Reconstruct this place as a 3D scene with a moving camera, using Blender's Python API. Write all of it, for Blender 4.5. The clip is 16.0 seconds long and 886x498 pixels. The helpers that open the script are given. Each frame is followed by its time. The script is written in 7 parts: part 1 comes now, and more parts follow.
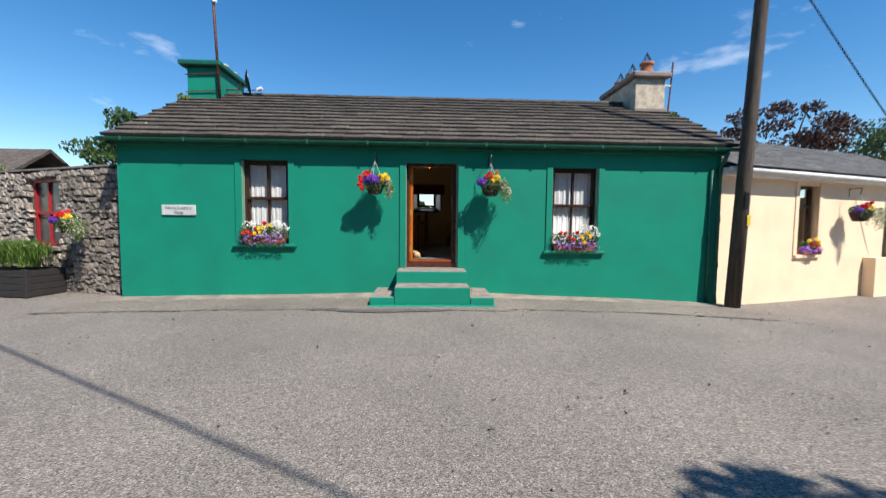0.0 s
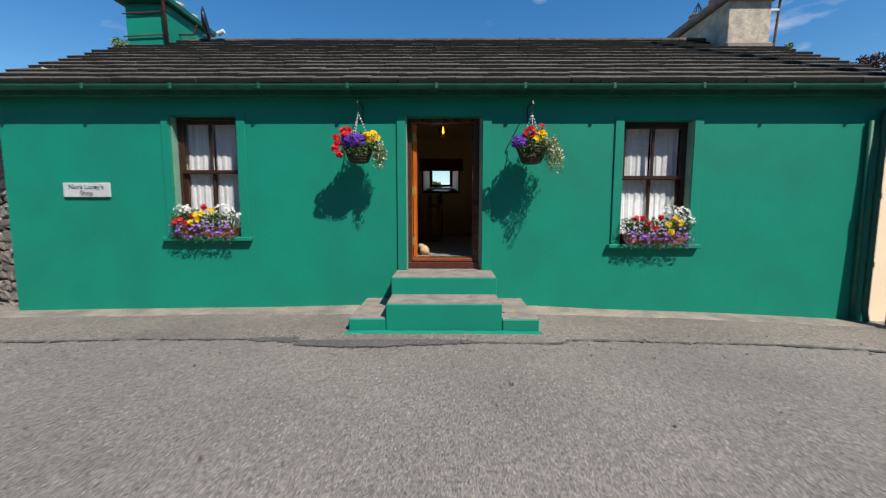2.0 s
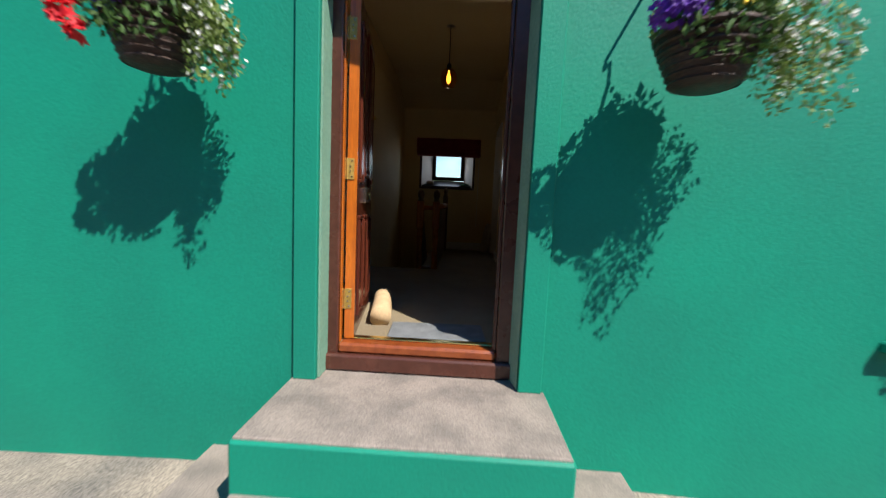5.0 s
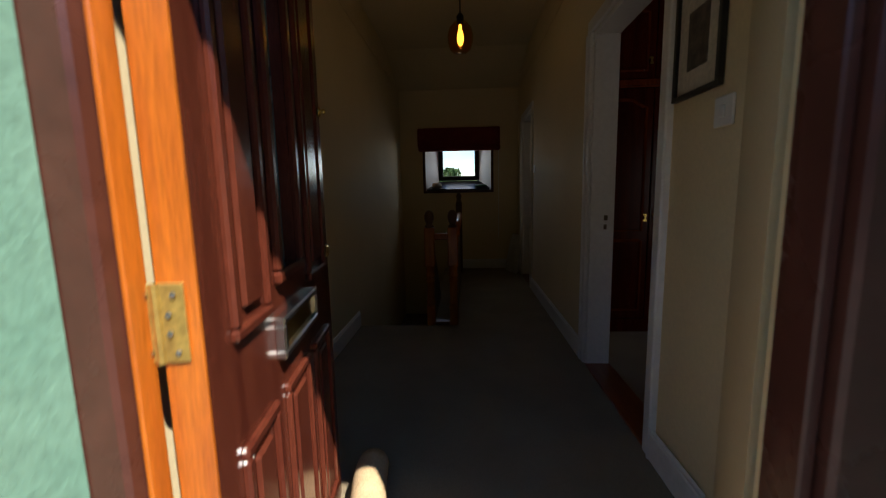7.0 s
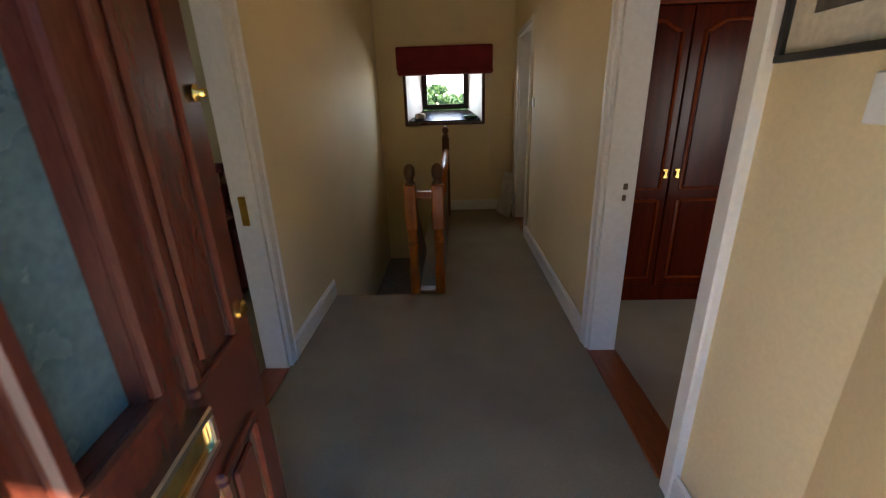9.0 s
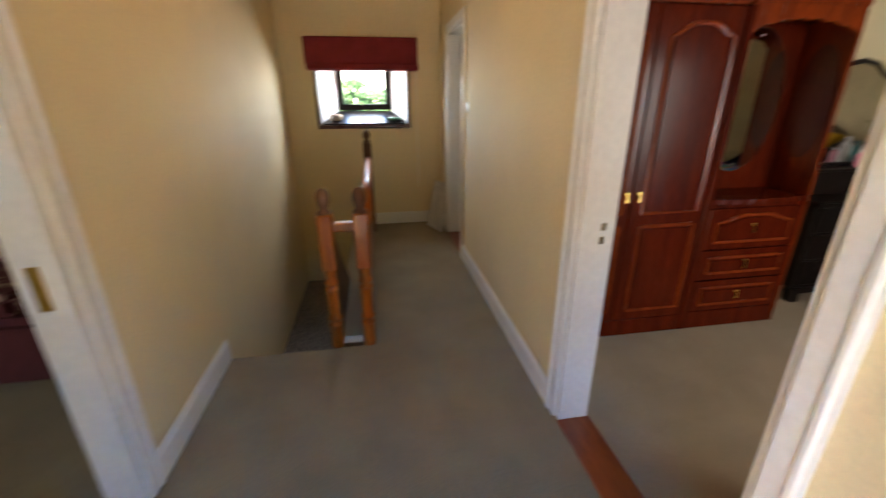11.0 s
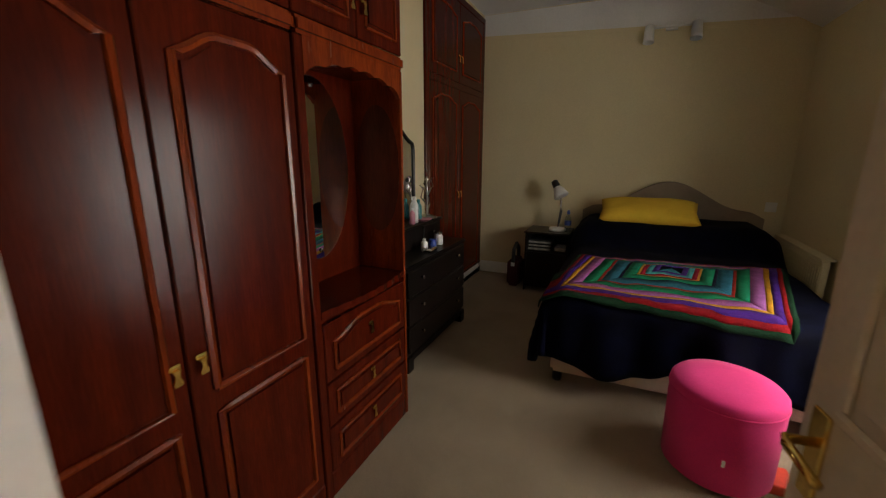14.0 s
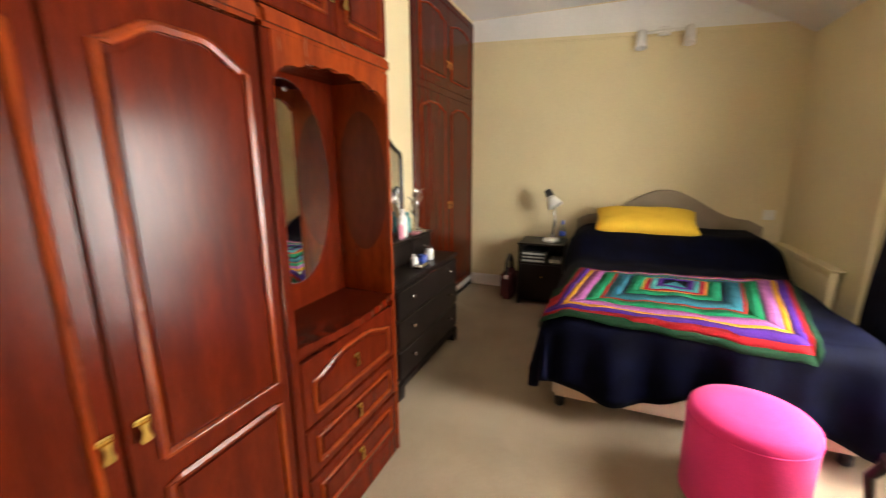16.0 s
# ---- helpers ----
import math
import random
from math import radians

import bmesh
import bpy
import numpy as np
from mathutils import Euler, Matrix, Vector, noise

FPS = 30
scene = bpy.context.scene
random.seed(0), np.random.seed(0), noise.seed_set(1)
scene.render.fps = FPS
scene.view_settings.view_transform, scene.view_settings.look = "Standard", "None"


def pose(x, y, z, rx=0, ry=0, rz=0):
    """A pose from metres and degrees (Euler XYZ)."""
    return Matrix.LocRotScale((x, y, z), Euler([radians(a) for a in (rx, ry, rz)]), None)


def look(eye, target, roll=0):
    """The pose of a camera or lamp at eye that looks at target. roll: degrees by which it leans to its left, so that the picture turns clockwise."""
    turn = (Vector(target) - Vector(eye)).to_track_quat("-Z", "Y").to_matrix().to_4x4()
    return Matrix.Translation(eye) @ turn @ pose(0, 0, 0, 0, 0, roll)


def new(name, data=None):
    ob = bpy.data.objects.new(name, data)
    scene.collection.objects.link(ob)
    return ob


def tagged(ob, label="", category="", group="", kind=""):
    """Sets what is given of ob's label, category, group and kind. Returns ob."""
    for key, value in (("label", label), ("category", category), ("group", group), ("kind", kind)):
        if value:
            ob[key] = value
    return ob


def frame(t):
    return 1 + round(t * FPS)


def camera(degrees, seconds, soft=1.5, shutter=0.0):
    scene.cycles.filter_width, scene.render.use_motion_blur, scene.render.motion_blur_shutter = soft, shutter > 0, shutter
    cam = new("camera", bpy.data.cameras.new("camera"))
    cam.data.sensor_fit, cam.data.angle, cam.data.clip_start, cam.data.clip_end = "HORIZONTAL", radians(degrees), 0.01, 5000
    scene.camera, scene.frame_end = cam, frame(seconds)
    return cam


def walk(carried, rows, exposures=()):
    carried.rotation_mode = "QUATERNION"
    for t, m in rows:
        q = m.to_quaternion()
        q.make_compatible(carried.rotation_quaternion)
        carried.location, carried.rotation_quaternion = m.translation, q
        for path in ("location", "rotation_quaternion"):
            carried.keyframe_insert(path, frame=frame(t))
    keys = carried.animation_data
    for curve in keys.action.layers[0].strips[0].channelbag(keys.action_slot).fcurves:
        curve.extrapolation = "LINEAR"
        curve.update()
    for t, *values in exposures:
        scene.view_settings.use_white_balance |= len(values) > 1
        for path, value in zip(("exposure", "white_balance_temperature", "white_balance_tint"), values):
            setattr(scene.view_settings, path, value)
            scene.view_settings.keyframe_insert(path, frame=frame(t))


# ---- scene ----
cam = camera(95.8, 16.0, soft=1.2, shutter=0.5)
METRES, EYE, TILT, LEAN, TURN = 10.5, 1.385, 0.0, 0.0, -2.5
ROWS = [
    (0.0, 0.0, 0.0, 0.0, 0.03, -3.48, -0.56),
    (0.5, 0.0007, 0.0493, -0.0045, 0.77, -6.46, -0.36),
    (1.0, 0.0021, 0.1076, -0.0013, 0.27, -5.07, -1.09),
    (1.5, 0.0003, 0.1641, -0.0016, -0.71, -6.1, -0.53),
    (2.0, 0.0027, 0.2282, -0.0019, 2.81, -5.73, -0.05),
    (2.5, 0.003, 0.2857, -0.0031, -0.2, -6.51, 0.05),
    (3.0, 0.0081, 0.3448, -0.001, 2.06, -5.9, -0.23),
    (3.5, 0.0111, 0.3964, -0.0004, 2.97, -4.5, -0.57),
    (3.7, 0.0125, 0.4169, 0.0008, 3.03, -5.42, -1.17),
    (6.0, -0.0076, 0.65, 0.0058, 6.66, -6.01, -1.74),
    (6.5, -0.0177, 0.6854, 0.0138, 6.86, -6.79, -0.11),
    (7.0, -0.0205, 0.7084, 0.0376, 5.62, -7.9, 1.19),
    (7.5, -0.0169, 0.7172, 0.0459, 8.59, -10.64, 0.03),
    (8.0, -0.0149, 0.7298, 0.0466, 7.31, -12.91, -0.87),
    (8.5, -0.0201, 0.7448, 0.0517, 5.33, -16.61, 0.97),
    (8.7, -0.0205, 0.7497, 0.0550, 4.6, -18.35, 1.4),
    (10.8, -0.0266, 0.8078, 0.0668, -0.84, -21.8, 1.7),
    (11.0, -0.0255, 0.8139, 0.0655, -6.92, -20.38, 0.29),
    (11.5, -0.0202, 0.8241, 0.0667, -15.44, -19.09, -0.1),
    (12.0, -0.0071, 0.8464, 0.067, -25.79, -15.28, 1.21),
    (12.5, 0.0035, 0.8633, 0.0652, -41.92, -15.53, -0.86),
    (13.0, 0.0121, 0.8821, 0.0699, -59.54, -13.63, -0.87),
    (13.5, 0.0258, 0.8955, 0.069, -63.35, -13.67, -0.92),
    (14.0, 0.0441, 0.9072, 0.0703, -63.33, -13.35, -0.13),
    (14.5, 0.0578, 0.9148, 0.07, -69.26, -12.9, -1.28),
    (15.0, 0.0668, 0.9227, 0.0723, -75.53, -12.67, -1.3),
    (15.5, 0.0682, 0.9244, 0.0722, -75.83, -13.01, -0.89),
    (16.0, 0.0598, 0.9174, 0.0713, -65.2, -12.22, 0.35),
]
EXPOSURES = [(0, 0.5), (1.5, 0.27), (3.7, 0.2), (6.0, 0.95), (6.5, 0.92), (7.0, 0.95), (7.5, 1.65), (8.5, 3.1), (11.0, 4.95), (12.0, 5.1), (12.5, 5.1), (13.0, 5.1), (13.5, 4.9), (14.0, 4.4), (14.5, 5.4), (15.0, 6.15), (15.5, 6.35), (16.0, 6.5)]
walk(cam, [(t, pose(0, 0, EYE, TILT, LEAN, TURN) @ pose(METRES * x, METRES * y, METRES * z, 90 + pitch, roll, yaw)) for t, x, y, z, yaw, pitch, roll in ROWS], EXPOSURES)

# ---- world and large lights ----
SUN = Vector((0.85, -1.0, 1.68)).normalized()       # towards the sun
sky_elev = math.asin(SUN.z)
sky_rot = math.atan2(SUN.x, SUN.y)
world = bpy.data.worlds.new("world")
scene.world = world
world.use_nodes = True
wn, wl = world.node_tree.nodes, world.node_tree.links
for n in list(wn):
    wn.remove(n)
w_out = wn.new("ShaderNodeOutputWorld")
w_bg = wn.new("ShaderNodeBackground")
w_sky = wn.new("ShaderNodeTexSky")
w_sky.sky_type = "NISHITA"
w_sky.sun_disc = False
w_sky.sun_elevation, w_sky.sun_rotation = sky_elev, sky_rot
w_sky.air_density, w_sky.dust_density, w_sky.ozone_density = 1.0, 0.0, 1.5
w_bg.inputs["Strength"].default_value = 0.115
# thin fair-weather clouds
w_geo = wn.new("ShaderNodeTexCoord")
w_map = wn.new("ShaderNodeMapping")
w_map.inputs["Scale"].default_value = (1.8, 1.8, 5.0)
w_noise = wn.new("ShaderNodeTexNoise")
w_noise.inputs["Scale"].default_value = 2.1
w_noise.inputs["Detail"].default_value = 6.0
w_noise.inputs["Roughness"].default_value = 0.55
w_ramp = wn.new("ShaderNodeValToRGB")
w_ramp.color_ramp.elements[0].position, w_ramp.color_ramp.elements[1].position = 0.60, 0.80
w_ramp.color_ramp.elements[1].color = (0.6, 0.6, 0.6, 1)
w_mix = wn.new("ShaderNodeMixRGB")
w_mix.inputs[2].default_value = (8.5, 8.8, 9.2, 1)
wl.new(w_geo.outputs["Generated"], w_map.inputs[0])
wl.new(w_map.outputs[0], w_noise.inputs[0])
wl.new(w_noise.outputs[0], w_ramp.inputs[0])
wl.new(w_ramp.outputs[0], w_mix.inputs[0])
w_sat = wn.new("ShaderNodeHueSaturation")
w_sat.inputs["Saturation"].default_value = 1.38
wl.new(w_sky.outputs[0], w_sat.inputs["Color"])
wl.new(w_sat.outputs[0], w_mix.inputs[1])
wl.new(w_mix.outputs[0], w_bg.inputs["Color"])
wl.new(w_bg.outputs[0], w_out.inputs[0])

sun = new("sun", bpy.data.lights.new("sun", "SUN"))
sun.data.energy, sun.data.angle, sun.data.color = 5.0, radians(0.53), (1.0, 0.95, 0.87)
sun.matrix_world = look(SUN * 30, (0, 0, 0))


def window_light(name, x, y, z, w, h, toward, watts, colour=(1.0, 0.95, 0.87)):
    """Sky light that enters through a window's opening."""
    lamp = new(name, bpy.data.lights.new(name, "AREA"))
    lamp.data.shape, lamp.data.size, lamp.data.size_y, lamp.data.energy = "RECTANGLE", w, h, watts
    lamp.data.color = colour
    lamp.matrix_world = look((x, y, z), (x, y + toward, z - 0.25))
    return lamp


window_light("window_light_bedroom", 2.96, 8.03, 1.72, 0.78, 1.42, 1, 1.6)
window_light("window_light_parlour", -3.04, 8.125, 1.80, 0.76, 1.45, 1, 0.55, (0.95, 0.98, 1.0))
window_light("window_light_back", 0.02, 13.62, 2.25, 0.40, 0.34, -1, 0.6, (0.95, 0.98, 1.0))

# ---- materials ----
MATS = {}


def mat(name, col, col2=None, rough=0.6, metal=0.0, s1=4.0, s2=60.0, amt=0.12, bump=0.15, dist=0.004, stretch=(1, 1, 1), rnd=0.0, island=0.0,
        spec=0.5, edge=(0.38, 0.66), coat=0.0, emit=None, emit_strength=0.0, sheen=0.0, translucent=0.0):
    m = bpy.data.materials.new(name)
    m.use_nodes = True
    n, l = m.node_tree.nodes, m.node_tree.links
    b = n["Principled BSDF"]
    tc = n.new("ShaderNodeTexCoord")
    mp = n.new("ShaderNodeMapping")
    mp.inputs["Scale"].default_value = stretch
    l.new(tc.outputs["Object"], mp.inputs[0])
    n1 = n.new("ShaderNodeTexNoise")
    n1.inputs["Scale"].default_value, n1.inputs["Detail"].default_value = s1, 5.0
    n2 = n.new("ShaderNodeTexNoise")
    n2.inputs["Scale"].default_value, n2.inputs["Detail"].default_value = s2, 4.0
    l.new(mp.outputs[0], n1.inputs[0])
    l.new(mp.outputs[0], n2.inputs[0])
    r = n.new("ShaderNodeMapRange")
    r.inputs[1].default_value, r.inputs[2].default_value = edge
    l.new(n1.outputs[0], r.inputs[0])
    mx = n.new("ShaderNodeMixRGB")
    c2 = col2 if col2 else tuple(v * 0.8 for v in col)
    mx.inputs[1].default_value, mx.inputs[2].default_value = (*col, 1), (*c2, 1)
    l.new(r.outputs[0], mx.inputs[0])
    k = n.new("ShaderNodeMapRange")
    k.inputs[1].default_value, k.inputs[2].default_value = 0.3, 0.7
    k.inputs[3].default_value, k.inputs[4].default_value = 1 - amt, 1 + amt
    l.new(n2.outputs[0], k.inputs[0])
    value = k.outputs[0]
    for on, kind, out in ((rnd, "ShaderNodeObjectInfo", "Random"), (island, "ShaderNodeNewGeometry", "Random Per Island")):
        if on:
            q = n.new(kind)
            qq = n.new("ShaderNodeMapRange")
            qq.inputs[3].default_value, qq.inputs[4].default_value = 1 - on, 1 + on
            l.new(q.outputs[out], qq.inputs[0])
            mu = n.new("ShaderNodeMath")
            mu.operation = "MULTIPLY"
            l.new(value, mu.inputs[0])
            l.new(qq.outputs[0], mu.inputs[1])
            value = mu.outputs[0]
    v = n.new("ShaderNodeVectorMath")
    v.operation = "SCALE"
    l.new(mx.outputs[0], v.inputs[0])
    l.new(value, v.inputs[3])
    l.new(v.outputs[0], b.inputs["Base Color"])
    rr = n.new("ShaderNodeMapRange")
    rr.inputs[3].default_value, rr.inputs[4].default_value = max(0.02, rough - 0.08), min(1.0, rough + 0.08)
    l.new(n1.outputs[0], rr.inputs[0])
    l.new(rr.outputs[0], b.inputs["Roughness"])
    b.inputs["Metallic"].default_value = metal
    b.inputs["Specular IOR Level"].default_value = spec
    b.inputs["Coat Weight"].default_value = coat
    b.inputs["Coat Roughness"].default_value = 0.15
    b.inputs["Sheen Weight"].default_value = sheen
    if emit:
        b.inputs["Emission Color"].default_value = (*emit, 1)
        b.inputs["Emission Strength"].default_value = emit_strength
    if bump:
        bp = n.new("ShaderNodeBump")
        bp.inputs["Strength"].default_value, bp.inputs["Distance"].default_value = bump, dist
        l.new(n2.outputs[0], bp.inputs["Height"])
        l.new(bp.outputs[0], b.inputs["Normal"])
    if translucent:
        tr = n.new("ShaderNodeBsdfTranslucent")
        l.new(v.outputs[0], tr.inputs[0])
        ms = n.new("ShaderNodeMixShader")
        ms.inputs[0].default_value = translucent
        l.new(b.outputs[0], ms.inputs[1])
        l.new(tr.outputs[0], ms.inputs[2])
        l.new(ms.outputs[0], n["Material Output"].inputs[0])
    MATS[name] = m
    return m


def glass(name, col=(1, 1, 1), rough=0.0, through_mix=0.9):
    """A thin pane: mostly clear, with a gloss that grows at grazing angles."""
    m = bpy.data.materials.new(name)
    m.use_nodes = True
    n, l = m.node_tree.nodes, m.node_tree.links
    n.remove(n["Principled BSDF"])
    t = n.new("ShaderNodeBsdfTransparent")
    t.inputs[0].default_value = (*col, 1)
    g = n.new("ShaderNodeBsdfGlossy")
    g.inputs["Roughness"].default_value = rough
    lw = n.new("ShaderNodeLayerWeight")
    pw = n.new("ShaderNodeMath")
    pw.operation, pw.inputs[1].default_value = "POWER", 4.0
    l.new(lw.outputs["Facing"], pw.inputs[0])
    f = n.new("ShaderNodeMapRange")
    f.inputs[3].default_value, f.inputs[4].default_value = 0.035, 0.8
    l.new(pw.outputs[0], f.inputs[0])
    x = n.new("ShaderNodeMixShader")
    l.new(f.outputs[0], x.inputs[0])
    l.new(t.outputs[0], x.inputs[1])
    l.new(g.outputs[0], x.inputs[2])
    l.new(x.outputs[0], n["Material Output"].inputs[0])
    return m


GREEN = mat("green_masonry_paint", (0.006, 0.235, 0.152), (0.007, 0.203, 0.136), 0.55, s1=1.3, s2=70, amt=0.06, bump=0.3, dist=0.005, spec=0.25)
GREEN_PALE = mat("pale_green_reveal_paint", (0.20, 0.36, 0.26), (0.16, 0.32, 0.23), 0.6, s1=5, s2=60, bump=0.4)
GREEN_TRIM = mat("green_gloss_paint", (0.005, 0.115, 0.070), (0.006, 0.085, 0.052), 0.5, s1=6, s2=40, amt=0.12)
CREAM_OUT = mat("cream_masonry_paint", (0.86, 0.67, 0.46), (0.80, 0.61, 0.42), 0.7, s1=1.5, s2=80, amt=0.05, bump=0.25)
CONCRETE = mat("worn_concrete", (0.29, 0.24, 0.205), (0.185, 0.158, 0.138), 0.9, s1=5, s2=140, amt=0.3, bump=0.5, dist=0.004)
APRON = mat("gritty_concrete", (0.30, 0.25, 0.20), (0.17, 0.15, 0.13), 0.95, s1=2.6, s2=90, amt=0.5, bump=0.6, dist=0.006)
TILE = mat("weathered_roof_tile", (0.102, 0.082, 0.066), (0.050, 0.042, 0.036), 0.9, s1=9, s2=60, amt=0.35, bump=0.6, dist=0.006, rnd=0.28, island=0.25)
TILE_LICHEN = mat("lichened_roof_tile", (0.118, 0.102, 0.078), (0.050, 0.042, 0.036), 0.92, s1=16, s2=70, amt=0.4, bump=0.6, dist=0.006, rnd=0.3)
SLATE = mat("grey_slate", (0.125, 0.120, 0.112), (0.068, 0.066, 0.063), 0.8, s1=12, s2=60, amt=0.3, bump=0.4, island=0.3)
STONE = mat("rubble_stone", (0.34, 0.29, 0.245), (0.14, 0.122, 0.105), 0.92, s1=7, s2=45, amt=0.4, bump=0.9, dist=0.012, rnd=0.35)
MORTAR = mat("dark_lime_mortar", (0.115, 0.10, 0.085), (0.065, 0.058, 0.05), 0.97, s1=8, s2=60, amt=0.4, bump=0.8, dist=0.01)
BROWN_PAINT = mat("brown_gloss_paint", (0.088, 0.029, 0.019), (0.066, 0.021, 0.014), 0.28, s1=6, s2=30, amt=0.12, bump=0.08)
SASH = mat("dark_brown_sash_paint", (0.052, 0.022, 0.015), (0.035, 0.015, 0.011), 0.35, s1=6, s2=30, bump=0.08)
DOOR_RED = mat("varnished_red_brown_door", (0.105, 0.025, 0.013), (0.075, 0.016, 0.009), 0.24, s1=3, s2=40, stretch=(6, 6, 0.8), amt=0.18, bump=0.05, coat=0.3, spec=0.35)
ORANGE_WOOD = mat("orange_varnished_edge", (0.50, 0.132, 0.011), (0.38, 0.088, 0.009), 0.3, s1=5, s2=40, stretch=(6, 6, 0.6), amt=0.2, coat=0.4)
PINE = mat("orange_pine", (0.40, 0.115, 0.010), (0.26, 0.062, 0.007), 0.38, s1=5, s2=40, stretch=(5, 5, 0.8), amt=0.2, coat=0.1, spec=0.3)
DARK_PANEL = mat("dark_stained_board", (0.13, 0.052, 0.02), (0.085, 0.033, 0.014), 0.4, s1=4, s2=40, stretch=(4, 4, 1), amt=0.2)
MAHOGANY = mat("polished_mahogany", (0.088, 0.0098, 0.0026), (0.054, 0.0058, 0.0019), 0.21, s1=2.4, s2=26, stretch=(7, 7, 0.6), amt=0.2, bump=0.07, coat=0.0, spec=0.16)
MAHOGANY_EDGE = mat("orange_mahogany_moulding", (0.21, 0.032, 0.005), (0.13, 0.018, 0.004), 0.25, s1=4, s2=30, stretch=(5, 5, 0.8), amt=0.2, bump=0.05, coat=0.0, spec=0.3)
EBONY = mat("dark_brown_lacquer", (0.011, 0.007, 0.006), (0.007, 0.005, 0.004), 0.34, s1=4, s2=30, amt=0.2, bump=0.05, coat=0.0, spec=0.22)
CREAM = mat("cream_emulsion", (0.73, 0.60, 0.36), (0.69, 0.56, 0.33), 0.75, s1=1.2, s2=90, amt=0.04, bump=0.12)
CREAM_ROOM = mat("yellow_cream_emulsion", (0.70, 0.60, 0.36), (0.66, 0.56, 0.34), 0.75, s1=1.2, s2=90, amt=0.04, bump=0.12)
WHITE_GLOSS = mat("white_gloss_woodwork", (0.78, 0.76, 0.72), (0.72, 0.70, 0.66), 0.35, s1=3, s2=40, amt=0.04, bump=0.05)
WHITE_WALL = mat("white_ceiling_paint", (0.78, 0.77, 0.75), (0.73, 0.72, 0.70), 0.85, s1=2, s2=80, amt=0.04, bump=0.1)
CARPET = mat("beige_carpet", (0.35, 0.265, 0.17), (0.29, 0.22, 0.14), 0.98, s1=3, s2=330, amt=0.28, bump=0.8, dist=0.006, sheen=0.15)
CARPET_HALL = mat("olive_beige_hall_carpet", (0.262, 0.203, 0.116), (0.215, 0.164, 0.093), 0.98, s1=3, s2=330, amt=0.28, bump=0.8, dist=0.006, sheen=0.1)
THRESH = mat("varnished_threshold", (0.27, 0.065, 0.016), (0.19, 0.04, 0.011), 0.3, s1=5, s2=30, stretch=(4, 0.7, 4), coat=0.3)
BRASS_SATIN = mat("worn_satin_brass", (0.62, 0.42, 0.11), (0.46, 0.30, 0.08), 0.5, 0.75, s1=30, s2=120, amt=0.2, bump=0.08)
BRASS = mat("polished_brass", (0.78, 0.55, 0.16), (0.68, 0.45, 0.12), 0.22, 1.0, s1=20, s2=90, bump=0.03)
CHROME = mat("dull_chrome", (0.62, 0.60, 0.57), None, 0.25, 1.0, bump=0.02)
IRON = mat("rusty_iron", (0.17, 0.065, 0.04), (0.09, 0.04, 0.03), 0.7, 0.3, s1=20, s2=90, bump=0.3)
BLACK = mat("black_paint", (0.012, 0.012, 0.013), None, 0.4)
WHITE_PLASTIC = mat("white_plastic", (0.78, 0.77, 0.74), None, 0.35, amt=0.04, bump=0.03)
TERRACOTTA = mat("terracotta", (0.42, 0.15, 0.07), (0.30, 0.10, 0.05), 0.85, s1=12, bump=0.3)
RENDER_OLD = mat("old_cream_render", (0.58, 0.49, 0.37), (0.36, 0.31, 0.25), 0.9, s1=6, s2=40, amt=0.2, bump=0.5)
POLE_WOOD = mat("tarred_pole_timber", (0.085, 0.063, 0.046), (0.045, 0.034, 0.027), 0.85, s1=3, s2=20, stretch=(6, 6, 0.5), amt=0.35, bump=0.6, dist=0.006)
WICKER = mat("dark_wicker", (0.048, 0.022, 0.013), (0.022, 0.011, 0.008), 0.6, s1=30, s2=80, amt=0.4, bump=0.9, dist=0.006, stretch=(1, 1, 3))
LACE = mat("white_lace", (0.90, 0.90, 0.90), (0.78, 0.78, 0.79), 0.9, s1=18, s2=60, amt=0.12, bump=0.2, translucent=0.28)
NAVY = mat("navy_velvet", (0.0013, 0.0019, 0.0105), (0.0007, 0.0009, 0.0042), 0.75, s1=8, s2=120, amt=0.25, bump=0.3, sheen=0.006, spec=0.05)
NAVY_CURTAIN = mat("navy_curtain_cloth", (0.004, 0.0048, 0.018), (0.0022, 0.0026, 0.010), 0.6, s1=8, s2=160, amt=0.2, bump=0.2, sheen=0.03, spec=0.2)
PINK = mat("hot_pink_felt", (0.72, 0.022, 0.19), (0.66, 0.018, 0.165), 0.9, s1=5, s2=200, amt=0.08, bump=0.25, sheen=0.05)
YELLOW_CLOTH = mat("yellow_cotton", (0.78, 0.50, 0.035), (0.72, 0.45, 0.03), 0.9, s1=9, s2=200, amt=0.08, bump=0.3)
TAUPE = mat("taupe_upholstery", (0.30, 0.235, 0.165), (0.25, 0.195, 0.135), 0.92, s1=6, s2=200, amt=0.1, bump=0.25)
DIVAN = mat("cream_divan_cloth", (0.66, 0.53, 0.41), (0.58, 0.46, 0.36), 0.9, s1=6, s2=160, amt=0.1, bump=0.2)
RED_BLIND = mat("dark_red_blind_cloth", (0.19, 0.010, 0.014), (0.15, 0.008, 0.011), 0.85, s1=6, s2=160, amt=0.12, bump=0.25)
MAT_GREY = mat("grey_door_mat", (0.19, 0.20, 0.21), (0.13, 0.14, 0.15), 0.98, s1=8, s2=260, amt=0.35, bump=0.8)
BOLSTER = mat("beige_draught_cloth", (0.62, 0.44, 0.25), (0.52, 0.36, 0.20), 0.95, s1=9, s2=140, amt=0.15, bump=0.4)
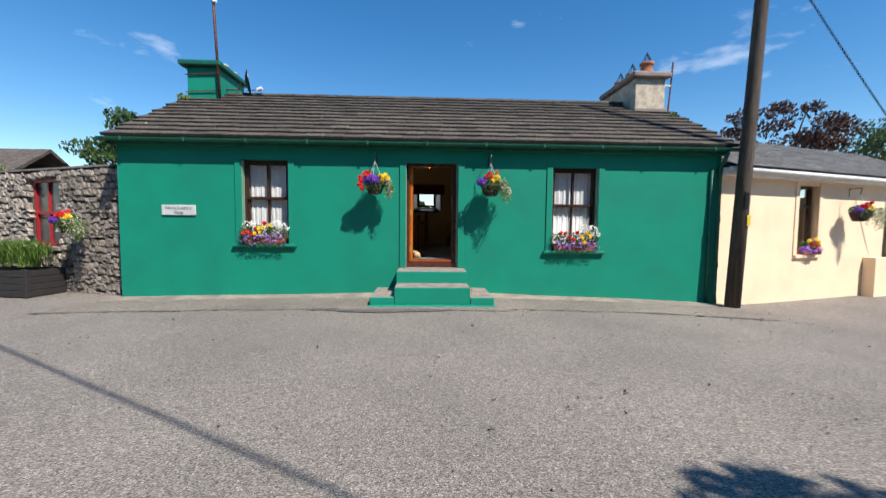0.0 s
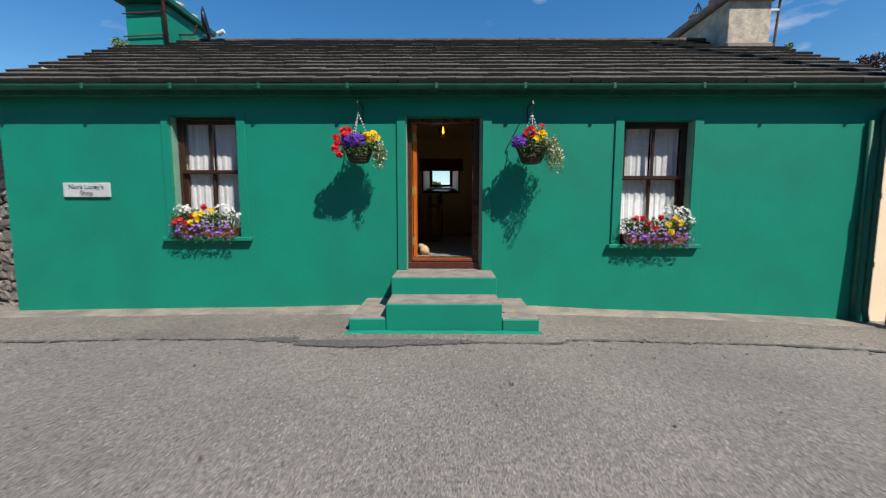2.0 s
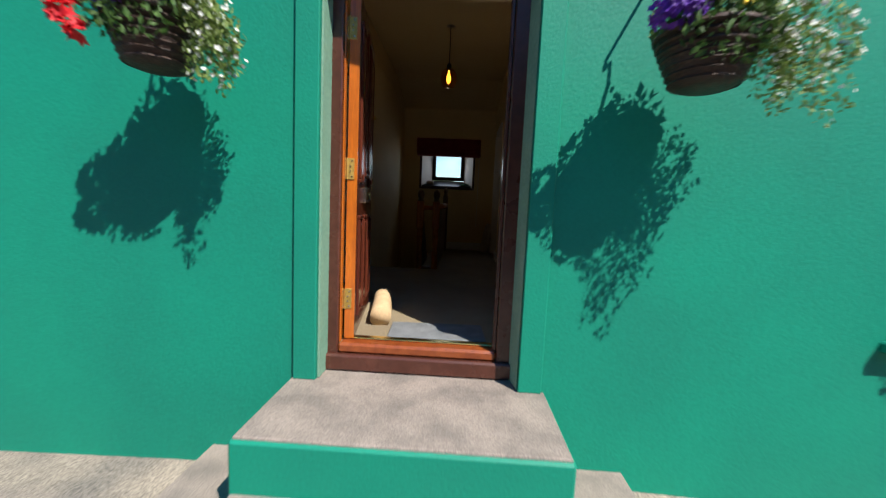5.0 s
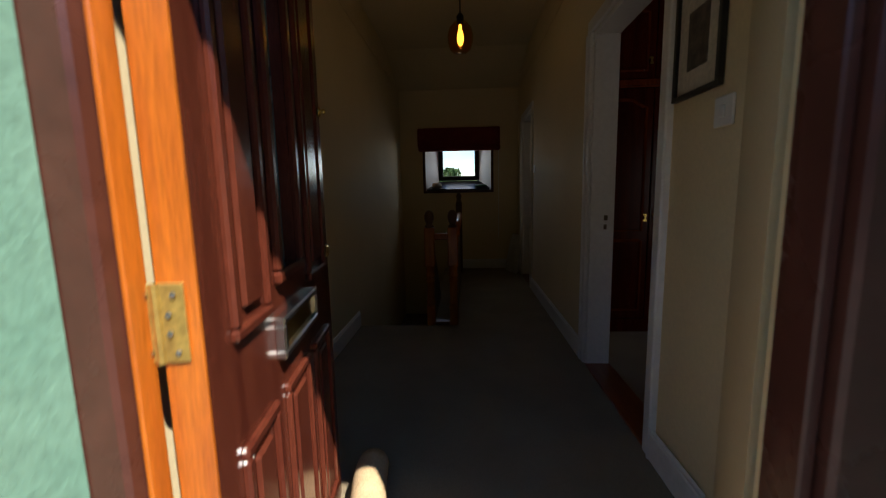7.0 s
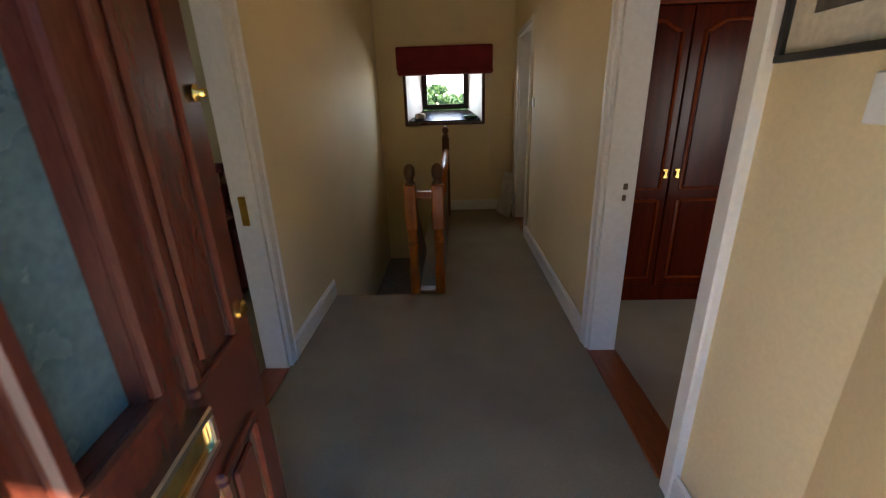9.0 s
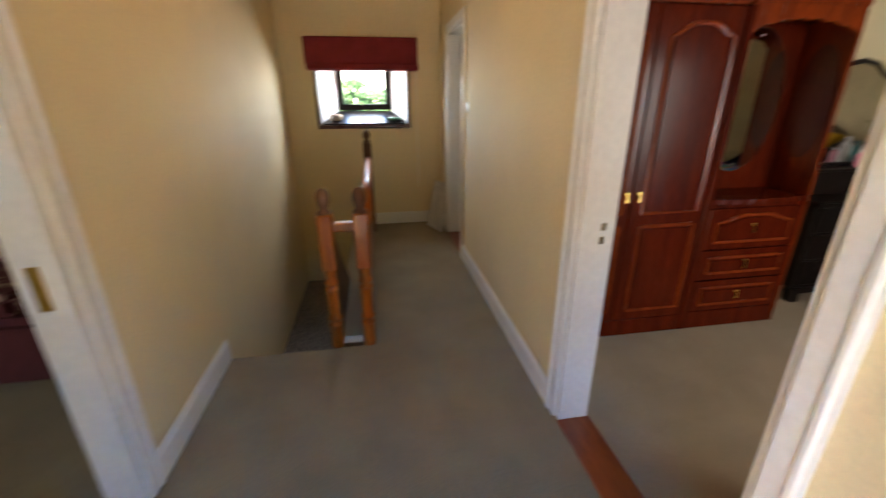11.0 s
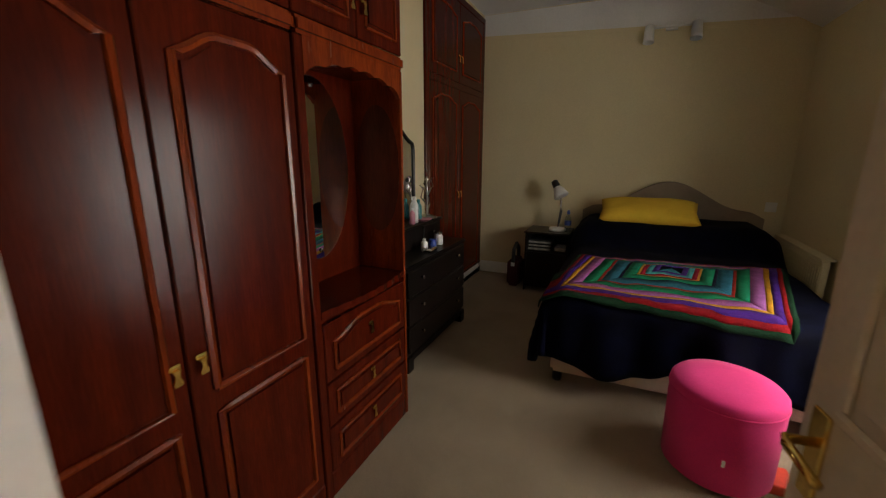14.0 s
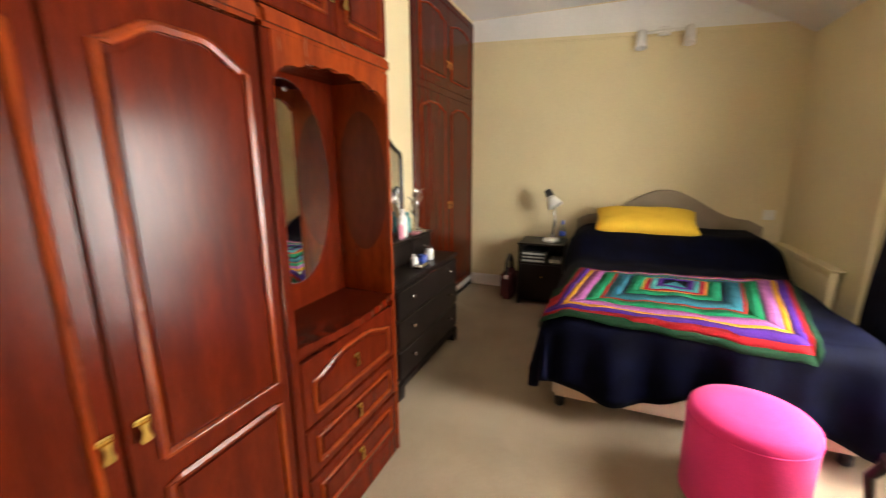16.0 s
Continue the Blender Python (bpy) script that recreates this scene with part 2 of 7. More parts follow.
SOFA_RED = mat("dark_red_sofa_cloth", (0.085, 0.012, 0.015), (0.055, 0.008, 0.010), 0.9, s1=5, s2=120, bump=0.2)
SOFA_FLORAL = mat("floral_cushion_cloth", (0.10, 0.018, 0.02), (0.30, 0.20, 0.13), 0.9, s1=13, s2=80, edge=(0.5, 0.6), bump=0.2)
LEAF = mat("flower_foliage", (0.075, 0.155, 0.028), (0.045, 0.105, 0.02), 0.6, s1=20, island=0.4, bump=0, translucent=0.25)
LEAF_TRAIL = mat("pale_trailing_foliage", (0.20, 0.27, 0.06), (0.12, 0.19, 0.04), 0.6, s1=20, island=0.35, bump=0, translucent=0.25)
TREE_LEAF = mat("tree_leaf", (0.062, 0.115, 0.026), (0.036, 0.075, 0.018), 0.6, s1=3, island=0.45, bump=0, translucent=0.25)
COPPER_LEAF = mat("copper_beech_leaf", (0.085, 0.034, 0.022), (0.05, 0.024, 0.016), 0.6, s1=3, island=0.45, bump=0, translucent=0.2)
BARK = mat("grey_brown_bark", (0.15, 0.115, 0.085), (0.09, 0.07, 0.052), 0.9, s1=8, s2=40, bump=0.6)
SOIL = mat("dark_compost", (0.03, 0.02, 0.014), None, 0.98, s2=90, bump=0.6)
PETAL = {
    "red": mat("red_petal", (0.72, 0.012, 0.016), (0.50, 0.008, 0.02), 0.6, s1=30, island=0.25, bump=0, translucent=0.2),
    "purple": mat("purple_petal", (0.15, 0.035, 0.42), (0.10, 0.02, 0.30), 0.6, s1=30, island=0.3, bump=0, translucent=0.2),
    "yellow": mat("yellow_petal", (0.92, 0.66, 0.02), (0.82, 0.52, 0.015), 0.6, s1=30, island=0.15, bump=0, translucent=0.2),
    "white": mat("white_petal", (0.82, 0.82, 0.76), None, 0.6, s1=30, island=0.15, bump=0, translucent=0.2),
    "lilac": mat("lilac_petal", (0.42, 0.20, 0.64), (0.30, 0.12, 0.52), 0.6, s1=30, island=0.3, bump=0, translucent=0.2),
}
PANE = glass("window_pane_glass")
PANE_DOOR = mat("obscured_door_glass", (0.11, 0.17, 0.165), (0.085, 0.135, 0.13), 0.25, s1=14, s2=70, amt=0.15, bump=0.35)
MIRROR = mat("silvered_mirror", (0.86, 0.86, 0.85), None, 0.02, 1.0, amt=0.01, bump=0)
for node in MIRROR.node_tree.nodes:
    if node.type == "MAP_RANGE" and abs(node.inputs[4].default_value - 0.10) < 0.001:
        node.inputs[3].default_value, node.inputs[4].default_value = 0.0, 0.02
FILAMENT = mat("glowing_filament", (1, 0.7, 0.3), None, 0.3, emit=(1.0, 0.62, 0.18), emit_strength=3.0, bump=0)


def asphalt(name, col, col2, chips, low, high, flecks):
    """Aged chip-seal: pale and dark stone chips in grey binder, with broad worn patches."""
    m = mat(name, col, col2, 0.88, s1=0.55, s2=24, amt=0.16, bump=0, edge=(0.35, 0.7))
    n, l = m.node_tree.nodes, m.node_tree.links
    b = n["Principled BSDF"]
    base = b.inputs["Base Color"].links[0].from_socket
    tc = n.new("ShaderNodeTexCoord")
    v = n.new("ShaderNodeTexVoronoi")
    v.inputs["Scale"].default_value = chips
    l.new(tc.outputs["Object"], v.inputs["Vector"])
    hsv = n.new("ShaderNodeSeparateColor")
    l.new(v.outputs["Color"], hsv.inputs[0])
    r = n.new("ShaderNodeMapRange")
    r.inputs[1].default_value, r.inputs[2].default_value, r.inputs[3].default_value, r.inputs[4].default_value = 0.0, 1.0, low, high
    l.new(hsv.outputs[0], r.inputs[0])
    pale = n.new("ShaderNodeMath")
    pale.operation = "GREATER_THAN"
    pale.inputs[1].default_value = flecks
    l.new(hsv.outputs[1], pale.inputs[0])
    ad = n.new("ShaderNodeMath")
    ad.operation = "ADD"
    l.new(r.outputs[0], ad.inputs[0])
    l.new(pale.outputs[0], ad.inputs[1])
    s = n.new("ShaderNodeVectorMath")
    s.operation = "SCALE"
    l.new(base, s.inputs[0])
    l.new(ad.outputs[0], s.inputs[3])
    l.new(s.outputs[0], b.inputs["Base Color"])
    bp = n.new("ShaderNodeBump")
    bp.inputs["Strength"].default_value, bp.inputs["Distance"].default_value = 0.5, 0.006
    l.new(v.outputs["Distance"], bp.inputs["Height"])
    bp.invert = True
    l.new(bp.outputs[0], b.inputs["Normal"])
    return m


ASPHALT = asphalt("aged_asphalt", (0.208, 0.180, 0.156), (0.158, 0.138, 0.121), 135, 0.36, 1.60, 0.93)
AGGREGATE = asphalt("loose_pebbly_asphalt", (0.200, 0.168, 0.140), (0.130, 0.112, 0.097), 118, 0.36, 1.65, 0.90)
TAR = asphalt("dark_tar_patch", (0.078, 0.072, 0.066), (0.130, 0.116, 0.104), 125, 0.4, 1.6, 0.95)

# ---- building helpers ----
PLACE = {}


def thing(name, at=(0, 0, 0), label="", category="", group="", kind="", turn=0.0):
    """An empty at a thing's base, to hold its parts."""
    ob = new(name)
    ob.empty_display_size = 0.1
    m = pose(*at, 0, 0, turn)
    ob.matrix_basis = m
    PLACE[ob] = m
    return tagged(ob, label, category, group, kind)


def mesh_of(bm, material, name, smooth=False):
    bmesh.ops.recalc_face_normals(bm, faces=bm.faces)
    me = bpy.data.meshes.new(name)
    bm.to_mesh(me)
    bm.free()
    if smooth:
        for p in me.polygons:
            p.use_smooth = True
    if material:
        me.materials.append(material)
    return me


def part(name, bm, material, parent, label="", smooth=False, local=False):
    """One mesh under a thing or a part. Points are given in the world unless local."""
    m = PLACE[parent]
    if not local:
        bm.transform(m.inverted())
    ob = new(name, mesh_of(bm, material, name, smooth))
    ob.parent = parent
    PLACE[ob] = m
    return tagged(ob, label)


def solid(name, bm, material, label, category, kind="", group="", smooth=False, at=None):
    """A top-level thing that is a single mesh."""
    if at:
        bm.transform(Matrix.Translation(at).inverted())
    ob = new(name, mesh_of(bm, material, name, smooth))
    if at:
        ob.location = at
        PLACE[ob] = Matrix.Translation(at)
    else:
        PLACE[ob] = Matrix()
    return tagged(ob, label, category, group, kind)


def box(bm, x0, x1, y0, y1, z0, z1, bev=0.0, m=None, seg=1):
    vs = [bm.verts.new((x, y, z)) for x in (x0, x1) for y in (y0, y1) for z in (z0, z1)]
    if m is not None:
        for v in vs:
            v.co = m @ v.co
    fs = [bm.faces.new([vs[i] for i in q]) for q in ((0, 1, 3, 2), (4, 6, 7, 5), (0, 4, 5, 1), (2, 3, 7, 6), (0, 2, 6, 4), (1, 5, 7, 3))]
    if bev:
        bmesh.ops.bevel(bm, geom=list({e for f in fs for e in f.edges}), offset=bev, segments=seg, affect="EDGES", clamp_overlap=True)
    return bm


def boxed(*a, **k):
    return box(bmesh.new(), *a, **k)


def tube(bm, pts, r0, r1=None, n=10, cap=True):
    """A round bar through points, tapering from r0 to r1."""
    r1 = r0 if r1 is None else r1
    pts = [Vector(p) for p in pts]
    rings = []
    for i, p in enumerate(pts):
        d = (pts[min(i + 1, len(pts) - 1)] - pts[max(i - 1, 0)]).normalized()
        u = d.orthogonal().normalized() if i == 0 else (u - d * u.dot(d)).normalized()
        w = d.cross(u)
        r = r0 + (r1 - r0) * i / max(1, len(pts) - 1)
        rings.append([bm.verts.new(p + (u * math.cos(2 * math.pi * k / n) + w * math.sin(2 * math.pi * k / n)) * r) for k in range(n)])
    for a, b in zip(rings, rings[1:]):
        for k in range(n):
            bm.faces.new((a[k], a[(k + 1) % n], b[(k + 1) % n], b[k]))
    if cap:
        bm.faces.new(rings[0][::-1])
        bm.faces.new(rings[-1])
    return bm


def tubed(*a, **k):
    return tube(bmesh.new(), *a, **k)


def lathe(profile, n=24, at=(0, 0, 0), bm=None, sx=1.0, sy=1.0, m=None):
    """A turned shape from (radius, height) pairs."""
    bm = bm or bmesh.new()
    rings = []
    for r, z in profile:
        ring = []
        for k in range(n):
            c = Vector((r * sx * math.cos(2 * math.pi * k / n), r * sy * math.sin(2 * math.pi * k / n), z))
            if m is not None:
                c = m @ c
            ring.append(bm.verts.new(c + Vector(at)))
        rings.append(ring)
    for a, b in zip(rings, rings[1:]):
        for k in range(n):
            bm.faces.new((a[k], a[(k + 1) % n], b[(k + 1) % n], b[k]))
    bm.faces.new(rings[0][::-1])
    bm.faces.new(rings[-1])
    return bm


def prism(outline, depth, m=None, bm=None):
    """A flat outline of (u, v) given a thickness; m places u, v, depth in the world."""
    bm = bm or bmesh.new()
    m = m if m is not None else Matrix()
    a = [bm.verts.new(m @ Vector((u, v, 0))) for u, v in outline]
    b = [bm.verts.new(m @ Vector((u, v, depth))) for u, v in outline]
    bm.faces.new(a[::-1])
    bm.faces.new(b)
    for i in range(len(a)):
        j = (i + 1) % len(a)
        bm.faces.new((a[i], a[j], b[j], b[i]))
    return bm


def slab(u0, u1, v0, v1, holes, m, thick):
    """A wall with openings through it: u along, v up, depth by thick; m places it."""
    us = sorted({u0, u1, *(h[0] for h in holes), *(h[1] for h in holes)})
    vs = sorted({v0, v1, *(h[2] for h in holes), *(h[3] for h in holes)})
    bm = bmesh.new()
    pt = {}

    def P(i, j, k):
        if (i, j, k) not in pt:
            pt[i, j, k] = bm.verts.new(m @ Vector((us[i], vs[j], k * thick)))
        return pt[i, j, k]

    def full(i, j):
        if not (0 <= i < len(us) - 1 and 0 <= j < len(vs) - 1):
            return False
        cu, cv = (us[i] + us[i + 1]) / 2, (vs[j] + vs[j + 1]) / 2
        return not any(a < cu < b and c < cv < d for a, b, c, d in holes)

    for i in range(len(us) - 1):
        for j in range(len(vs) - 1):
            if not full(i, j):
                continue
            bm.faces.new((P(i, j, 0), P(i + 1, j, 0), P(i + 1, j + 1, 0), P(i, j + 1, 0)))
            bm.faces.new((P(i, j, 1), P(i, j + 1, 1), P(i + 1, j + 1, 1), P(i + 1, j, 1)))
            for di, dj, q in ((-1, 0, ((i, j), (i, j + 1))), (1, 0, ((i + 1, j), (i + 1, j + 1))), (0, -1, ((i, j), (i + 1, j))), (0, 1, ((i, j + 1), (i + 1, j + 1)))):
                if not full(i + di, j + dj):
                    (a, b), (c, d) = q
                    bm.faces.new((P(a, b, 0), P(c, d, 0), P(c, d, 1), P(a, b, 1)))
    return bm


ALONG_X = Matrix(((1, 0, 0, 0), (0, 0, 1, 0), (0, 1, 0, 0), (0, 0, 0, 1)))   # u = x, v = z, depth = +y
ALONG_Y = Matrix(((0, 0, 1, 0), (1, 0, 0, 0), (0, 1, 0, 0), (0, 0, 0, 1)))   # u = y, v = z, depth = +x


def wall_x(name, y, x0, x1, z0, z1, holes, thick, material, label):
    return solid(name, slab(x0, x1, z0, z1, holes, Matrix.Translation((0, y, 0)) @ ALONG_X, thick), material, label, "wall", "structure")


def wall_y(name, x, y0, y1, z0, z1, holes, thick, material, label):
    return solid(name, slab(y0, y1, z0, z1, holes, Matrix.Translation((x, 0, 0)) @ ALONG_Y, thick), material, label, "wall", "structure")


def frame_ring(m, u0, u1, v0, v1, wide, d0, d1, bev=0.003, bm=None):
    """Four bars round an opening; m places u, v, depth."""
    bm = bm or bmesh.new()
    for a in ((u0, u1, v1 - wide, v1), (u0, u1, v0, v0 + wide), (u0, u0 + wide, v0 + wide, v1 - wide), (u1 - wide, u1, v0 + wide, v1 - wide)):
        box(bm, *a, d0, d1, bev, m)
    return bm


def leaves(bm, centre, radii, count, size, rng, flat=0.0):
    """Many small leaves, each a folded quad, in a cloud."""
    for _ in range(count):
        while True:
            p = Vector((rng.uniform(-1, 1), rng.uniform(-1, 1), rng.uniform(-1, 1)))
            if p.length < 1:
                break
        p = Vector((p.x * radii[0], p.y * radii[1], p.z * radii[2])) + Vector(centre)
        q = Euler((rng.uniform(0, 6.3), rng.uniform(0, 6.3), rng.uniform(0, 6.3))).to_matrix()
        s = size * rng.uniform(0.6, 1.3)
        v = [bm.verts.new(p + q @ Vector(c) * s) for c in ((-1, 0, 0), (0, -0.5, 0.12), (1, 0, 0), (0, 0.5, 0.12))]
        bm.faces.new(v)
    return bm


def blossoms(bm, centre, radii, count, size, rng, petals=5, face=(0, -1, 0.5)):
    """Small open flowers turned roughly outwards, each with its own petals."""
    for _ in range(count):
        d = Vector((rng.gauss(0, 1), rng.gauss(0, 1), rng.gauss(0, 1))).normalized()
        if d.y > 0.3:
            d.y = -d.y
        p = Vector(centre) + Vector((d.x * radii[0], d.y * radii[1], d.z * radii[2])) * rng.uniform(0.75, 1.0)
        n = (d + Vector(face) * 0.6 + Vector((rng.gauss(0, .3), rng.gauss(0, .3), rng.gauss(0, .3)))).normalized()
        q = n.to_track_quat("Z", "Y").to_matrix()
        s = size * rng.uniform(0.7, 1.25)
        c = bm.verts.new(p)
        ring = []
        for k in range(petals * 2):
            a = math.pi * k / petals
            r = s if k % 2 == 0 else s * 0.62
            ring.append(bm.verts.new(p + q @ Vector((r * math.cos(a), r * math.sin(a), s * (0.35 if k % 2 == 0 else 0.2)))))
        for k in range(len(ring)):
            bm.faces.new((c, ring[k], ring[(k + 1) % len(ring)]))
    return bm


def pompons(bm, centres, size, rng):
    """Full double flowers: several rings of petals on a ball."""
    for c in centres:
        blossoms(bm, c, (size * 0.55,) * 3, 9, size * 0.62, rng, 6)
    return bm

# ---- large structure ----
FACE, INNER = 7.75, 8.09            # front wall, outside and inside
FLOOR = 0.687
HX0, HX1 = -0.80, 0.862              # hall walls
BACK = 13.24                        # rear wall, inside
RX1, RY1 = 5.55, 11.09              # bedroom far wall and rear wall
EAVE_Y, EAVE_Z, RIDGE_Y, RIDGE_Z = 7.59, 2.95, 10.55, 4.60


def ground_z(x, y):
    z = -0.0052 * x * x if x > 0 else -0.0020 * x * x
    return max(z, -0.24 if x > 0 else -0.12)


def build_ground():
    xs = [-900, -400, -150, -60, -25, -16, *[-12 + i * 0.6 for i in range(41)], 16, 25, 60, 150, 400, 900]
    ys = [-900, -400, -150, -60, -25, -14, *[-8 + i * 0.6 for i in range(27)], 12, 20, 40, 100, 300, 900]
    bm = bmesh.new()
    g = [[bm.verts.new((x, y, ground_z(x, y) + 0.008 * noise.noise((x * 0.8, y * 0.8, 0)))) for y in ys] for x in xs]
    for i in range(len(xs) - 1):
        for j in range(len(ys) - 1):
            bm.faces.new((g[i][j], g[i + 1][j], g[i + 1][j + 1], g[i][j + 1]))
    return solid("ground", bm, ASPHALT, "worn grey chip-seal road surface with pale stone flecks", "road", "structure", smooth=True)


build_ground()


def apron_top(x):
    d = abs(x - 0.1)
    if d < 1.2:
        return 0.06
    return 0.06 - (d - 1.2) * (0.052 if x > 0 else 0.028)


def build_apron():
    """Gritty strip along the foot of the wall."""
    bm = bmesh.new()
    rows = []
    for i in range(61):
        x = -5.9 + i * 11.9 / 60
        w = 0.30 + 0.05 * noise.noise((x * 0.9, 3.1, 0))
        t = apron_top(x)
        g = ground_z(x, 7)
        rows.append([bm.verts.new(p) for p in ((x, FACE - w - 0.03, g - 0.02), (x, FACE - w, g + 0.026), (x, FACE - 0.22, max(g + 0.03, t - 0.04)), (x, FACE + 0.02, max(g + 0.035, t)))])
    for a, b in zip(rows, rows[1:]):
        for k in range(3):
            bm.faces.new((a[k], b[k], b[k + 1], a[k + 1]))
    solid("pavement", bm, APRON, "gritty pale concrete strip along the foot of the wall", "pavement", "structure", smooth=True)
    bm = bmesh.new()
    rows = []
    for i in range(301):
        x = -6.1 + i * 12.15 / 300
        edge = FACE - 1.22 + 0.10 * noise.noise((x * 0.7, 9.3, 0)) + 0.04 * noise.noise((x * 5, 2, 0)) - (0.10 if abs(x) < 1.4 else 0)
        rows.append([bm.verts.new((x, edge + (FACE - 0.12 - edge) * k / 4, ground_z(x, 7) + (0.002, 0.012, 0.016, 0.018, 0.012)[k] + 0.004 * noise.noise((x * 4, k * 2.0, 1)))) for k in range(5)])
    for a, b in zip(rows, rows[1:]):
        for k in range(4):
            bm.faces.new((a[k], b[k], b[k + 1], a[k + 1]))
    solid("road_edge", bm, AGGREGATE, "loose pebbly worn asphalt between the road and the wall", "road", "structure", smooth=True)
    bm = bmesh.new()
    rows = []
    for i in range(901):
        x = -6.2 + i * 12.2 / 900
        y = FACE - 1.27 + 0.10 * noise.noise((x * 0.7, 9.3, 0)) - (0.10 if abs(x) < 1.4 else 0)
        w = 0.012 + 0.05 * max(0, noise.noise((x * 1.7, 1.7, 2))) + 0.035 * noise.noise((x * 7, 4, 2)) + 0.045 * noise.noise((x * 23, 8, 2)) + 0.105 * max(0, 1 - ((x + 0.75) / 1.35) ** 2)
        g = ground_z(x, y)
        w = max(0.004, w)
        rows.append((bm.verts.new((x, y - w, g + 0.012)), bm.verts.new((x, y + w * 0.7, g + 0.014))))
    for a, b in zip(rows, rows[1:]):
        bm.faces.new((a[0], b[0], b[1], a[1]))
    solid("road_patch", bm, TAR, "dark ragged tar seam in the road before the steps", "road patch", "structure")


build_apron()

W1 = (-3.47, -2.60, 0.99, 2.575)
W2 = (2.46, 3.37, 0.90, 2.515)
W2_WIDE = (2.46, 3.485, 0.90, 2.515)     # the opening widens inside
DOOR = (-0.386, 0.622, 0.50, 2.565)
wall_x("wall_front", FACE, -5.72, 5.83, -0.35, 2.97, [W1, W2_WIDE, DOOR], INNER - FACE, GREEN, "green painted rendered cottage front wall")
# inner lining, so that the rooms show their own paint
wall_x("wall_front_bedroom", INNER + 0.004, HX1 + 0.124, RX1, FLOOR - 0.05, 3.16, [W2_WIDE], 0.02, CREAM_ROOM, "cream plastered bedroom window wall")
wall_x("wall_front_parlour", INNER + 0.004, -5.40, HX0 - 0.124, FLOOR - 0.05, 3.16, [W1], 0.02, CREAM_ROOM, "cream plastered parlour window wall")
wall_x("wall_front_hall", INNER + 0.004, HX0, HX1, FLOOR - 0.05, 3.16, [(DOOR[0] - 0.03, DOOR[1] + 0.06, FLOOR - 0.05, DOOR[3])], 0.02, CREAM, "cream plastered hall wall round the front door")
gable_l = [(8.094, -0.35), (13.75, -0.35), (13.75, 3.10), (RIDGE_Y, RIDGE_Z - 0.14), (8.094, 3.10)]
solid("wall_gable_west", prism(gable_l, 0.30, Matrix.Translation((-5.72, 0, 0)) @ ALONG_Y), GREEN, "green painted gable wall", "wall", "structure")
solid("wall_gable_east", prism(gable_l, 0.28, Matrix.Translation((5.57, 0, 0)) @ ALONG_Y), CREAM_OUT, "cream rendered gable wall", "wall", "structure")
solid("wall_bedroom_far", prism([(INNER, FLOOR - 0.05), (RY1 + 0.65, FLOOR - 0.05), (RY1 + 0.65, 3.625), (8.96, 3.625), (INNER, 3.155)], 0.016, Matrix.Translation((RX1, 0, 0)) @ ALONG_Y), CREAM_ROOM, "cream plastered bedroom wall behind the bed", "wall", "structure")
BWIN = (-0.45, 0.48, 1.82, 2.62)
wall_x("wall_back", BACK, -5.42, 5.57, -2.0, 3.22, [BWIN], 0.50, CREAM, "cream plastered rear wall with a small deep window")
ODOOR = (9.00, 9.78)            # parlour doorway
EDOOR = (9.055, 9.92)            # bedroom doorway
wall_y("wall_hall_east", HX1, INNER + 0.024, BACK, FLOOR - 0.04, 3.19, [(*EDOOR, FLOOR - 0.04, FLOOR + 1.99), (12.06, 12.76, FLOOR - 0.04, FLOOR + 1.99)], 0.12, CREAM, "cream hall wall with doorways")
wall_y("wall_hall_west", HX0 - 0.12, INNER + 0.024, BACK, -2.0, 3.19, [(*ODOOR, FLOOR - 0.04, FLOOR + 1.99)], 0.12, CREAM, "cream hall wall with a doorway")
wall_x("wall_bedroom_rear", RY1, HX1 + 0.12, RX1, FLOOR - 0.04, 3.62, [(4.05, 5.50, FLOOR, 3.55)], 0.10, CREAM_ROOM, "cream bedroom wall behind the wardrobe")
wall_x("wall_store_rear", RY1 + 0.62, 3.9, RX1, FLOOR - 0.04, 3.62, [], 0.05, CREAM_ROOM, "plain wall behind the cupboard")
wall_y("wall_parlour_far", -5.42, INNER, BACK, FLOOR - 0.04, 3.30, [], 0.02, CREAM_ROOM, "cream parlour wall")
wall_x("wall_parlour_rear", 12.0, -5.40, HX0 - 0.12, FLOOR - 0.04, 3.62, [], 0.10, CREAM_ROOM, "cream parlour rear wall")

upper = [(8.22, 3.20), (BACK, 3.20), (12.4, 3.48), (8.71, 3.48)]
solid("wall_hall_east_upper", prism(upper, 0.12, Matrix.Translation((HX1, 0, 0)) @ ALONG_Y), CREAM, "cream hall wall above the doorways", "wall", "structure")
solid("wall_hall_west_upper", prism(upper, 0.12, Matrix.Translation((HX0 - 0.12, 0, 0)) @ ALONG_Y), CREAM, "cream hall wall above the doorway", "wall", "structure")

# floors
solid("floor_bedroom", boxed(HX1 + 0.12, RX1, INNER, RY1 + 0.6, FLOOR - 0.06, FLOOR), CARPET, "beige fitted bedroom carpet", "floor", "structure")
solid("floor_parlour", boxed(-5.42, HX0 - 0.12, INNER, 12.0, FLOOR - 0.06, FLOOR), CARPET_HALL, "olive beige fitted parlour carpet", "floor", "structure")
STAIR_Y, STAIR_X = 10.66, -0.20
bm = boxed(HX0, HX1, FACE + 0.16, STAIR_Y, FLOOR - 0.06, FLOOR)
box(bm, STAIR_X, HX1, STAIR_Y, BACK, FLOOR - 0.06, FLOOR)
solid("floor_hall", bm, CARPET_HALL, "olive beige fitted hall carpet", "floor", "structure")
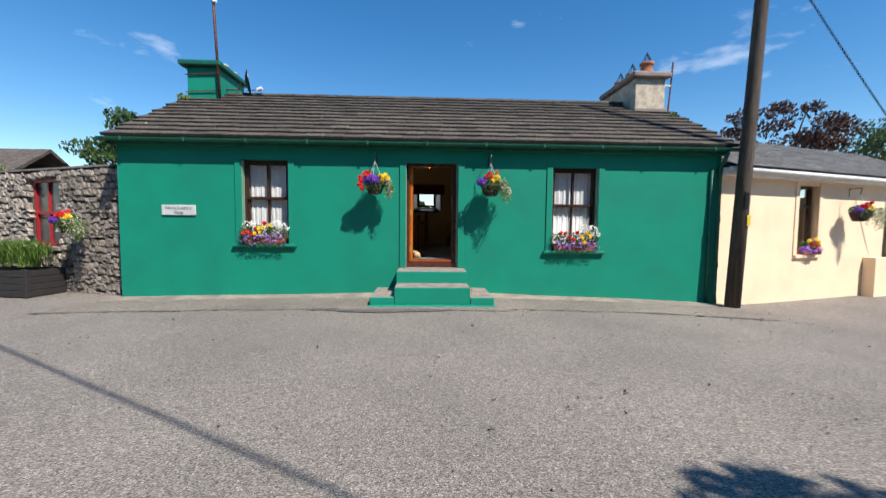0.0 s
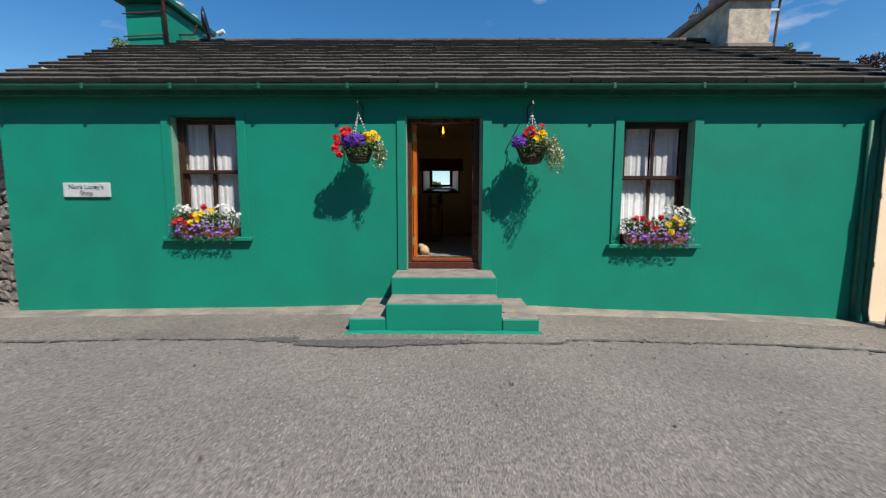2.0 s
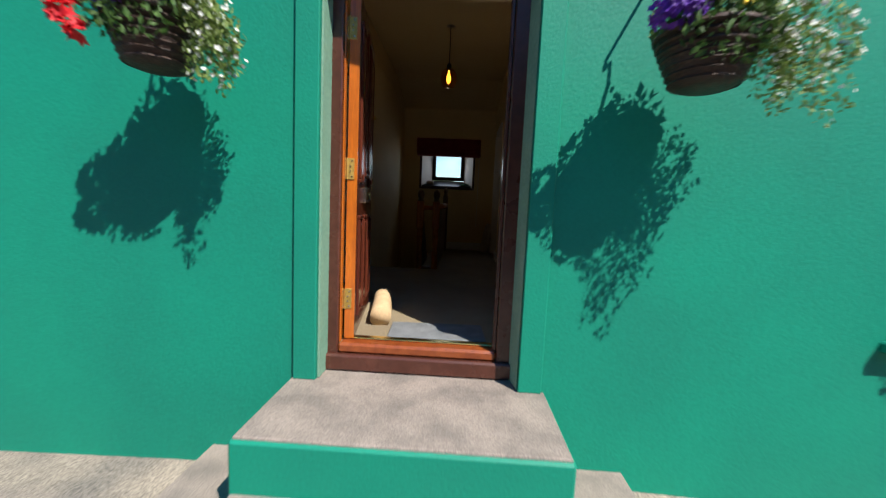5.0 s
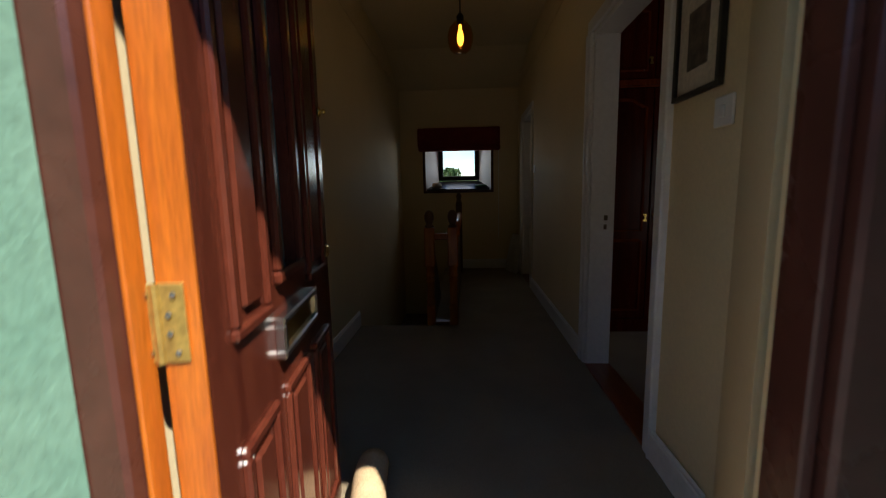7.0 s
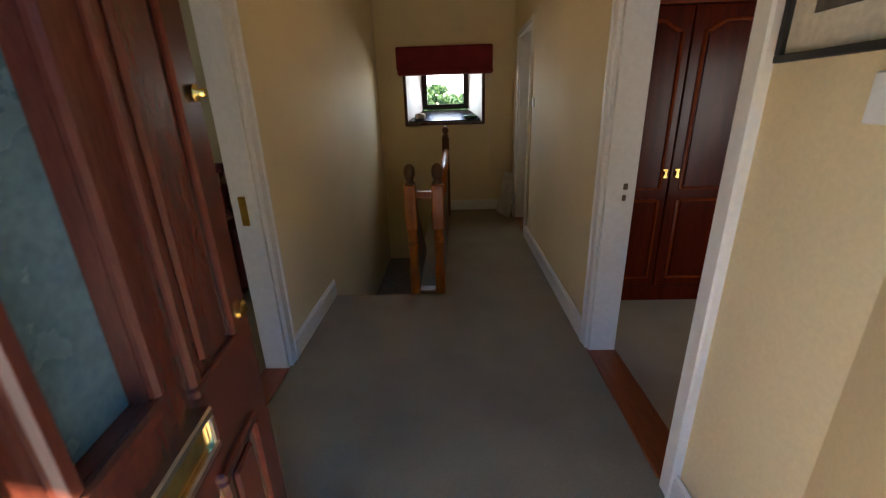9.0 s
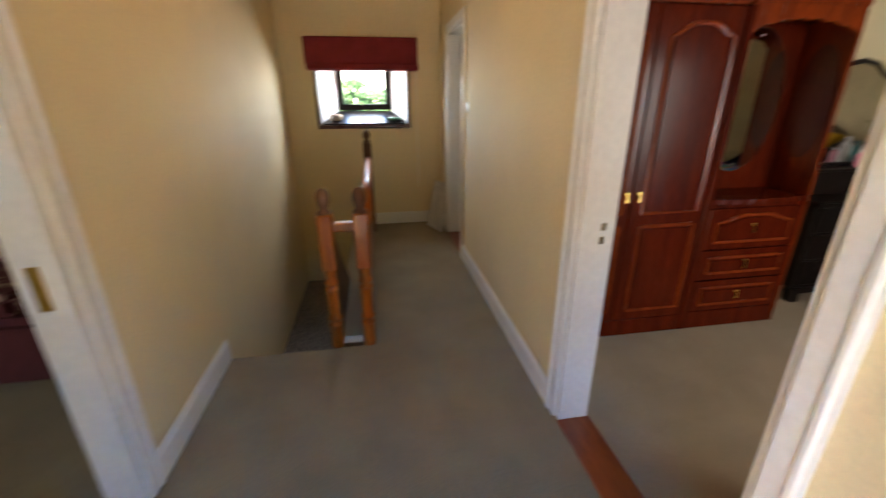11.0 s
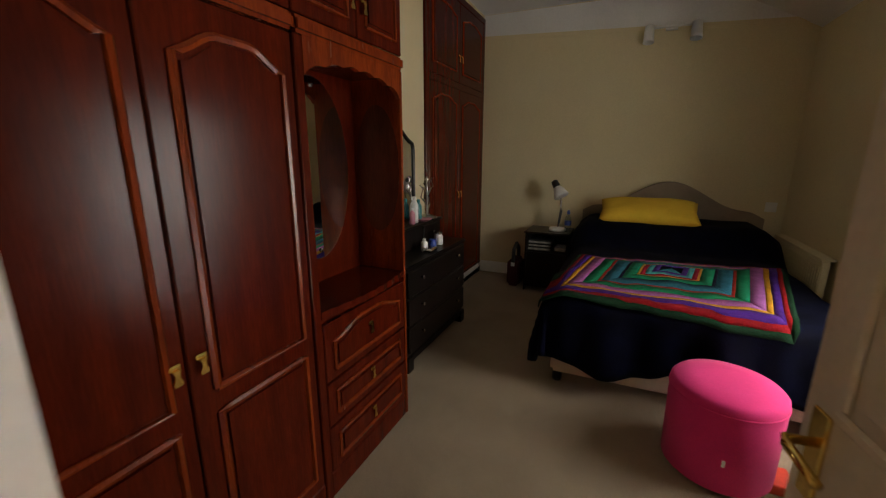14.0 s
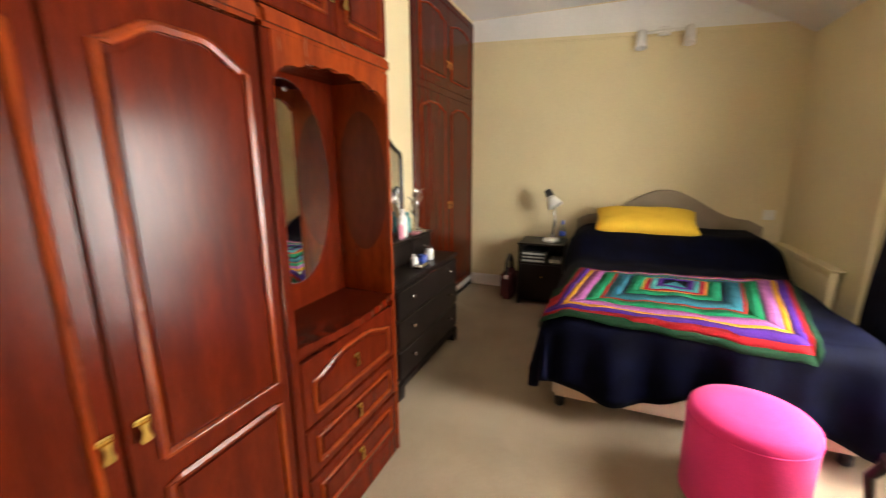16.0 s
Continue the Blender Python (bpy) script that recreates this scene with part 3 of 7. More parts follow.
solid("floor_back_room", boxed(HX1 + 0.12, RX1, RY1 + 0.7, BACK, FLOOR - 0.06, FLOOR), CARPET_HALL, "plain back room floor", "floor", "structure")
# stairs going down beside the landing
stair = thing("staircase", (-0.5, STAIR_Y, FLOOR), "carpeted stairs going down beside the landing", "stairs")
for i in range(11):
    part("step", boxed(HX0, STAIR_X - 0.02, STAIR_Y + 0.235 * i, STAIR_Y + 0.235 * (i + 1) + 0.02, FLOOR - 0.19 * (i + 1) - 0.16, FLOOR - 0.19 * (i + 1), 0.008), CARPET_HALL, stair)

# ceilings: flat, with a slope at the front under the roof
def build_ceiling(name, x0, x1, prof, material, label):
    bm = bmesh.new()
    for (ya, za), (yb, zb) in zip(prof, prof[1:]):
        prism([(ya, za), (yb, zb), (yb, zb + 0.02), (ya, za + 0.02)], x1 - x0, Matrix.Translation((x0, 0, 0)) @ ALONG_Y, bm)
    solid(name, bm, material, label, "ceiling", "structure")


build_ceiling("ceiling_bedroom", HX1 + 0.12, RX1 + 0.02, [(INNER - 0.02, 3.145), (8.95, 3.615), (RY1 + 0.7, 3.615)], WHITE_WALL, "white bedroom ceiling sloping at the front")
build_ceiling("ceiling_parlour", -5.42, HX0 - 0.12, [(INNER - 0.02, 3.145), (8.95, 3.615), (12.1, 3.615)], WHITE_WALL, "white parlour ceiling")
build_ceiling("ceiling_hall", HX0 - 0.1, HX1 + 0.1, [(INNER - 0.02, 3.145), (8.70, 3.47), (12.4, 3.47), (BACK + 0.02, 3.20)], CREAM, "cream hall ceiling")

# front steps
steps = thing("front_steps", (0.1, 7.2, -0.05), "green painted concrete door steps with bare worn treads", "steps")
part("base", boxed(-0.93, 1.17, 6.69, FACE, -0.20, -0.005, 0.012), GREEN, steps, "painted footing")
bm = bmesh.new()
lip = []
for i in range(73):
    x = -0.97 + i * 0.03
    g, q = ground_z(x, 6.66), noise.noise((x * 6, 2.2, 0))
    lip.append([bm.verts.new(p) for p in ((x, 6.645 - 0.03 * abs(q), g - 0.01), (x, 6.655 - 0.02 * abs(q), g + 0.018 + 0.012 * q), (x, 6.70, g + 0.028 + 0.012 * q), (x, 6.70, g - 0.02))])
for a, b in zip(lip, lip[1:]):
    for k in range(3):
        bm.faces.new((a[k], b[k], b[k + 1], a[k + 1]))
part("lip", bm, GREEN, steps, "uneven lip of green paint at the foot")
part("riser", boxed(-0.94, -0.525, 6.735, FACE, -0.05, 0.15, 0.012), GREEN, steps)
part("riser", boxed(0.765, 1.175, 6.715, FACE, -0.05, 0.15, 0.012), GREEN, steps)
part("riser", boxed(-0.525, 0.765, 6.725, FACE, -0.04, 0.318, 0.010), GREEN, steps)
part("riser", boxed(-0.525, 0.765, 7.20, FACE + 0.02, 0.31, 0.533, 0.010), GREEN, steps)
part("tread", boxed(-0.93, -0.53, 6.75, FACE, 0.14, 0.158, 0.006), CONCRETE, steps, "bare worn concrete tread")
part("tread", boxed(0.77, 1.165, 6.73, FACE, 0.14, 0.158, 0.006), CONCRETE, steps, "bare worn concrete tread")
part("tread", boxed(-0.515, 0.755, 6.745, 7.20, 0.30, 0.328, 0.006), CONCRETE, steps, "bare worn concrete tread")
part("tread", boxed(-0.515, 0.755, 7.215, FACE + 0.15, 0.52, 0.545, 0.006), CONCRETE, steps, "bare worn concrete tread")

# roof: deck and ridge; the tiles come last in the file
slope = math.atan2(RIDGE_Z - EAVE_Z, RIDGE_Y - EAVE_Y)
roof = thing("roof", (0, RIDGE_Y, EAVE_Z), "weathered dark grey-brown tiled pitched roof", "roof", kind="structure")
front_deck = [(EAVE_Y + 0.02, EAVE_Z - 0.05), (RIDGE_Y, RIDGE_Z - 0.05), (13.95, 3.20), (13.95, 3.23), (RIDGE_Y, RIDGE_Z - 0.015), (EAVE_Y + 0.02, EAVE_Z - 0.015)]
part("deck", prism(front_deck, 11.75, Matrix.Translation((-5.82, 0, 0)) @ ALONG_Y), TILE, roof)


# neighbouring cream cottage, turned away a little
C0, CTURN = Vector((5.87, 7.80, 0)), 17.0
LEANX = Matrix(((1, math.tan(radians(CTURN)) + 0.06, 0, 0), (0, 1, 0, 0), (0, 0, 1, 0), (0, 0, 0, 1)))   # its end wall follows the neighbour's


def skewed(bm):
    bm.transform(LEANX)
    return bm


cot = thing("cottage", (5.87, 7.80, -0.25), "low cream rendered cottage with a grey slate roof", "house", turn=CTURN)
CWINS = [(2.44, 3.14, 1.05, 2.58), (5.75, 6.6, 0.35, 2.45)]
part("wall", skewed(slab(0.0, 9.0, -0.2, 2.80, CWINS, ALONG_X, 0.35)), CREAM_OUT, cot, local=True)
part("end_wall", skewed(boxed(0.02, 0.30, 0.36, 5.0, -0.2, 2.8)), CREAM_OUT, cot, local=True)
part("rear_wall", skewed(boxed(0.02, 9.0, 5.0, 5.3, -0.2, 2.8)), CREAM_OUT, cot, local=True)
part("end_wall", skewed(boxed(8.7, 9.0, 0.36, 5.0, -0.2, 2.8)), CREAM_OUT, cot, local=True)
cdeck = [(-0.22, 2.84), (2.65, 4.15), (5.5, 2.84), (5.5, 2.80), (2.65, 4.11), (-0.22, 2.80)]
croof = part("roof", skewed(prism(cdeck, 9.3, Matrix.Translation((0.03, 0, 0)) @ ALONG_Y)), SLATE, cot, "grey slate roof", local=True)
part("gutter", tubed([(-0.1, -0.26, 2.76), (9.2, -0.26, 2.76)], 0.055, n=10), WHITE_PLASTIC, cot, "white plastic gutter", local=True, smooth=True)
part("fascia", boxed(-0.1, 9.2, -0.20, -0.004, 2.66, 2.80, 0.005), WHITE_PLASTIC, cot, local=True)

# ---- outside things ----
# raised bands round the openings, window sills
def band(name, u0, u1, v0, v1, wide, label):
    bm = bmesh.new()
    for a in ((u0 - wide, u0, v0, v1), (u1, u1 + wide, v0, v1)):
        box(bm, a[0], a[1], FACE - 0.022, FACE - 0.002, a[2], a[3], 0.004)
    solid(name, bm, GREEN, label, "trim", "structure")


band("trim", W1[0], W1[1], W1[2] - 0.02, W1[3] + 0.02, 0.115, "green painted raised band beside the window")
band("trim", W2[0], W2[1], W2[2] - 0.02, W2[3] + 0.02, 0.115, "green painted raised band beside the window")
band("trim", DOOR[0], DOOR[1], 0.545, DOOR[3] + 0.02, 0.115, "green painted raised band beside the front door")


def lace_curtain(bm, x0, x1, z0, z1, y, folds, seed):
    rng = random.Random(seed)
    nx, nz = 64, 10
    ph = rng.uniform(0, 6)
    g = []
    for i in range(nx + 1):
        u = i / nx
        col = []
        for j in range(nz + 1):
            v = j / nz
            d = 0.007 * math.sin(u * folds * 6.283 + ph + 0.6 * math.sin(v * 2)) + 0.003 * math.sin(u * folds * 15 + v)
            col.append(bm.verts.new((x0 + (x1 - x0) * u + 0.01 * math.sin(v * 3 + u * 9), y + d, z0 + (z1 - z0) * v + 0.012 * math.sin(u * folds * 6.283) * (1 - v))))
        g.append(col)
    for i in range(nx):
        for j in range(nz):
            bm.faces.new((g[i][j], g[i + 1][j], g[i + 1][j + 1], g[i][j + 1]))
    return bm


def sash_window(name, w, label, drop, seed, splayed=False):
    """A brown four-light sash window set back in its reveal, with sill, panes and lace behind."""
    x0, x1, z0, z1 = w
    y = FACE + 0.12
    win = thing(name, ((x0 + x1) / 2, y, z0), label, "window", kind="structure")
    m = Matrix.Translation((0, y, 0)) @ ALONG_X
    part("window_frame", frame_ring(m, x0 + 0.004, x1 - 0.004, z0, z1 - 0.003, 0.036, 0.0, 0.11), SASH, win)
    zm = (z0 + z1) / 2 + 0.075
    up = part("upper_sash", frame_ring(m, x0 + 0.038, x1 - 0.038, zm - 0.02, z1 - 0.04, 0.048, 0.012 - drop, 0.05 - drop), SASH, win)
    lo = part("lower_sash", frame_ring(m, x0 + 0.038, x1 - 0.038, z0 + 0.034, zm + 0.025, 0.048, 0.056, 0.095), SASH, win)
    xm = (x0 + x1) / 2
    part("glazing_bar", box(bmesh.new(), xm - 0.019, xm + 0.019, zm + 0.028, z1 - 0.087, 0.016 - drop, 0.046 - drop, 0.004, m), SASH, up)
    part("glazing_bar", box(bmesh.new(), xm - 0.019, xm + 0.019, z0 + 0.081, zm - 0.022, 0.060, 0.091, 0.004, m), SASH, lo)
    for a, b in ((x0 + 0.085, xm - 0.017), (xm + 0.017, x1 - 0.085)):
        for owner, c, d, e in ((up, zm + 0.027, z1 - 0.087, 0.03 - drop), (lo, z0 + 0.081, zm - 0.022, 0.074)):
            p = part("pane", box(bmesh.new(), a, b, c, d, e, e + 0.004, 0, m), PANE, owner)
            p.visible_shadow = False
    part("window_sill", boxed(x0 - 0.16, x1 + 0.15, FACE - 0.075, FACE + 0.118, z0 - 0.055, z0 - 0.002, 0.008), GREEN, win, "green painted stone sill")
    rv = bmesh.new()
    for a, b in ((x0 + 0.002, x0 + 0.010), (x1 - 0.010, x1 - 0.002)):
        box(rv, a, b, FACE + 0.004, y - 0.002, z0, z1 - 0.004)
    part("reveal", rv, GREEN_PALE, win, "pale green painted reveal")
    ri = bmesh.new()
    for a, b in ((x0 + 0.002, x0 + 0.012), (x1 - 0.012, x1 - 0.002))[:1 if splayed else 2]:
        box(ri, a, b, y + 0.112, INNER + 0.02, z0 + 0.005, z1 - 0.014)
    box(ri, x0 + 0.002, x1 - 0.002, y + 0.112, INNER + 0.02, z1 - 0.012, z1 - 0.002)
    part("inner_reveal", ri, CREAM_ROOM, win, "cream inner reveal")
    part("inner_board", boxed(x0 - 0.02, x1 + 0.02, y + 0.115, INNER + 0.10, z0 - 0.03, z0 + 0.004, 0.006), MAHOGANY, win, "varnished inner window board")
    bm = bmesh.new()
    lace_curtain(bm, x0 + 0.06, xm - 0.0, z0 + 0.06, z1 - 0.05, y + 0.108, 4, seed)
    lace_curtain(bm, xm + 0.01, x1 - 0.06, z0 + 0.06, z1 - 0.05, y + 0.110, 4, seed + 1)
    solid("lace_curtain", bm, LACE, "white lace net curtain gathered behind the window panes", "curtain", smooth=True, at=(xm, y + 0.13, z1))
    return win


sash_window("window_1", W1, "brown painted sash window with four panes", 0.0, 3)
w2 = sash_window("window_2", W2, "brown painted sash window tilted open with four panes", 0.015, 8, True)
part("cheek", boxed(W2[1] + 0.001, W2_WIDE[1] - 0.001, FACE + 0.001, FACE + 0.231, W2[2] + 0.001, W2[3] - 0.001), WHITE_WALL, w2, "white painted cheek of the opening")
part("splay", prism([(W2[1] + 0.001, FACE + 0.232), (W2_WIDE[1] - 0.001, INNER + 0.02), (W2_WIDE[1] - 0.001, FACE + 0.232)], W2[3] - W2[2] - 0.006, Matrix.Translation((0, 0, W2[2] + 0.003))), WHITE_WALL, w2, "white splayed inner reveal")


def window_box(w, seed, order):
    """A trough of bedding flowers on a sill."""
    rng = random.Random(seed)
    x0, x1, z = w[0] + 0.02, w[1] - 0.03, w[2]
    xm = (x0 + x1) / 2
    wb = thing("flower_box", (xm, FACE - 0.02, z), "brown window box crowded with red, yellow, lilac and white flowers", "flower box", "window boxes")
    part("trough", prism([(x0 + 0.05, 0), (x1 - 0.05, 0), (x1 - 0.01, 0.13), (x0 + 0.01, 0.13)], 0.17, Matrix.Translation((0, FACE - 0.07, z)) @ ALONG_X), TERRACOTTA, wb, "brown plastic trough")
    bm = bmesh.new()
    for i in range(11):
        leaves(bm, (x0 + (x1 - x0) * (i + 0.5) / 11, FACE - 0.06, z + 0.22), (0.09, 0.12, 0.15), 120, 0.020, rng)
    for i in range(7):
        leaves(bm, (x0 + (x1 - x0) * (i + 0.5) / 7, FACE - 0.13, z + 0.05), (0.07, 0.05, 0.13), 60, 0.016, rng)
    tagged(part("foliage", bm, LEAF, wb), kind="stuff")
    n = {k: bmesh.new() for k in ("red", "yellow", "white", "lilac")}
    W = x1 - x0
    red, yel, wht = order
    for c, spots, size in (("red", red, 0.046), ("yellow", yel, 0.048)):
        pompons(n[c], [(x0 + W * u, FACE - 0.14 - 0.04 * rng.random(), z + h * 1.12 + 0.045) for u, h in spots], size, rng)
    for u, h in wht:
        blossoms(n["white"], (x0 + W * u, FACE - 0.07, z + h * 1.08 + 0.05), (0.13, 0.08, 0.08), 44, 0.017, rng, 7)
    for i in range(9):
        blossoms(n["lilac"], (x0 + W * (0.06 + i * 0.11), FACE - 0.15, z + 0.11 + 0.04 * math.sin(i * 2.1)), (0.08, 0.05, 0.10), 15, 0.018, rng, 5)
    for k, bm in n.items():
        tagged(part(k + "_flowers", bm, PETAL[k], wb, k + " bedding flowers"), kind="stuff")


window_box(W1, 11, ([(0.18, 0.17), (0.26, 0.13), (0.36, 0.21), (0.55, 0.31), (0.10, 0.14)], [(0.42, 0.23), (0.52, 0.24), (0.68, 0.27), (0.34, 0.13), (0.45, 0.17)], [(0.14, 0.28), (0.78, 0.29), (0.92, 0.24)]))
window_box(W2, 23, ([(0.12, 0.27), (0.24, 0.27), (0.34, 0.20), (0.44, 0.15), (0.50, 0.28)], [(0.62, 0.20), (0.72, 0.26), (0.66, 0.11), (0.80, 0.22)], [(0.72, 0.36), (0.86, 0.34), (0.95, 0.26)]))


def hanging_basket(at, seed, mirror, wall_y_at, label, group="hanging baskets"):
    """Wicker basket on chains from an iron bracket, full of flowers with a trailing side."""
    rng = random.Random(seed)
    x, y, z = at
    hb = thing("hanging_basket", at, label, "hanging basket", group)
    prof = [(0.085, -0.15), (0.12, -0.13), (0.15, -0.06), (0.17, 0.02), (0.185, 0.05), (0.17, 0.055)]
    part("basket", lathe(prof, 20, at), WICKER, hb, "dark woven wicker basket", smooth=True)
    bm = bmesh.new()
    for k in range(7):
        zz = -0.13 + k * 0.028
        r = 0.118 + 0.07 * (zz + 0.13) / 0.18
        tube(bm, [(x + r * math.cos(a), y + r * math.sin(a), z + zz) for a in [6.2832 * i / 20 for i in range(21)]], 0.009, n=5, cap=False)
    part("weave", bm, WICKER, hb)
    bm = bmesh.new()
    top = (x, y, z + 0.46)
    for a in (0.4, 2.5, 4.6):
        p0 = Vector((x + 0.17 * math.cos(a), y + 0.17 * math.sin(a), z + 0.05))
        for i in range(13):
            p = p0.lerp(Vector(top), i / 12)
            lathe([(0.003, -0.011), (0.009, 0), (0.003, 0.011)], 6, p, bm)
    part("chain", bm, WHITE_PLASTIC, hb, "thin white coated chain")
    by = wall_y_at
    part("bracket", tube(tube(bmesh.new(), [(x, by, z + 0.42), (x, by, z + 0.62)], 0.008, n=6), [(x, by, z + 0.60), (x, y - 0.02, z + 0.60), (x, y - 0.03, z + 0.57), (x, y, z + 0.55), (x, y, z + 0.46)], 0.007, n=6), BLACK, hb, "black iron wall bracket")
    s = -1 if mirror else 1
    bm = leaves(leaves(bmesh.new(), (x, y, z + 0.10), (0.21, 0.19, 0.12), 620, 0.024, rng), (x, y - 0.15, z + 0.02), (0.19, 0.06, 0.12), 320, 0.018, rng)
    tagged(part("foliage", bm, LEAF, hb), kind="stuff")
    bm = bmesh.new()
    wb = bmesh.new()
    for i in range(30):
        a = rng.uniform(-0.3, 1.0)
        px, py = x + 0.10 + 0.16 * rng.random(), y + rng.uniform(-0.29 if mirror else -0.15, 0.10)
        ln = rng.uniform(0.16, 0.40) + (0.12 if mirror and py < y - 0.12 else 0)
        for k in range(9):
            q = (px + 0.10 * math.sin(k * 0.25) * rng.uniform(0.5, 1.1), py, z + 0.13 - ln * k / 9)
            leaves(bm, q, (0.03, 0.03, 0.03), 8, 0.012, rng)
            if rng.random() < 0.55:
                blossoms(wb, q, (0.03, 0.03, 0.03), 2, 0.010, rng, 5)
    tagged(part("trailing_stems", bm, LEAF_TRAIL, hb, "pale trailing stems"), kind="stuff")
    tagged(part("white_flowers", wb, PETAL["white"], hb, "tiny white flowers"), kind="stuff")
    spots = {
        "red": [(-0.17, 0.21), (-0.11, 0.23), (-0.24, 0.14), (-0.23, 0.07), (-0.25, 0.0), (-0.20, -0.05), (-0.13, 0.17)] if not mirror else [(-0.10, 0.20), (-0.03, 0.24), (0.08, 0.27), (-0.01, 0.17)],
        "yellow": [(0.14, 0.17), (0.21, 0.18), (0.17, 0.12), (0.24, 0.14)] if not mirror else [(0.08, 0.21), (0.12, 0.16), (0.02, 0.13)],
    }
    for k, sp in spots.items():
        for u, v in sp:
            tagged(part(k + "_flower", pompons(bmesh.new(), [(x + u, y - 0.12 - 0.03 * rng.random(), z + v)], 0.056, rng), PETAL[k], hb, k + " double flower"), kind="stuff")
    px = x - 0.03 if not mirror else x - 0.17
    pf_ = part("purple_flowers", blossoms(bmesh.new(), (px, y - 0.10, z + 0.10), (0.17, 0.12, 0.10) if not mirror else (0.10, 0.10, 0.08), 420 if not mirror else 200, 0.017, rng), PETAL["purple"], hb, "deep purple flowers")
    tagged(pf_, kind="stuff")
    return hb


hanging_basket((-0.94, 7.45, 2.08), 5, False, FACE - 0.004, "dark wicker hanging basket with red, purple and yellow flowers")
hanging_basket((1.20, 7.45, 2.07), 9, True, FACE - 0.004, "dark wicker hanging basket with purple, red and trailing white flowers")

# front door frame and the open door
fr = thing("door_frame", (0.12, FACE + 0.16, FLOOR), "brown painted front door frame", "door frame", kind="structure")
part("jamb", boxed(DOOR[0] + 0.002, -0.322, FACE + 0.13, FACE + 0.19, 0.545, DOOR[3] - 0.06, 0.006), BROWN_PAINT, fr)
part("jamb", boxed(0.523, DOOR[1] - 0.002, FACE + 0.13, FACE + 0.24, 0.545, DOOR[3] - 0.06, 0.006), BROWN_PAINT, fr)
part("stop", boxed(-0.3215, -0.314, FACE + 0.155, FACE + 0.19, FLOOR, DOOR[3] - 0.08, 0.002), ORANGE_WOOD, fr)
part("stop", boxed(0.504, 0.522, FACE + 0.15, FACE + 0.20, FLOOR, DOOR[3] - 0.08, 0.003), BROWN_PAINT, fr)
part("head", boxed(DOOR[0] + 0.002, DOOR[1] - 0.002, FACE + 0.13, FACE + 0.24, DOOR[3] - 0.06, DOOR[3] - 0.002, 0.006), BROWN_PAINT, fr)
part("sill", boxed(DOOR[0] + 0.002, DOOR[1] - 0.002, FACE + 0.10, FACE + 0.24, 0.548, 0.636, 0.010), BROWN_PAINT, fr)
part("weather_bar", boxed(DOOR[0] + 0.066, DOOR[1] - 0.10, FACE + 0.125, FACE + 0.24, 0.637, FLOOR + 0.004, 0.012), THRESH, fr, "worn varnished weather bar")
part("threshold_strip", boxed(DOOR[0] + 0.08, DOOR[1] - 0.08, FACE + 0.20, FACE + 0.25, FLOOR + 0.004, FLOOR + 0.014, 0.004), BRASS, fr, "brass threshold strip")
rv = bmesh.new()
box(rv, DOOR[0] + 0.002, DOOR[0] + 0.012, FACE + 0.004, FACE + 0.128, 0.55, DOOR[3] - 0.004)
prism([(DOOR[1] - 0.002, FACE + 0.004), (DOOR[1] - 0.004, FACE + 0.004), (0.592, FACE + 0.128), (DOOR[1] - 0.002, FACE + 0.128)], DOOR[3] - 0.554, Matrix.Translation((0, 0, 0.55)), rv)
part("reveal", rv, GREEN_PALE, fr, "pale green painted reveal")
rv = bmesh.new()
box(rv, DOOR[0] + 0.002, DOOR[0] + 0.010, FACE + 0.245, INNER + 0.022, FLOOR, DOOR[3] - 0.016)
box(rv, DOOR[1] - 0.010, DOOR[1] - 0.002, FACE + 0.245, INNER + 0.022, FLOOR, DOOR[3] - 0.016)
box(rv, DOOR[0] + 0.002, DOOR[1] - 0.002, FACE + 0.245, INNER + 0.022, DOOR[3] - 0.014, DOOR[3] - 0.002)
part("inner_reveal", rv, CREAM, fr, "cream plastered inner reveal")

DW, DH, DT = 0.815, 1.80, 0.052
fd = thing("door_1", (-0.304, 7.942, FLOOR + 0.012), "open red-brown panelled front door with a glass strip", "door", kind="structure", turn=97.5)
# local: x along the leaf from the hinge, y- is the outer face, z up
part("leaf", slab(0.004, DW, 0, DH, [(0.315, 0.455, 0.925, 1.70)], Matrix.Translation((0, -DT, 0)) @ ALONG_X, DT), DOOR_RED, fd, local=True)
part("hinge_edge", boxed(-0.001, 0.004, -DT, 0, 0, DH), ORANGE_WOOD, fd, "orange varnished bare edge", local=True)
part("glass", boxed(0.317, 0.453, -0.026, -0.020, 0.927, 1.698), PANE_DOOR, fd, "grey-green obscured glass strip", local=True)
mo = Matrix.Translation((0, -DT, 0)) @ ALONG_X


def raised_panel(bm, m, u0, u1, v0, v1, d=-0.012, bev=0.02):
    frame_ring(m, u0, u1, v0, v1, 0.022, d, 0.004, 0.005, bm)
    box(bm, u0 + 0.045, u1 - 0.045, v0 + 0.045, v1 - 0.045, d * 0.8, 0.004, 0.006, m)
    return bm


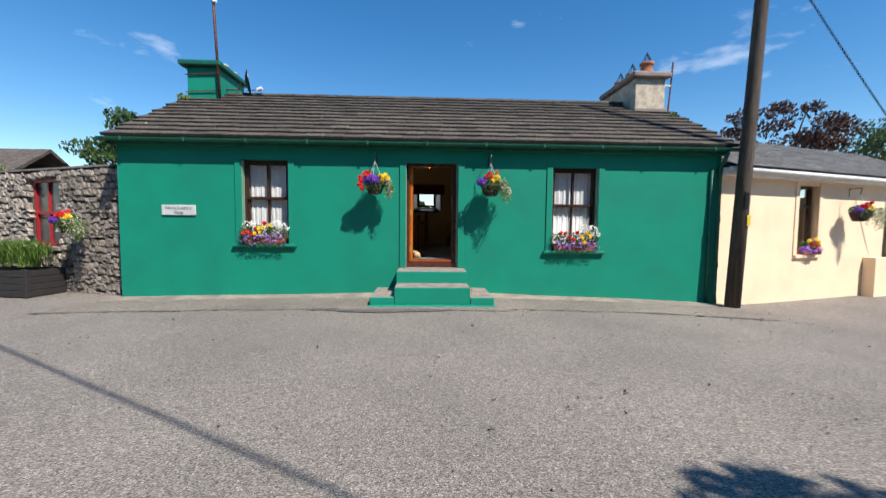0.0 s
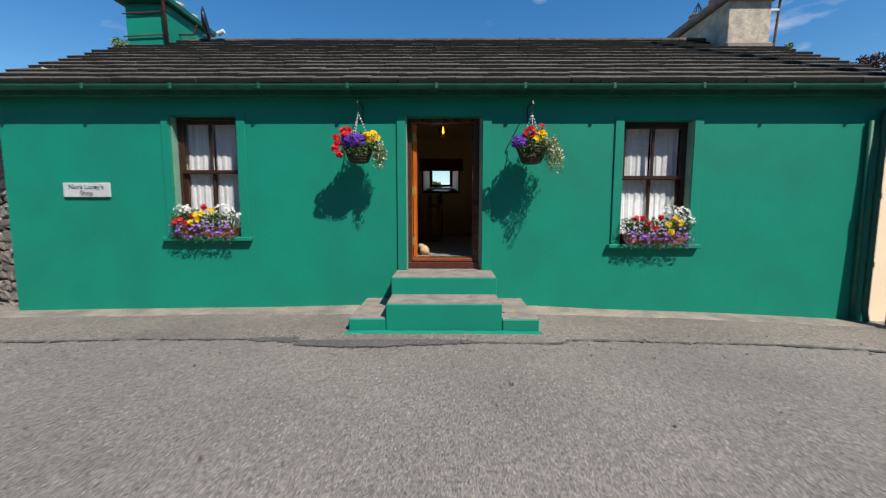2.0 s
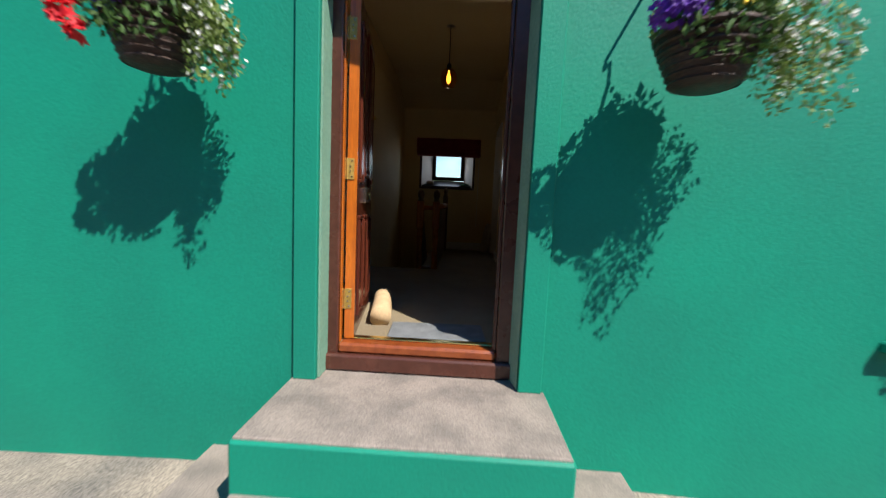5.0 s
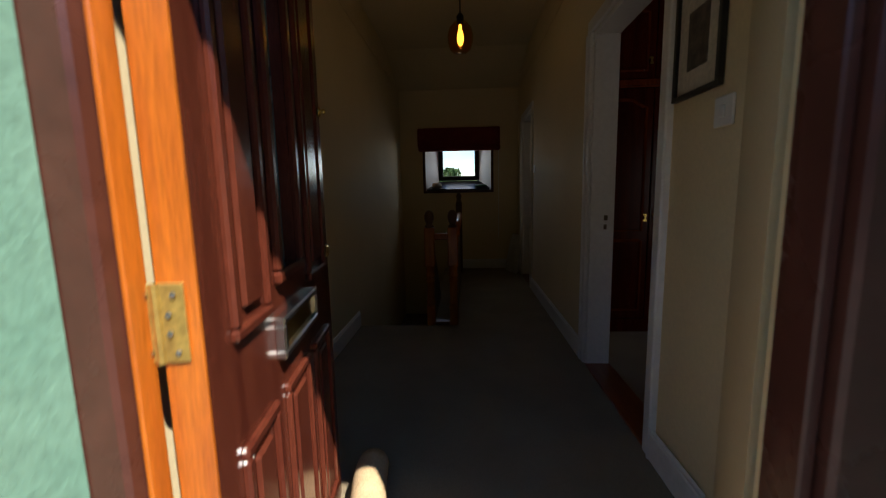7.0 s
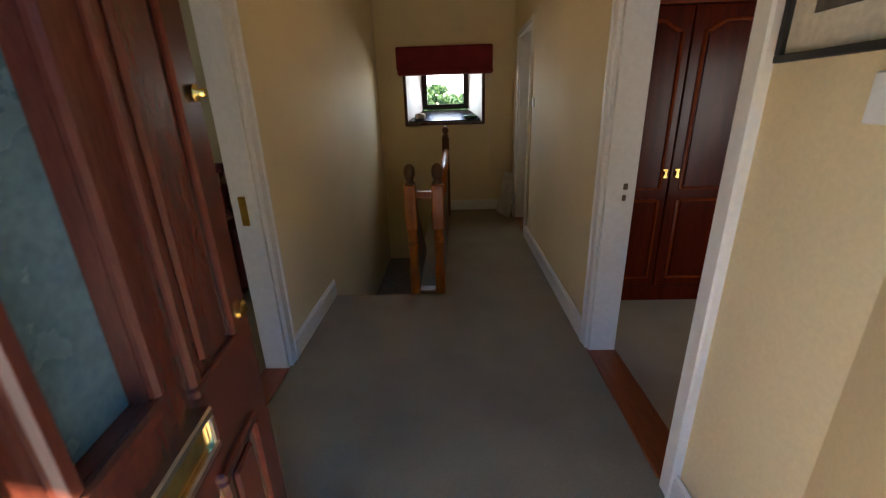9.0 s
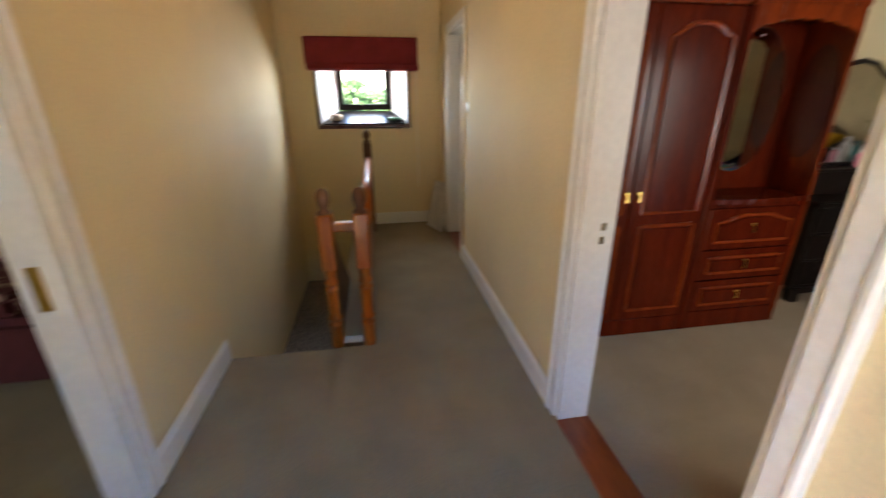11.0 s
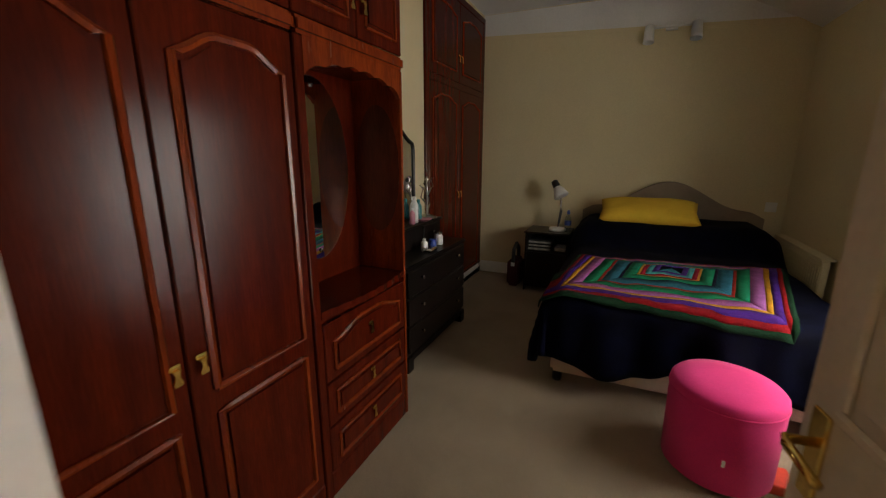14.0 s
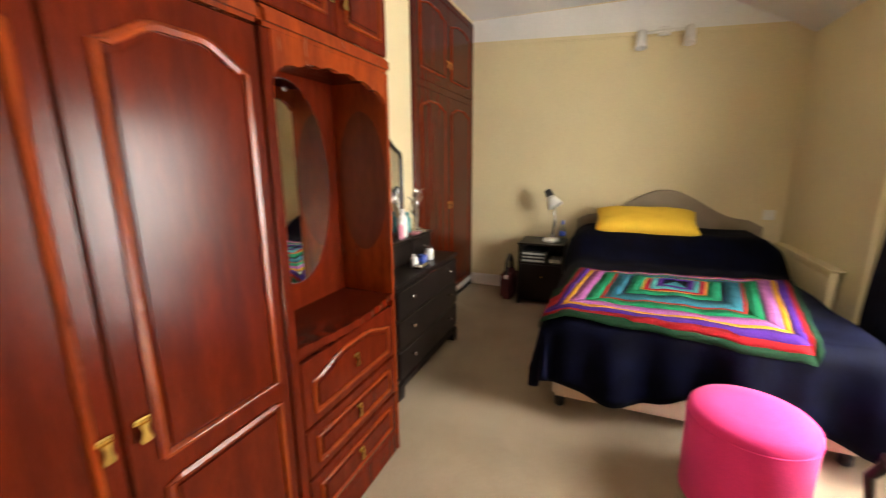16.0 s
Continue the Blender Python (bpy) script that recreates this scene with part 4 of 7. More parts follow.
part("moulding", frame_ring(mo, 0.288, 0.482, 0.898, 1.725, 0.028, -0.016, 0.004, 0.006), DOOR_RED, fd, local=True)
for a in ((0.080, 0.25, 0.850, 1.70), (0.545, 0.735, 0.850, 1.70), (0.078, 0.245, 0.10, 0.67), (0.305, 0.495, 0.10, 0.67), (0.555, 0.735, 0.10, 0.67)):
    part("panel", raised_panel(bmesh.new(), mo, *a), DOOR_RED, fd, local=True)
lp = part("letter_plate", frame_ring(mo, 0.272, 0.558, 0.742, 0.832, 0.018, -0.022, 0.003, 0.004), CHROME, fd, "bright metal letter plate surround", local=True)
part("flap", boxed(0.288, 0.542, -DT - 0.012, -DT, 0.758, 0.816, 0.004), BRASS, lp, "brass letter flap", local=True)
part("knocker", lathe([(0.010, 0), (0.016, 0.003), (0.016, 0.008), (0.006, 0.012), (0.009, 0.022), (0.004, 0.026)], 12, (0.79, -DT, 1.345), m=Matrix.Rotation(radians(90), 4, "X")), BRASS, fd, "small brass knob", local=True, smooth=True)
part("lock", lathe([(0.02, 0), (0.02, 0.008), (0.012, 0.012)], 14, (0.785, -DT, 0.90), m=Matrix.Rotation(radians(90), 4, "X")), BRASS, fd, "brass lock", local=True)
part("latch_case", boxed(0.72, 0.80, 0.0, 0.03, 1.30, 1.39, 0.005), BLACK, fd, local=True)
for zc in (0.22, 0.915, 1.62):
    h = part("hinge", boxed(-0.006, -0.001, -DT + 0.016, -0.003, zc - 0.055, zc + 0.055, 0.001), BRASS_SATIN, fd, "brass butt hinge", local=True)
    part("leaf_plate", boxed(-0.006, -0.001, 0.003, 0.028, zc - 0.055, zc + 0.055, 0.001), BRASS_SATIN, h, local=True)
    part("pin", tubed([(-0.006, 0.0, zc - 0.055), (-0.006, 0.0, zc + 0.055)], 0.006, n=8), BRASS_SATIN, h, local=True)
    sc = bmesh.new()
    for dz in (-0.040, -0.013, 0.013, 0.040):
        for dy in (-0.020, 0.016):
            lathe([(0.0042, 0), (0.0042, 0.002)], 8, (-0.0075, dy + (0.004 if abs(dz) < 0.02 else -0.004), zc + dz), sc, m=Matrix.Rotation(radians(-90), 4, "Y"))
    part("screw", sc, CHROME, h, local=True)

# sign
sg = thing("wall_sign", (-4.62, FACE, 1.52), "small pale grey painted name board on the green wall", "sign")
part("board", boxed(-4.93, -4.31, FACE - 0.03, FACE - 0.003, 1.515, 1.705, 0.006), mat("pale_grey_board", (0.55, 0.57, 0.57), (0.48, 0.50, 0.50), 0.6, s1=6, bump=0.1), sg)


def lettering(text, size, x, y, z, parent, material, rot=(90, 0, 0)):
    cu = bpy.data.curves.new("lettering", "FONT")
    cu.body, cu.size, cu.align_x, cu.align_y, cu.extrude = text, size, "CENTER", "CENTER", 0.0012
    ob = new("lettering", cu)
    ob.data.materials.append(material)
    ob.matrix_basis = PLACE[parent].inverted() @ pose(x, y, z, *rot)
    ob.parent = parent
    PLACE[ob] = PLACE[parent]
    return tagged(ob, "dark painted letters")


lettering("Nora Lucey's", 0.088, -4.62, FACE - 0.0325, 1.648, sg, BLACK)
lettering("Shop", 0.088, -4.62, FACE - 0.0325, 1.565, sg, BLACK)

# gutter, downpipe, fascia
gt = thing("gutter", (0, EAVE_Y - 0.03, EAVE_Z - 0.06), "green painted half-round gutter with a downpipe", "gutter", kind="structure")
bm = bmesh.new()
half = [(0.062 * math.cos(a), 0.062 * math.sin(a)) for a in [math.pi + math.pi * i / 8 for i in range(9)]]
inner = [(0.054 * math.cos(a), 0.054 * math.sin(a)) for a in [2 * math.pi - math.pi * i / 8 for i in range(9)]]
for i in range(8):
    q = [half[i], half[i + 1], inner[7 - i], inner[8 - i]]
    prism(q, 11.95, Matrix.Translation((-5.90, EAVE_Y - 0.03, EAVE_Z - 0.045)) @ ALONG_Y, bm)
part("channel", bm, GREEN_TRIM, gt)
part("fascia", boxed(-5.80, 5.90, EAVE_Y + 0.035, EAVE_Y + 0.06, EAVE_Z - 0.16, EAVE_Z - 0.03, 0.004), GREEN_TRIM, gt)
part("soffit", boxed(-5.80, 5.90, EAVE_Y + 0.06, FACE - 0.002, EAVE_Z - 0.16, EAVE_Z - 0.13), GREEN_TRIM, gt)
for i in range(11):
    part("clip", boxed(-5.5 + i * 1.1, -5.46 + i * 1.1, EAVE_Y - 0.094, EAVE_Y + 0.04, EAVE_Z - 0.108, EAVE_Z - 0.035, 0.006), GREEN_TRIM, gt)
dp = thing("downpipe", (5.76, FACE - 0.08, -0.16), "green painted cast-iron downpipe on the house corner", "downpipe")
part("pipe", tubed([(5.80, EAVE_Y - 0.03, EAVE_Z - 0.10), (5.79, EAVE_Y, EAVE_Z - 0.24), (5.76, FACE - 0.07, EAVE_Z - 0.40), (5.76, FACE - 0.07, 0.0), (5.76, FACE - 0.10, -0.13)], 0.036, n=12), GREEN_TRIM, dp, smooth=True)
for zz in (2.45, 1.5, 0.6):
    part("collar", tubed([(5.76, FACE - 0.07, zz), (5.76, FACE - 0.07, zz + 0.07)], 0.045, n=12), GREEN_TRIM, dp)
part("waste_pipe", tubed([(5.62, FACE - 0.04, -0.1), (5.62, FACE - 0.04, 2.5)], 0.028, n=10), GREEN_TRIM, dp, smooth=True)

# chimneys
ch = thing("chimney", (-5.38, 10.6, 4.2), "green painted rendered chimney stack on the roof end", "chimney")
part("chimney_body", boxed(-5.76, -5.02, 10.12, 11.5, 4.0, 5.12, 0.015), GREEN, ch)
part("cap", boxed(-5.90, -4.92, 9.98, 11.62, 5.12, 5.24, 0.02), GREEN_TRIM, ch)
for y, hgt in ((10.75, 0.16), (11.2, 0.14)):
    part("pot", lathe([(0.13, 0), (0.14, 0.02), (0.13, hgt - 0.03), (0.15, hgt), (0.12, hgt)], 14, (-5.22, y, 5.24)), RENDER_OLD, ch, smooth=True)
for zz in (4.92, 4.52):
    part("strap", tubed([(-5.79, 10.09, zz), (-4.95, 10.085, zz + 0.04)], 0.012, n=6), IRON, ch)
mast = thing("aerial_mast", (-4.96, 10.02, 4.3), "rusty iron aerial mast strapped to the green chimney", "aerial mast")
part("pole", tubed([(-4.95, 10.03, 4.22), (-5.10, 10.0, 7.9)], 0.032, n=10), IRON, mast, smooth=True)
part("clamp", boxed(-5.05, -4.96, 9.95, 10.03, 6.55, 6.68, 0.01), WHITE_PLASTIC, mast)
dish = thing("satellite_dish", (-4.55, 10.5, 4.75), "dark edge-on satellite dish with a white receiver arm", "satellite dish")
part("arm", tubed([(-5.02, 10.5, 4.72), (-4.70, 10.45, 4.70), (-4.62, 10.42, 4.86)], 0.018, n=8), IRON, dish)
md = Matrix.Translation((-4.50, 10.4, 4.86)) @ Matrix.Rotation(radians(21), 4, "Z") @ Matrix.Rotation(radians(80), 4, "Y")
part("reflector", lathe([(0.01, 0.0), (0.12, 0.015), (0.22, 0.04), (0.30, 0.075), (0.31, 0.078), (0.22, 0.03), (0.10, 0.0), (0.01, -0.01)], 26, m=md), BLACK, dish, smooth=True)
part("boom", tubed([(-4.50, 10.4, 4.66), (-4.18, 10.4, 4.70)], 0.012, n=8), CHROME, dish)
part("receiver", tubed([(-4.22, 10.4, 4.69), (-4.10, 10.4, 4.74)], 0.045, n=12), WHITE_PLASTIC, dish, "white receiver head")

c2 = thing("chimney", (5.55, 10.7, 4.2), "cream rendered chimney stack with three terracotta pots", "chimney")
part("chimney_body", boxed(5.13, 5.88, 9.86, 11.6, 4.0, 5.03, 0.015), RENDER_OLD, c2)
part("cap", boxed(5.02, 5.99, 9.75, 11.72, 5.03, 5.17, 0.03), CONCRETE, c2)
part("base_flashing", boxed(5.09, 5.92, 9.80, 10.2, 4.18, 4.30, 0.02), CONCRETE, c2)
for y in (10.0, 10.7, 11.35):
    pot = part("chimney_pot", lathe([(0.15, 0), (0.155, 0.05), (0.14, 0.09), (0.14, 0.20), (0.165, 0.22), (0.165, 0.27), (0.13, 0.27)], 18, (5.47, y, 5.17)), TERRACOTTA, c2, "terracotta chimney pot", smooth=True)
    bm = bmesh.new()
    for k in range(8):
        a = 6.283 * k / 8
        tube(bm, [(5.47 + 0.13 * math.cos(a), y + 0.13 * math.sin(a), 5.43), (5.47, y, 5.70)], 0.007, n=5)
    part("cowl", bm, BLACK, pot, "dark pointed wire cowl")
m2 = thing("aerial_rod", (6.02, 9.95, 4.1), "thin iron aerial rod beside the cream chimney", "aerial")
part("rod", tubed([(6.00, 9.93, 4.05), (6.10, 9.93, 5.45)], 0.02, n=8), IRON, m2)
part("clamp", boxed(5.88, 6.05, 9.90, 9.96, 4.86, 4.90, 0.004), WHITE_PLASTIC, m2)
part("clamp", boxed(5.88, 6.07, 9.90, 9.96, 5.10, 5.14, 0.004), BLACK, m2)

# utility pole and cables
up_ = thing("utility_pole", (5.90, 7.38, -0.22), "tall dark tarred timber utility pole leaning slightly", "utility pole")
part("pole", tubed([(5.90, 7.38, -0.3), (6.02, 7.38, 2.6), (6.20, 7.38, 6.5), (6.30, 7.38, 9.0)], 0.135, 0.095, n=16), POLE_WOOD, up_, smooth=True)
part("tag", boxed(5.99, 6.06, 7.232, 7.245, 1.42, 1.62, 0.003), mat("yellow_tag", (0.75, 0.55, 0.05), None, 0.5, bump=0), up_, "small yellow notice plate")
part("cover", boxed(5.93, 6.01, 7.235, 7.26, 1.75, 2.05, 0.006), BLACK, up_)
part("concrete_collar", lathe([(0.30, -0.06), (0.26, 0.03), (0.15, 0.06), (0.14, 0.06)], 16, (5.92, 7.36, -0.20)), APRON, up_, "pale mortar collar")


def sag(a, b, drop, n=24):
    return [Vector(a).lerp(Vector(b), i / n) - Vector((0, 0, drop * 4 * (i / n) * (1 - i / n))) for i in range(n + 1)]


cb = thing("overhead_cable", (6.9, 8.5, 7.9), "thin black overhead cable coming down past the cream cottage", "cable")
part("cable", tubed(sag((6.9, 8.5, 7.9), (12.6, 8.5, 0.9), 0.15), 0.016, n=6), BLACK, cb)
cc = thing("overhead_cable", (-20, 11.5, 7), "thin black overhead cable crossing above the road", "cable")
part("cable", tubed(sag((-21.2, 12.6, 8.2), (22.4, -13.9, 8.2), 1.2, 40), 0.022, n=6), BLACK, cc)


# cream cottage windows, local to it
def cottage_window(w, door=False):
    u0, u1, v0, v1 = w
    o = part("window", frame_ring(Matrix.Translation((0, 0.14, 0)) @ ALONG_X, u0, u1, v0, v1, 0.06, 0.0, 0.08), SASH, cot, "brown painted window", local=True)
    part("transom", boxed(u0 + 0.06, u1 - 0.06, 0.145, 0.21, v1 - 0.48, v1 - 0.42, 0.004), SASH, o, local=True)
    p = part("pane", boxed(u0 + 0.05, u1 - 0.05, 0.17, 0.176, v0 + 0.05, v1 - 0.05), PANE, o, local=True)
    p.visible_shadow = False
    c = bmesh.new()
    lace_curtain(c, u0 + 0.05, (u0 + u1) / 2 + 0.08, v0 + 0.05, v1 - 0.4, 0.30, 4, 5)
    part("net_curtain", c, LACE, o, "white net curtain", local=True, smooth=True)
    part("backing", boxed(u0 - 0.2, u1 + 0.2, 1.2, 1.25, v0 - 0.3, v1 + 0.3), CREAM_ROOM, o, local=True)
    part("sill", boxed(u0 - 0.1, u1 + 0.1, -0.06, 0.139, v0 - 0.08, v0 - 0.002, 0.008), CREAM_OUT, o, local=True)


cottage_window(CWINS[0])
cottage_window(CWINS[1])
for a, b in ((CWINS[0][0] - 0.12, CWINS[0][0] - 0.002), (CWINS[0][1] + 0.002, CWINS[0][1] + 0.12)):
    part("band", boxed(a, b, -0.02, -0.002, 1.02, 2.66, 0.004), CREAM_OUT, cot, local=True)
part("buttress", boxed(4.95, 5.5, -0.25, -0.003, -0.2, 0.95, 0.01), CREAM_OUT, cot, local=True)


def on_cottage(u, d, z):
    return tuple(PLACE[cot] @ Vector((u, d, z)))


rng = random.Random(77)
px = on_cottage(2.79, -0.02, 1.06)
fb = thing("flower_box", px, "window box of red, yellow and lilac flowers on the cream sill", "flower box", "window boxes")
part("trough", boxed(px[0] - 0.26, px[0] + 0.26, px[1] - 0.09, px[1] + 0.05, px[2] - 0.01, px[2] + 0.13, 0.01), TERRACOTTA, fb)
tagged(part("foliage", leaves(bmesh.new(), (px[0], px[1] - 0.04, px[2] + 0.18), (0.30, 0.12, 0.13), 420, 0.02, rng), LEAF, fb), kind="stuff")
tagged(part("yellow_flowers", pompons(bmesh.new(), [(px[0] + u, px[1] - 0.13, px[2] + h) for u, h in ((-0.1, 0.3), (0.05, 0.32), (0.12, 0.26))], 0.06, rng), PETAL["yellow"], fb), kind="stuff")
tagged(part("red_flowers", pompons(bmesh.new(), [(px[0] + u, px[1] - 0.13, px[2] + h) for u, h in ((0.0, 0.22), (0.1, 0.18))], 0.06, rng), PETAL["red"], fb), kind="stuff")
tagged(part("lilac_flowers", blossoms(bmesh.new(), (px[0], px[1] - 0.08, px[2] + 0.10), (0.30, 0.1, 0.1), 120, 0.024, rng), PETAL["lilac"], fb), kind="stuff")
bx = on_cottage(4.05, -0.30, 1.95)
hanging_basket(bx, 31, True, bx[1] + 0.25, "hanging basket of dark and yellow flowers on the cream wall", "hanging baskets")

# stone wall with red window, planter, at the other side
SW0, SWT = (-5.76, 8.02, 0.0), 158.0
sw = thing("stone_wall", SW0, "grey rubble stone boundary wall with a red window", "wall", kind="structure", turn=SWT)
RWIN = (2.12, 3.10, 0.84, 2.28)
# local: x runs away along the wall, y+ is the side towards the road
part("core", slab(0, 6.5, -0.3, 2.46, [RWIN], Matrix.Translation((0, -0.45, 0)) @ ALONG_X, 0.40), MORTAR, sw, local=True)
RED_PAINT = mat("red_window_paint", (0.36, 0.018, 0.022), (0.26, 0.014, 0.018), 0.45, s1=8)
DARK_GLASS = mat("dark_dusty_glass", (0.05, 0.055, 0.06), (0.08, 0.08, 0.085), 0.2, s1=5, bump=0.02)
rw = part("window", frame_ring(Matrix.Translation((0, -0.16, 0)) @ ALONG_X, RWIN[0], RWIN[1], RWIN[2], RWIN[3], 0.07, 0, 0.10), RED_PAINT, sw, "red painted window frame", local=True)
um = (RWIN[0] + RWIN[1]) / 2
part("mullion", boxed(um - 0.03, um + 0.03, -0.15, -0.07, RWIN[2] + 0.07, RWIN[3] - 0.07, 0.004), RED_PAINT, rw, local=True)
part("transom", boxed(RWIN[0] + 0.07, RWIN[1] - 0.07, -0.148, -0.072, 1.52, 1.58, 0.004), RED_PAINT, rw, local=True)
part("pane", boxed(RWIN[0] + 0.06, RWIN[1] - 0.06, -0.12, -0.11, RWIN[2] + 0.06, RWIN[3] - 0.06), DARK_GLASS, rw, "dark dusty pane", local=True)
part("sill", boxed(RWIN[0] - 0.05, RWIN[1] + 0.05, -0.2, 0.07, RWIN[2] - 0.09, RWIN[2] - 0.005, 0.01), CONCRETE, sw, local=True)
part("coping", prism([(-0.52, 2.46), (0.04, 2.46), (-0.02, 2.51), (-0.45, 2.53)], 6.5, ALONG_Y), MORTAR, sw, "thin dark stone coping", local=True)
part("quoin", boxed(0.0, 0.16, -0.03, 0.06, -0.2, 0.38, 0.03), STONE, sw, "upright end stone", local=True)

# planter with a shrub
pl = thing("planter", (-8.36, 8.46, -0.12), "dark timber planter box holding a bushy green shrub", "planter", turn=-10)
PLM = mat("black_stained_timber", (0.03, 0.027, 0.026), (0.02, 0.018, 0.018), 0.7, s1=4, stretch=(1, 1, 4), bump=0.3)
for i in range(4):
    part("board", boxed(-0.85, 0.75, -0.36, -0.33, 0.02 + i * 0.13, 0.142 + i * 0.13, 0.006), PLM, pl, local=True)
    part("board", boxed(0.75, 0.78, -0.36, 0.36, 0.02 + i * 0.13, 0.142 + i * 0.13, 0.006), PLM, pl, local=True)
part("corner_post", boxed(0.70, 0.79, -0.375, -0.30, 0.0, 0.56, 0.006), PLM, pl, local=True)
part("back", boxed(-0.85, 0.75, 0.33, 0.36, 0, 0.54), PLM, pl, local=True)
part("soil", boxed(-0.84, 0.74, -0.33, 0.33, 0.05, 0.48), SOIL, pl, local=True)
rng = random.Random(4)
bm = bmesh.new()
for i in range(34):
    c = (rng.uniform(-0.75, 0.70), rng.uniform(-0.3, 0.3), 0.64 + 0.30 * rng.random())
    for k in range(30):
        a, t = rng.uniform(0, 6.28), rng.uniform(0.1, 0.5)
        base = Vector(c) + Vector((rng.gauss(0, .06), rng.gauss(0, .06), -0.1))
        tip = base + Vector((math.cos(a) * t * 0.35, math.sin(a) * t * 0.35, 0.18 + 0.16 * rng.random()))
        sd = Vector((-math.sin(a), math.cos(a), 0)) * 0.012
        mid = base.lerp(tip, 0.55) + Vector((0, 0, 0.03))
        v = [bm.verts.new(p) for p in (base - sd * 0.3, base + sd * 0.3, mid + sd, tip, mid - sd)]
        bm.faces.new(v)
for i in range(26):
    c = (rng.uniform(-0.8, 0.72), rng.uniform(-0.34, 0.30), 0.66 + 0.40 * rng.random())
    leaves(bm, c, (0.20, 0.16, 0.15), 90, 0.026, rng)
part("shrub", bm, mat("bright_shrub_leaf", (0.13, 0.22, 0.035), (0.08, 0.15, 0.025), 0.6, island=0.4, bump=0, translucent=0.25), pl, "bushy fresh green shrub", local=True)
pm = PLACE[sw]
bk = tuple(pm @ Vector((1.22, 0.30, 1.30)))
hanging_basket(bk, 41, True, bk[1] + 0.3, "hanging basket of purple and yellow flowers on the stone wall")
solid("gate_post", tubed([(-9.95, 9.25, -0.12), (-9.95, 9.25, 1.75)], 0.05, n=10), BLACK, "slim black iron gate post", "post", at=(-9.95, 9.25, -0.12))
sh = thing("shed", (-11.5, 12.5, -0.1), "low stone outbuilding with an ivy-grown mossy roof", "outbuilding")
part("wall", boxed(-15.0, -11.2, 11.0, 14.0, -0.1, 2.3), STONE, sh)
part("roof", prism([(10.7, 2.3), (12.5, 3.5), (14.3, 2.3), (14.3, 2.2), (12.5, 3.4), (10.7, 2.2)], 3.8, Matrix.Translation((-14.9, 0, 0)) @ ALONG_Y), TILE, sh, "mossy slate roof")
part("ivy", leaves(leaves(bmesh.new(), (-11.9, 11.3, 2.7), (0.7, 0.4, 0.30), 700, 0.05, rng), (-13.0, 11.6, 3.0), (1.0, 0.5, 0.3), 500, 0.05, rng), LEAF_TRAIL, sh, "creeping ivy")


def tree(name, at, height, crown, material, seed, label, count, leaf, base=0.35):
    """Tapered trunk, forked limbs and a ragged crown of many leaves in clumps."""
    rng = random.Random(seed)
    tr = thing(name, at, label, "tree")
    x, y, z = at
    bm = bmesh.new()
    top = Vector((x, y, z + height * 0.62))
    tube(bm, [Vector(at), Vector((x + 0.08, y, z + height * 0.3)), top], height * 0.035, height * 0.016, 10)
    tips = []
    for i in range(9):
        a = 6.283 * i / 9 + rng.uniform(-0.3, 0.3)
        s = Vector((x + 0.05, y, z + height * rng.uniform(base, 0.6)))
        e = Vector((x + crown[0] * 0.75 * math.cos(a), y + crown[1] * 0.75 * math.sin(a), z + height * rng.uniform(0.55, 0.9)))
        tube(bm, [s, s.lerp(e, 0.5) + Vector((0, 0, 0.15)), e], height * 0.012, height * 0.003, 6)
        tips.append(e)
    part("trunk", bm, BARK, tr, "forked grey-brown trunk")
    bm = bmesh.new()
    cz = z + height * 0.72
    for i in range(46):
        while True:
            p = Vector((rng.uniform(-1, 1), rng.uniform(-1, 1), rng.uniform(-1, 1)))
            if 0.35 < p.length < 1.05:
                break
        c = Vector((x + p.x * crown[0], y + p.y * crown[1], cz + p.z * crown[2]))
        r = rng.uniform(0.18, 0.34)
        leaves(bm, c, (crown[0] * r, crown[1] * r, crown[2] * r * 0.8), count // 46, leaf, rng)
    part("crown", bm, material, tr, "ragged leafy crown")
    return tr


tree("tree", (-8.95, 13.4, -0.1), 5.1, (1.9, 1.5, 1.25), TREE_LEAF, 61, "leafy green tree rising behind the stone wall", 5200, 0.075)
tree("tree", (-7.2, 13.6, -0.1), 5.4, (1.1, 1.0, 0.9), TREE_LEAF, 62, "leafy green shrub tree behind the cottage gable", 2600, 0.065)
tree("tree", (19.0, 20.5, -0.2), 8.2, (3.6, 2.0, 1.9), COPPER_LEAF, 63, "copper beech tree behind the cream cottage roof", 7800, 0.10)
tree("tree", (25.0, 20.5, -0.2), 8.0, (3.6, 2.0, 1.7), TREE_LEAF, 64, "green tree behind the cream cottage roof", 6200, 0.10)
tree("tree", (-1.0, 23.0, -0.6), 3.6, (1.25, 1.2, 0.7), TREE_LEAF, 65, "green garden tree seen through the rear window", 5200, 0.09)
tree("tree", (1.6, 26.0, -0.8), 3.5, (2.4, 1.6, 0.8), TREE_LEAF, 67, "green hedge tree seen through the rear window", 5000, 0.09)
tree("tree", (6.55, -3.24, 0.0), 7.0, (3.4, 2.9, 1.3), TREE_LEAF, 66, "broad tree beside the road casting leafy shade", 15000, 0.11)

# small things on the apron and steps
for at, c, nm, lab in (((0.93, 7.02, 0.162), "yellow", "petal", "fallen yellow petal on the step"), ((0.87, 7.45, 0.162), "red", "petal", "fallen red petal on the step"), ((0.82, 6.98, 0.162), "red", "petal", "fallen brown-red petal on the step")):
    solid(nm, blossoms(bmesh.new(), at, (0.01, 0.01, 0.004), 4, 0.016, random.Random(int(at[0] * 100))), PETAL[c], lab, "petal", group="fallen petals", at=at)


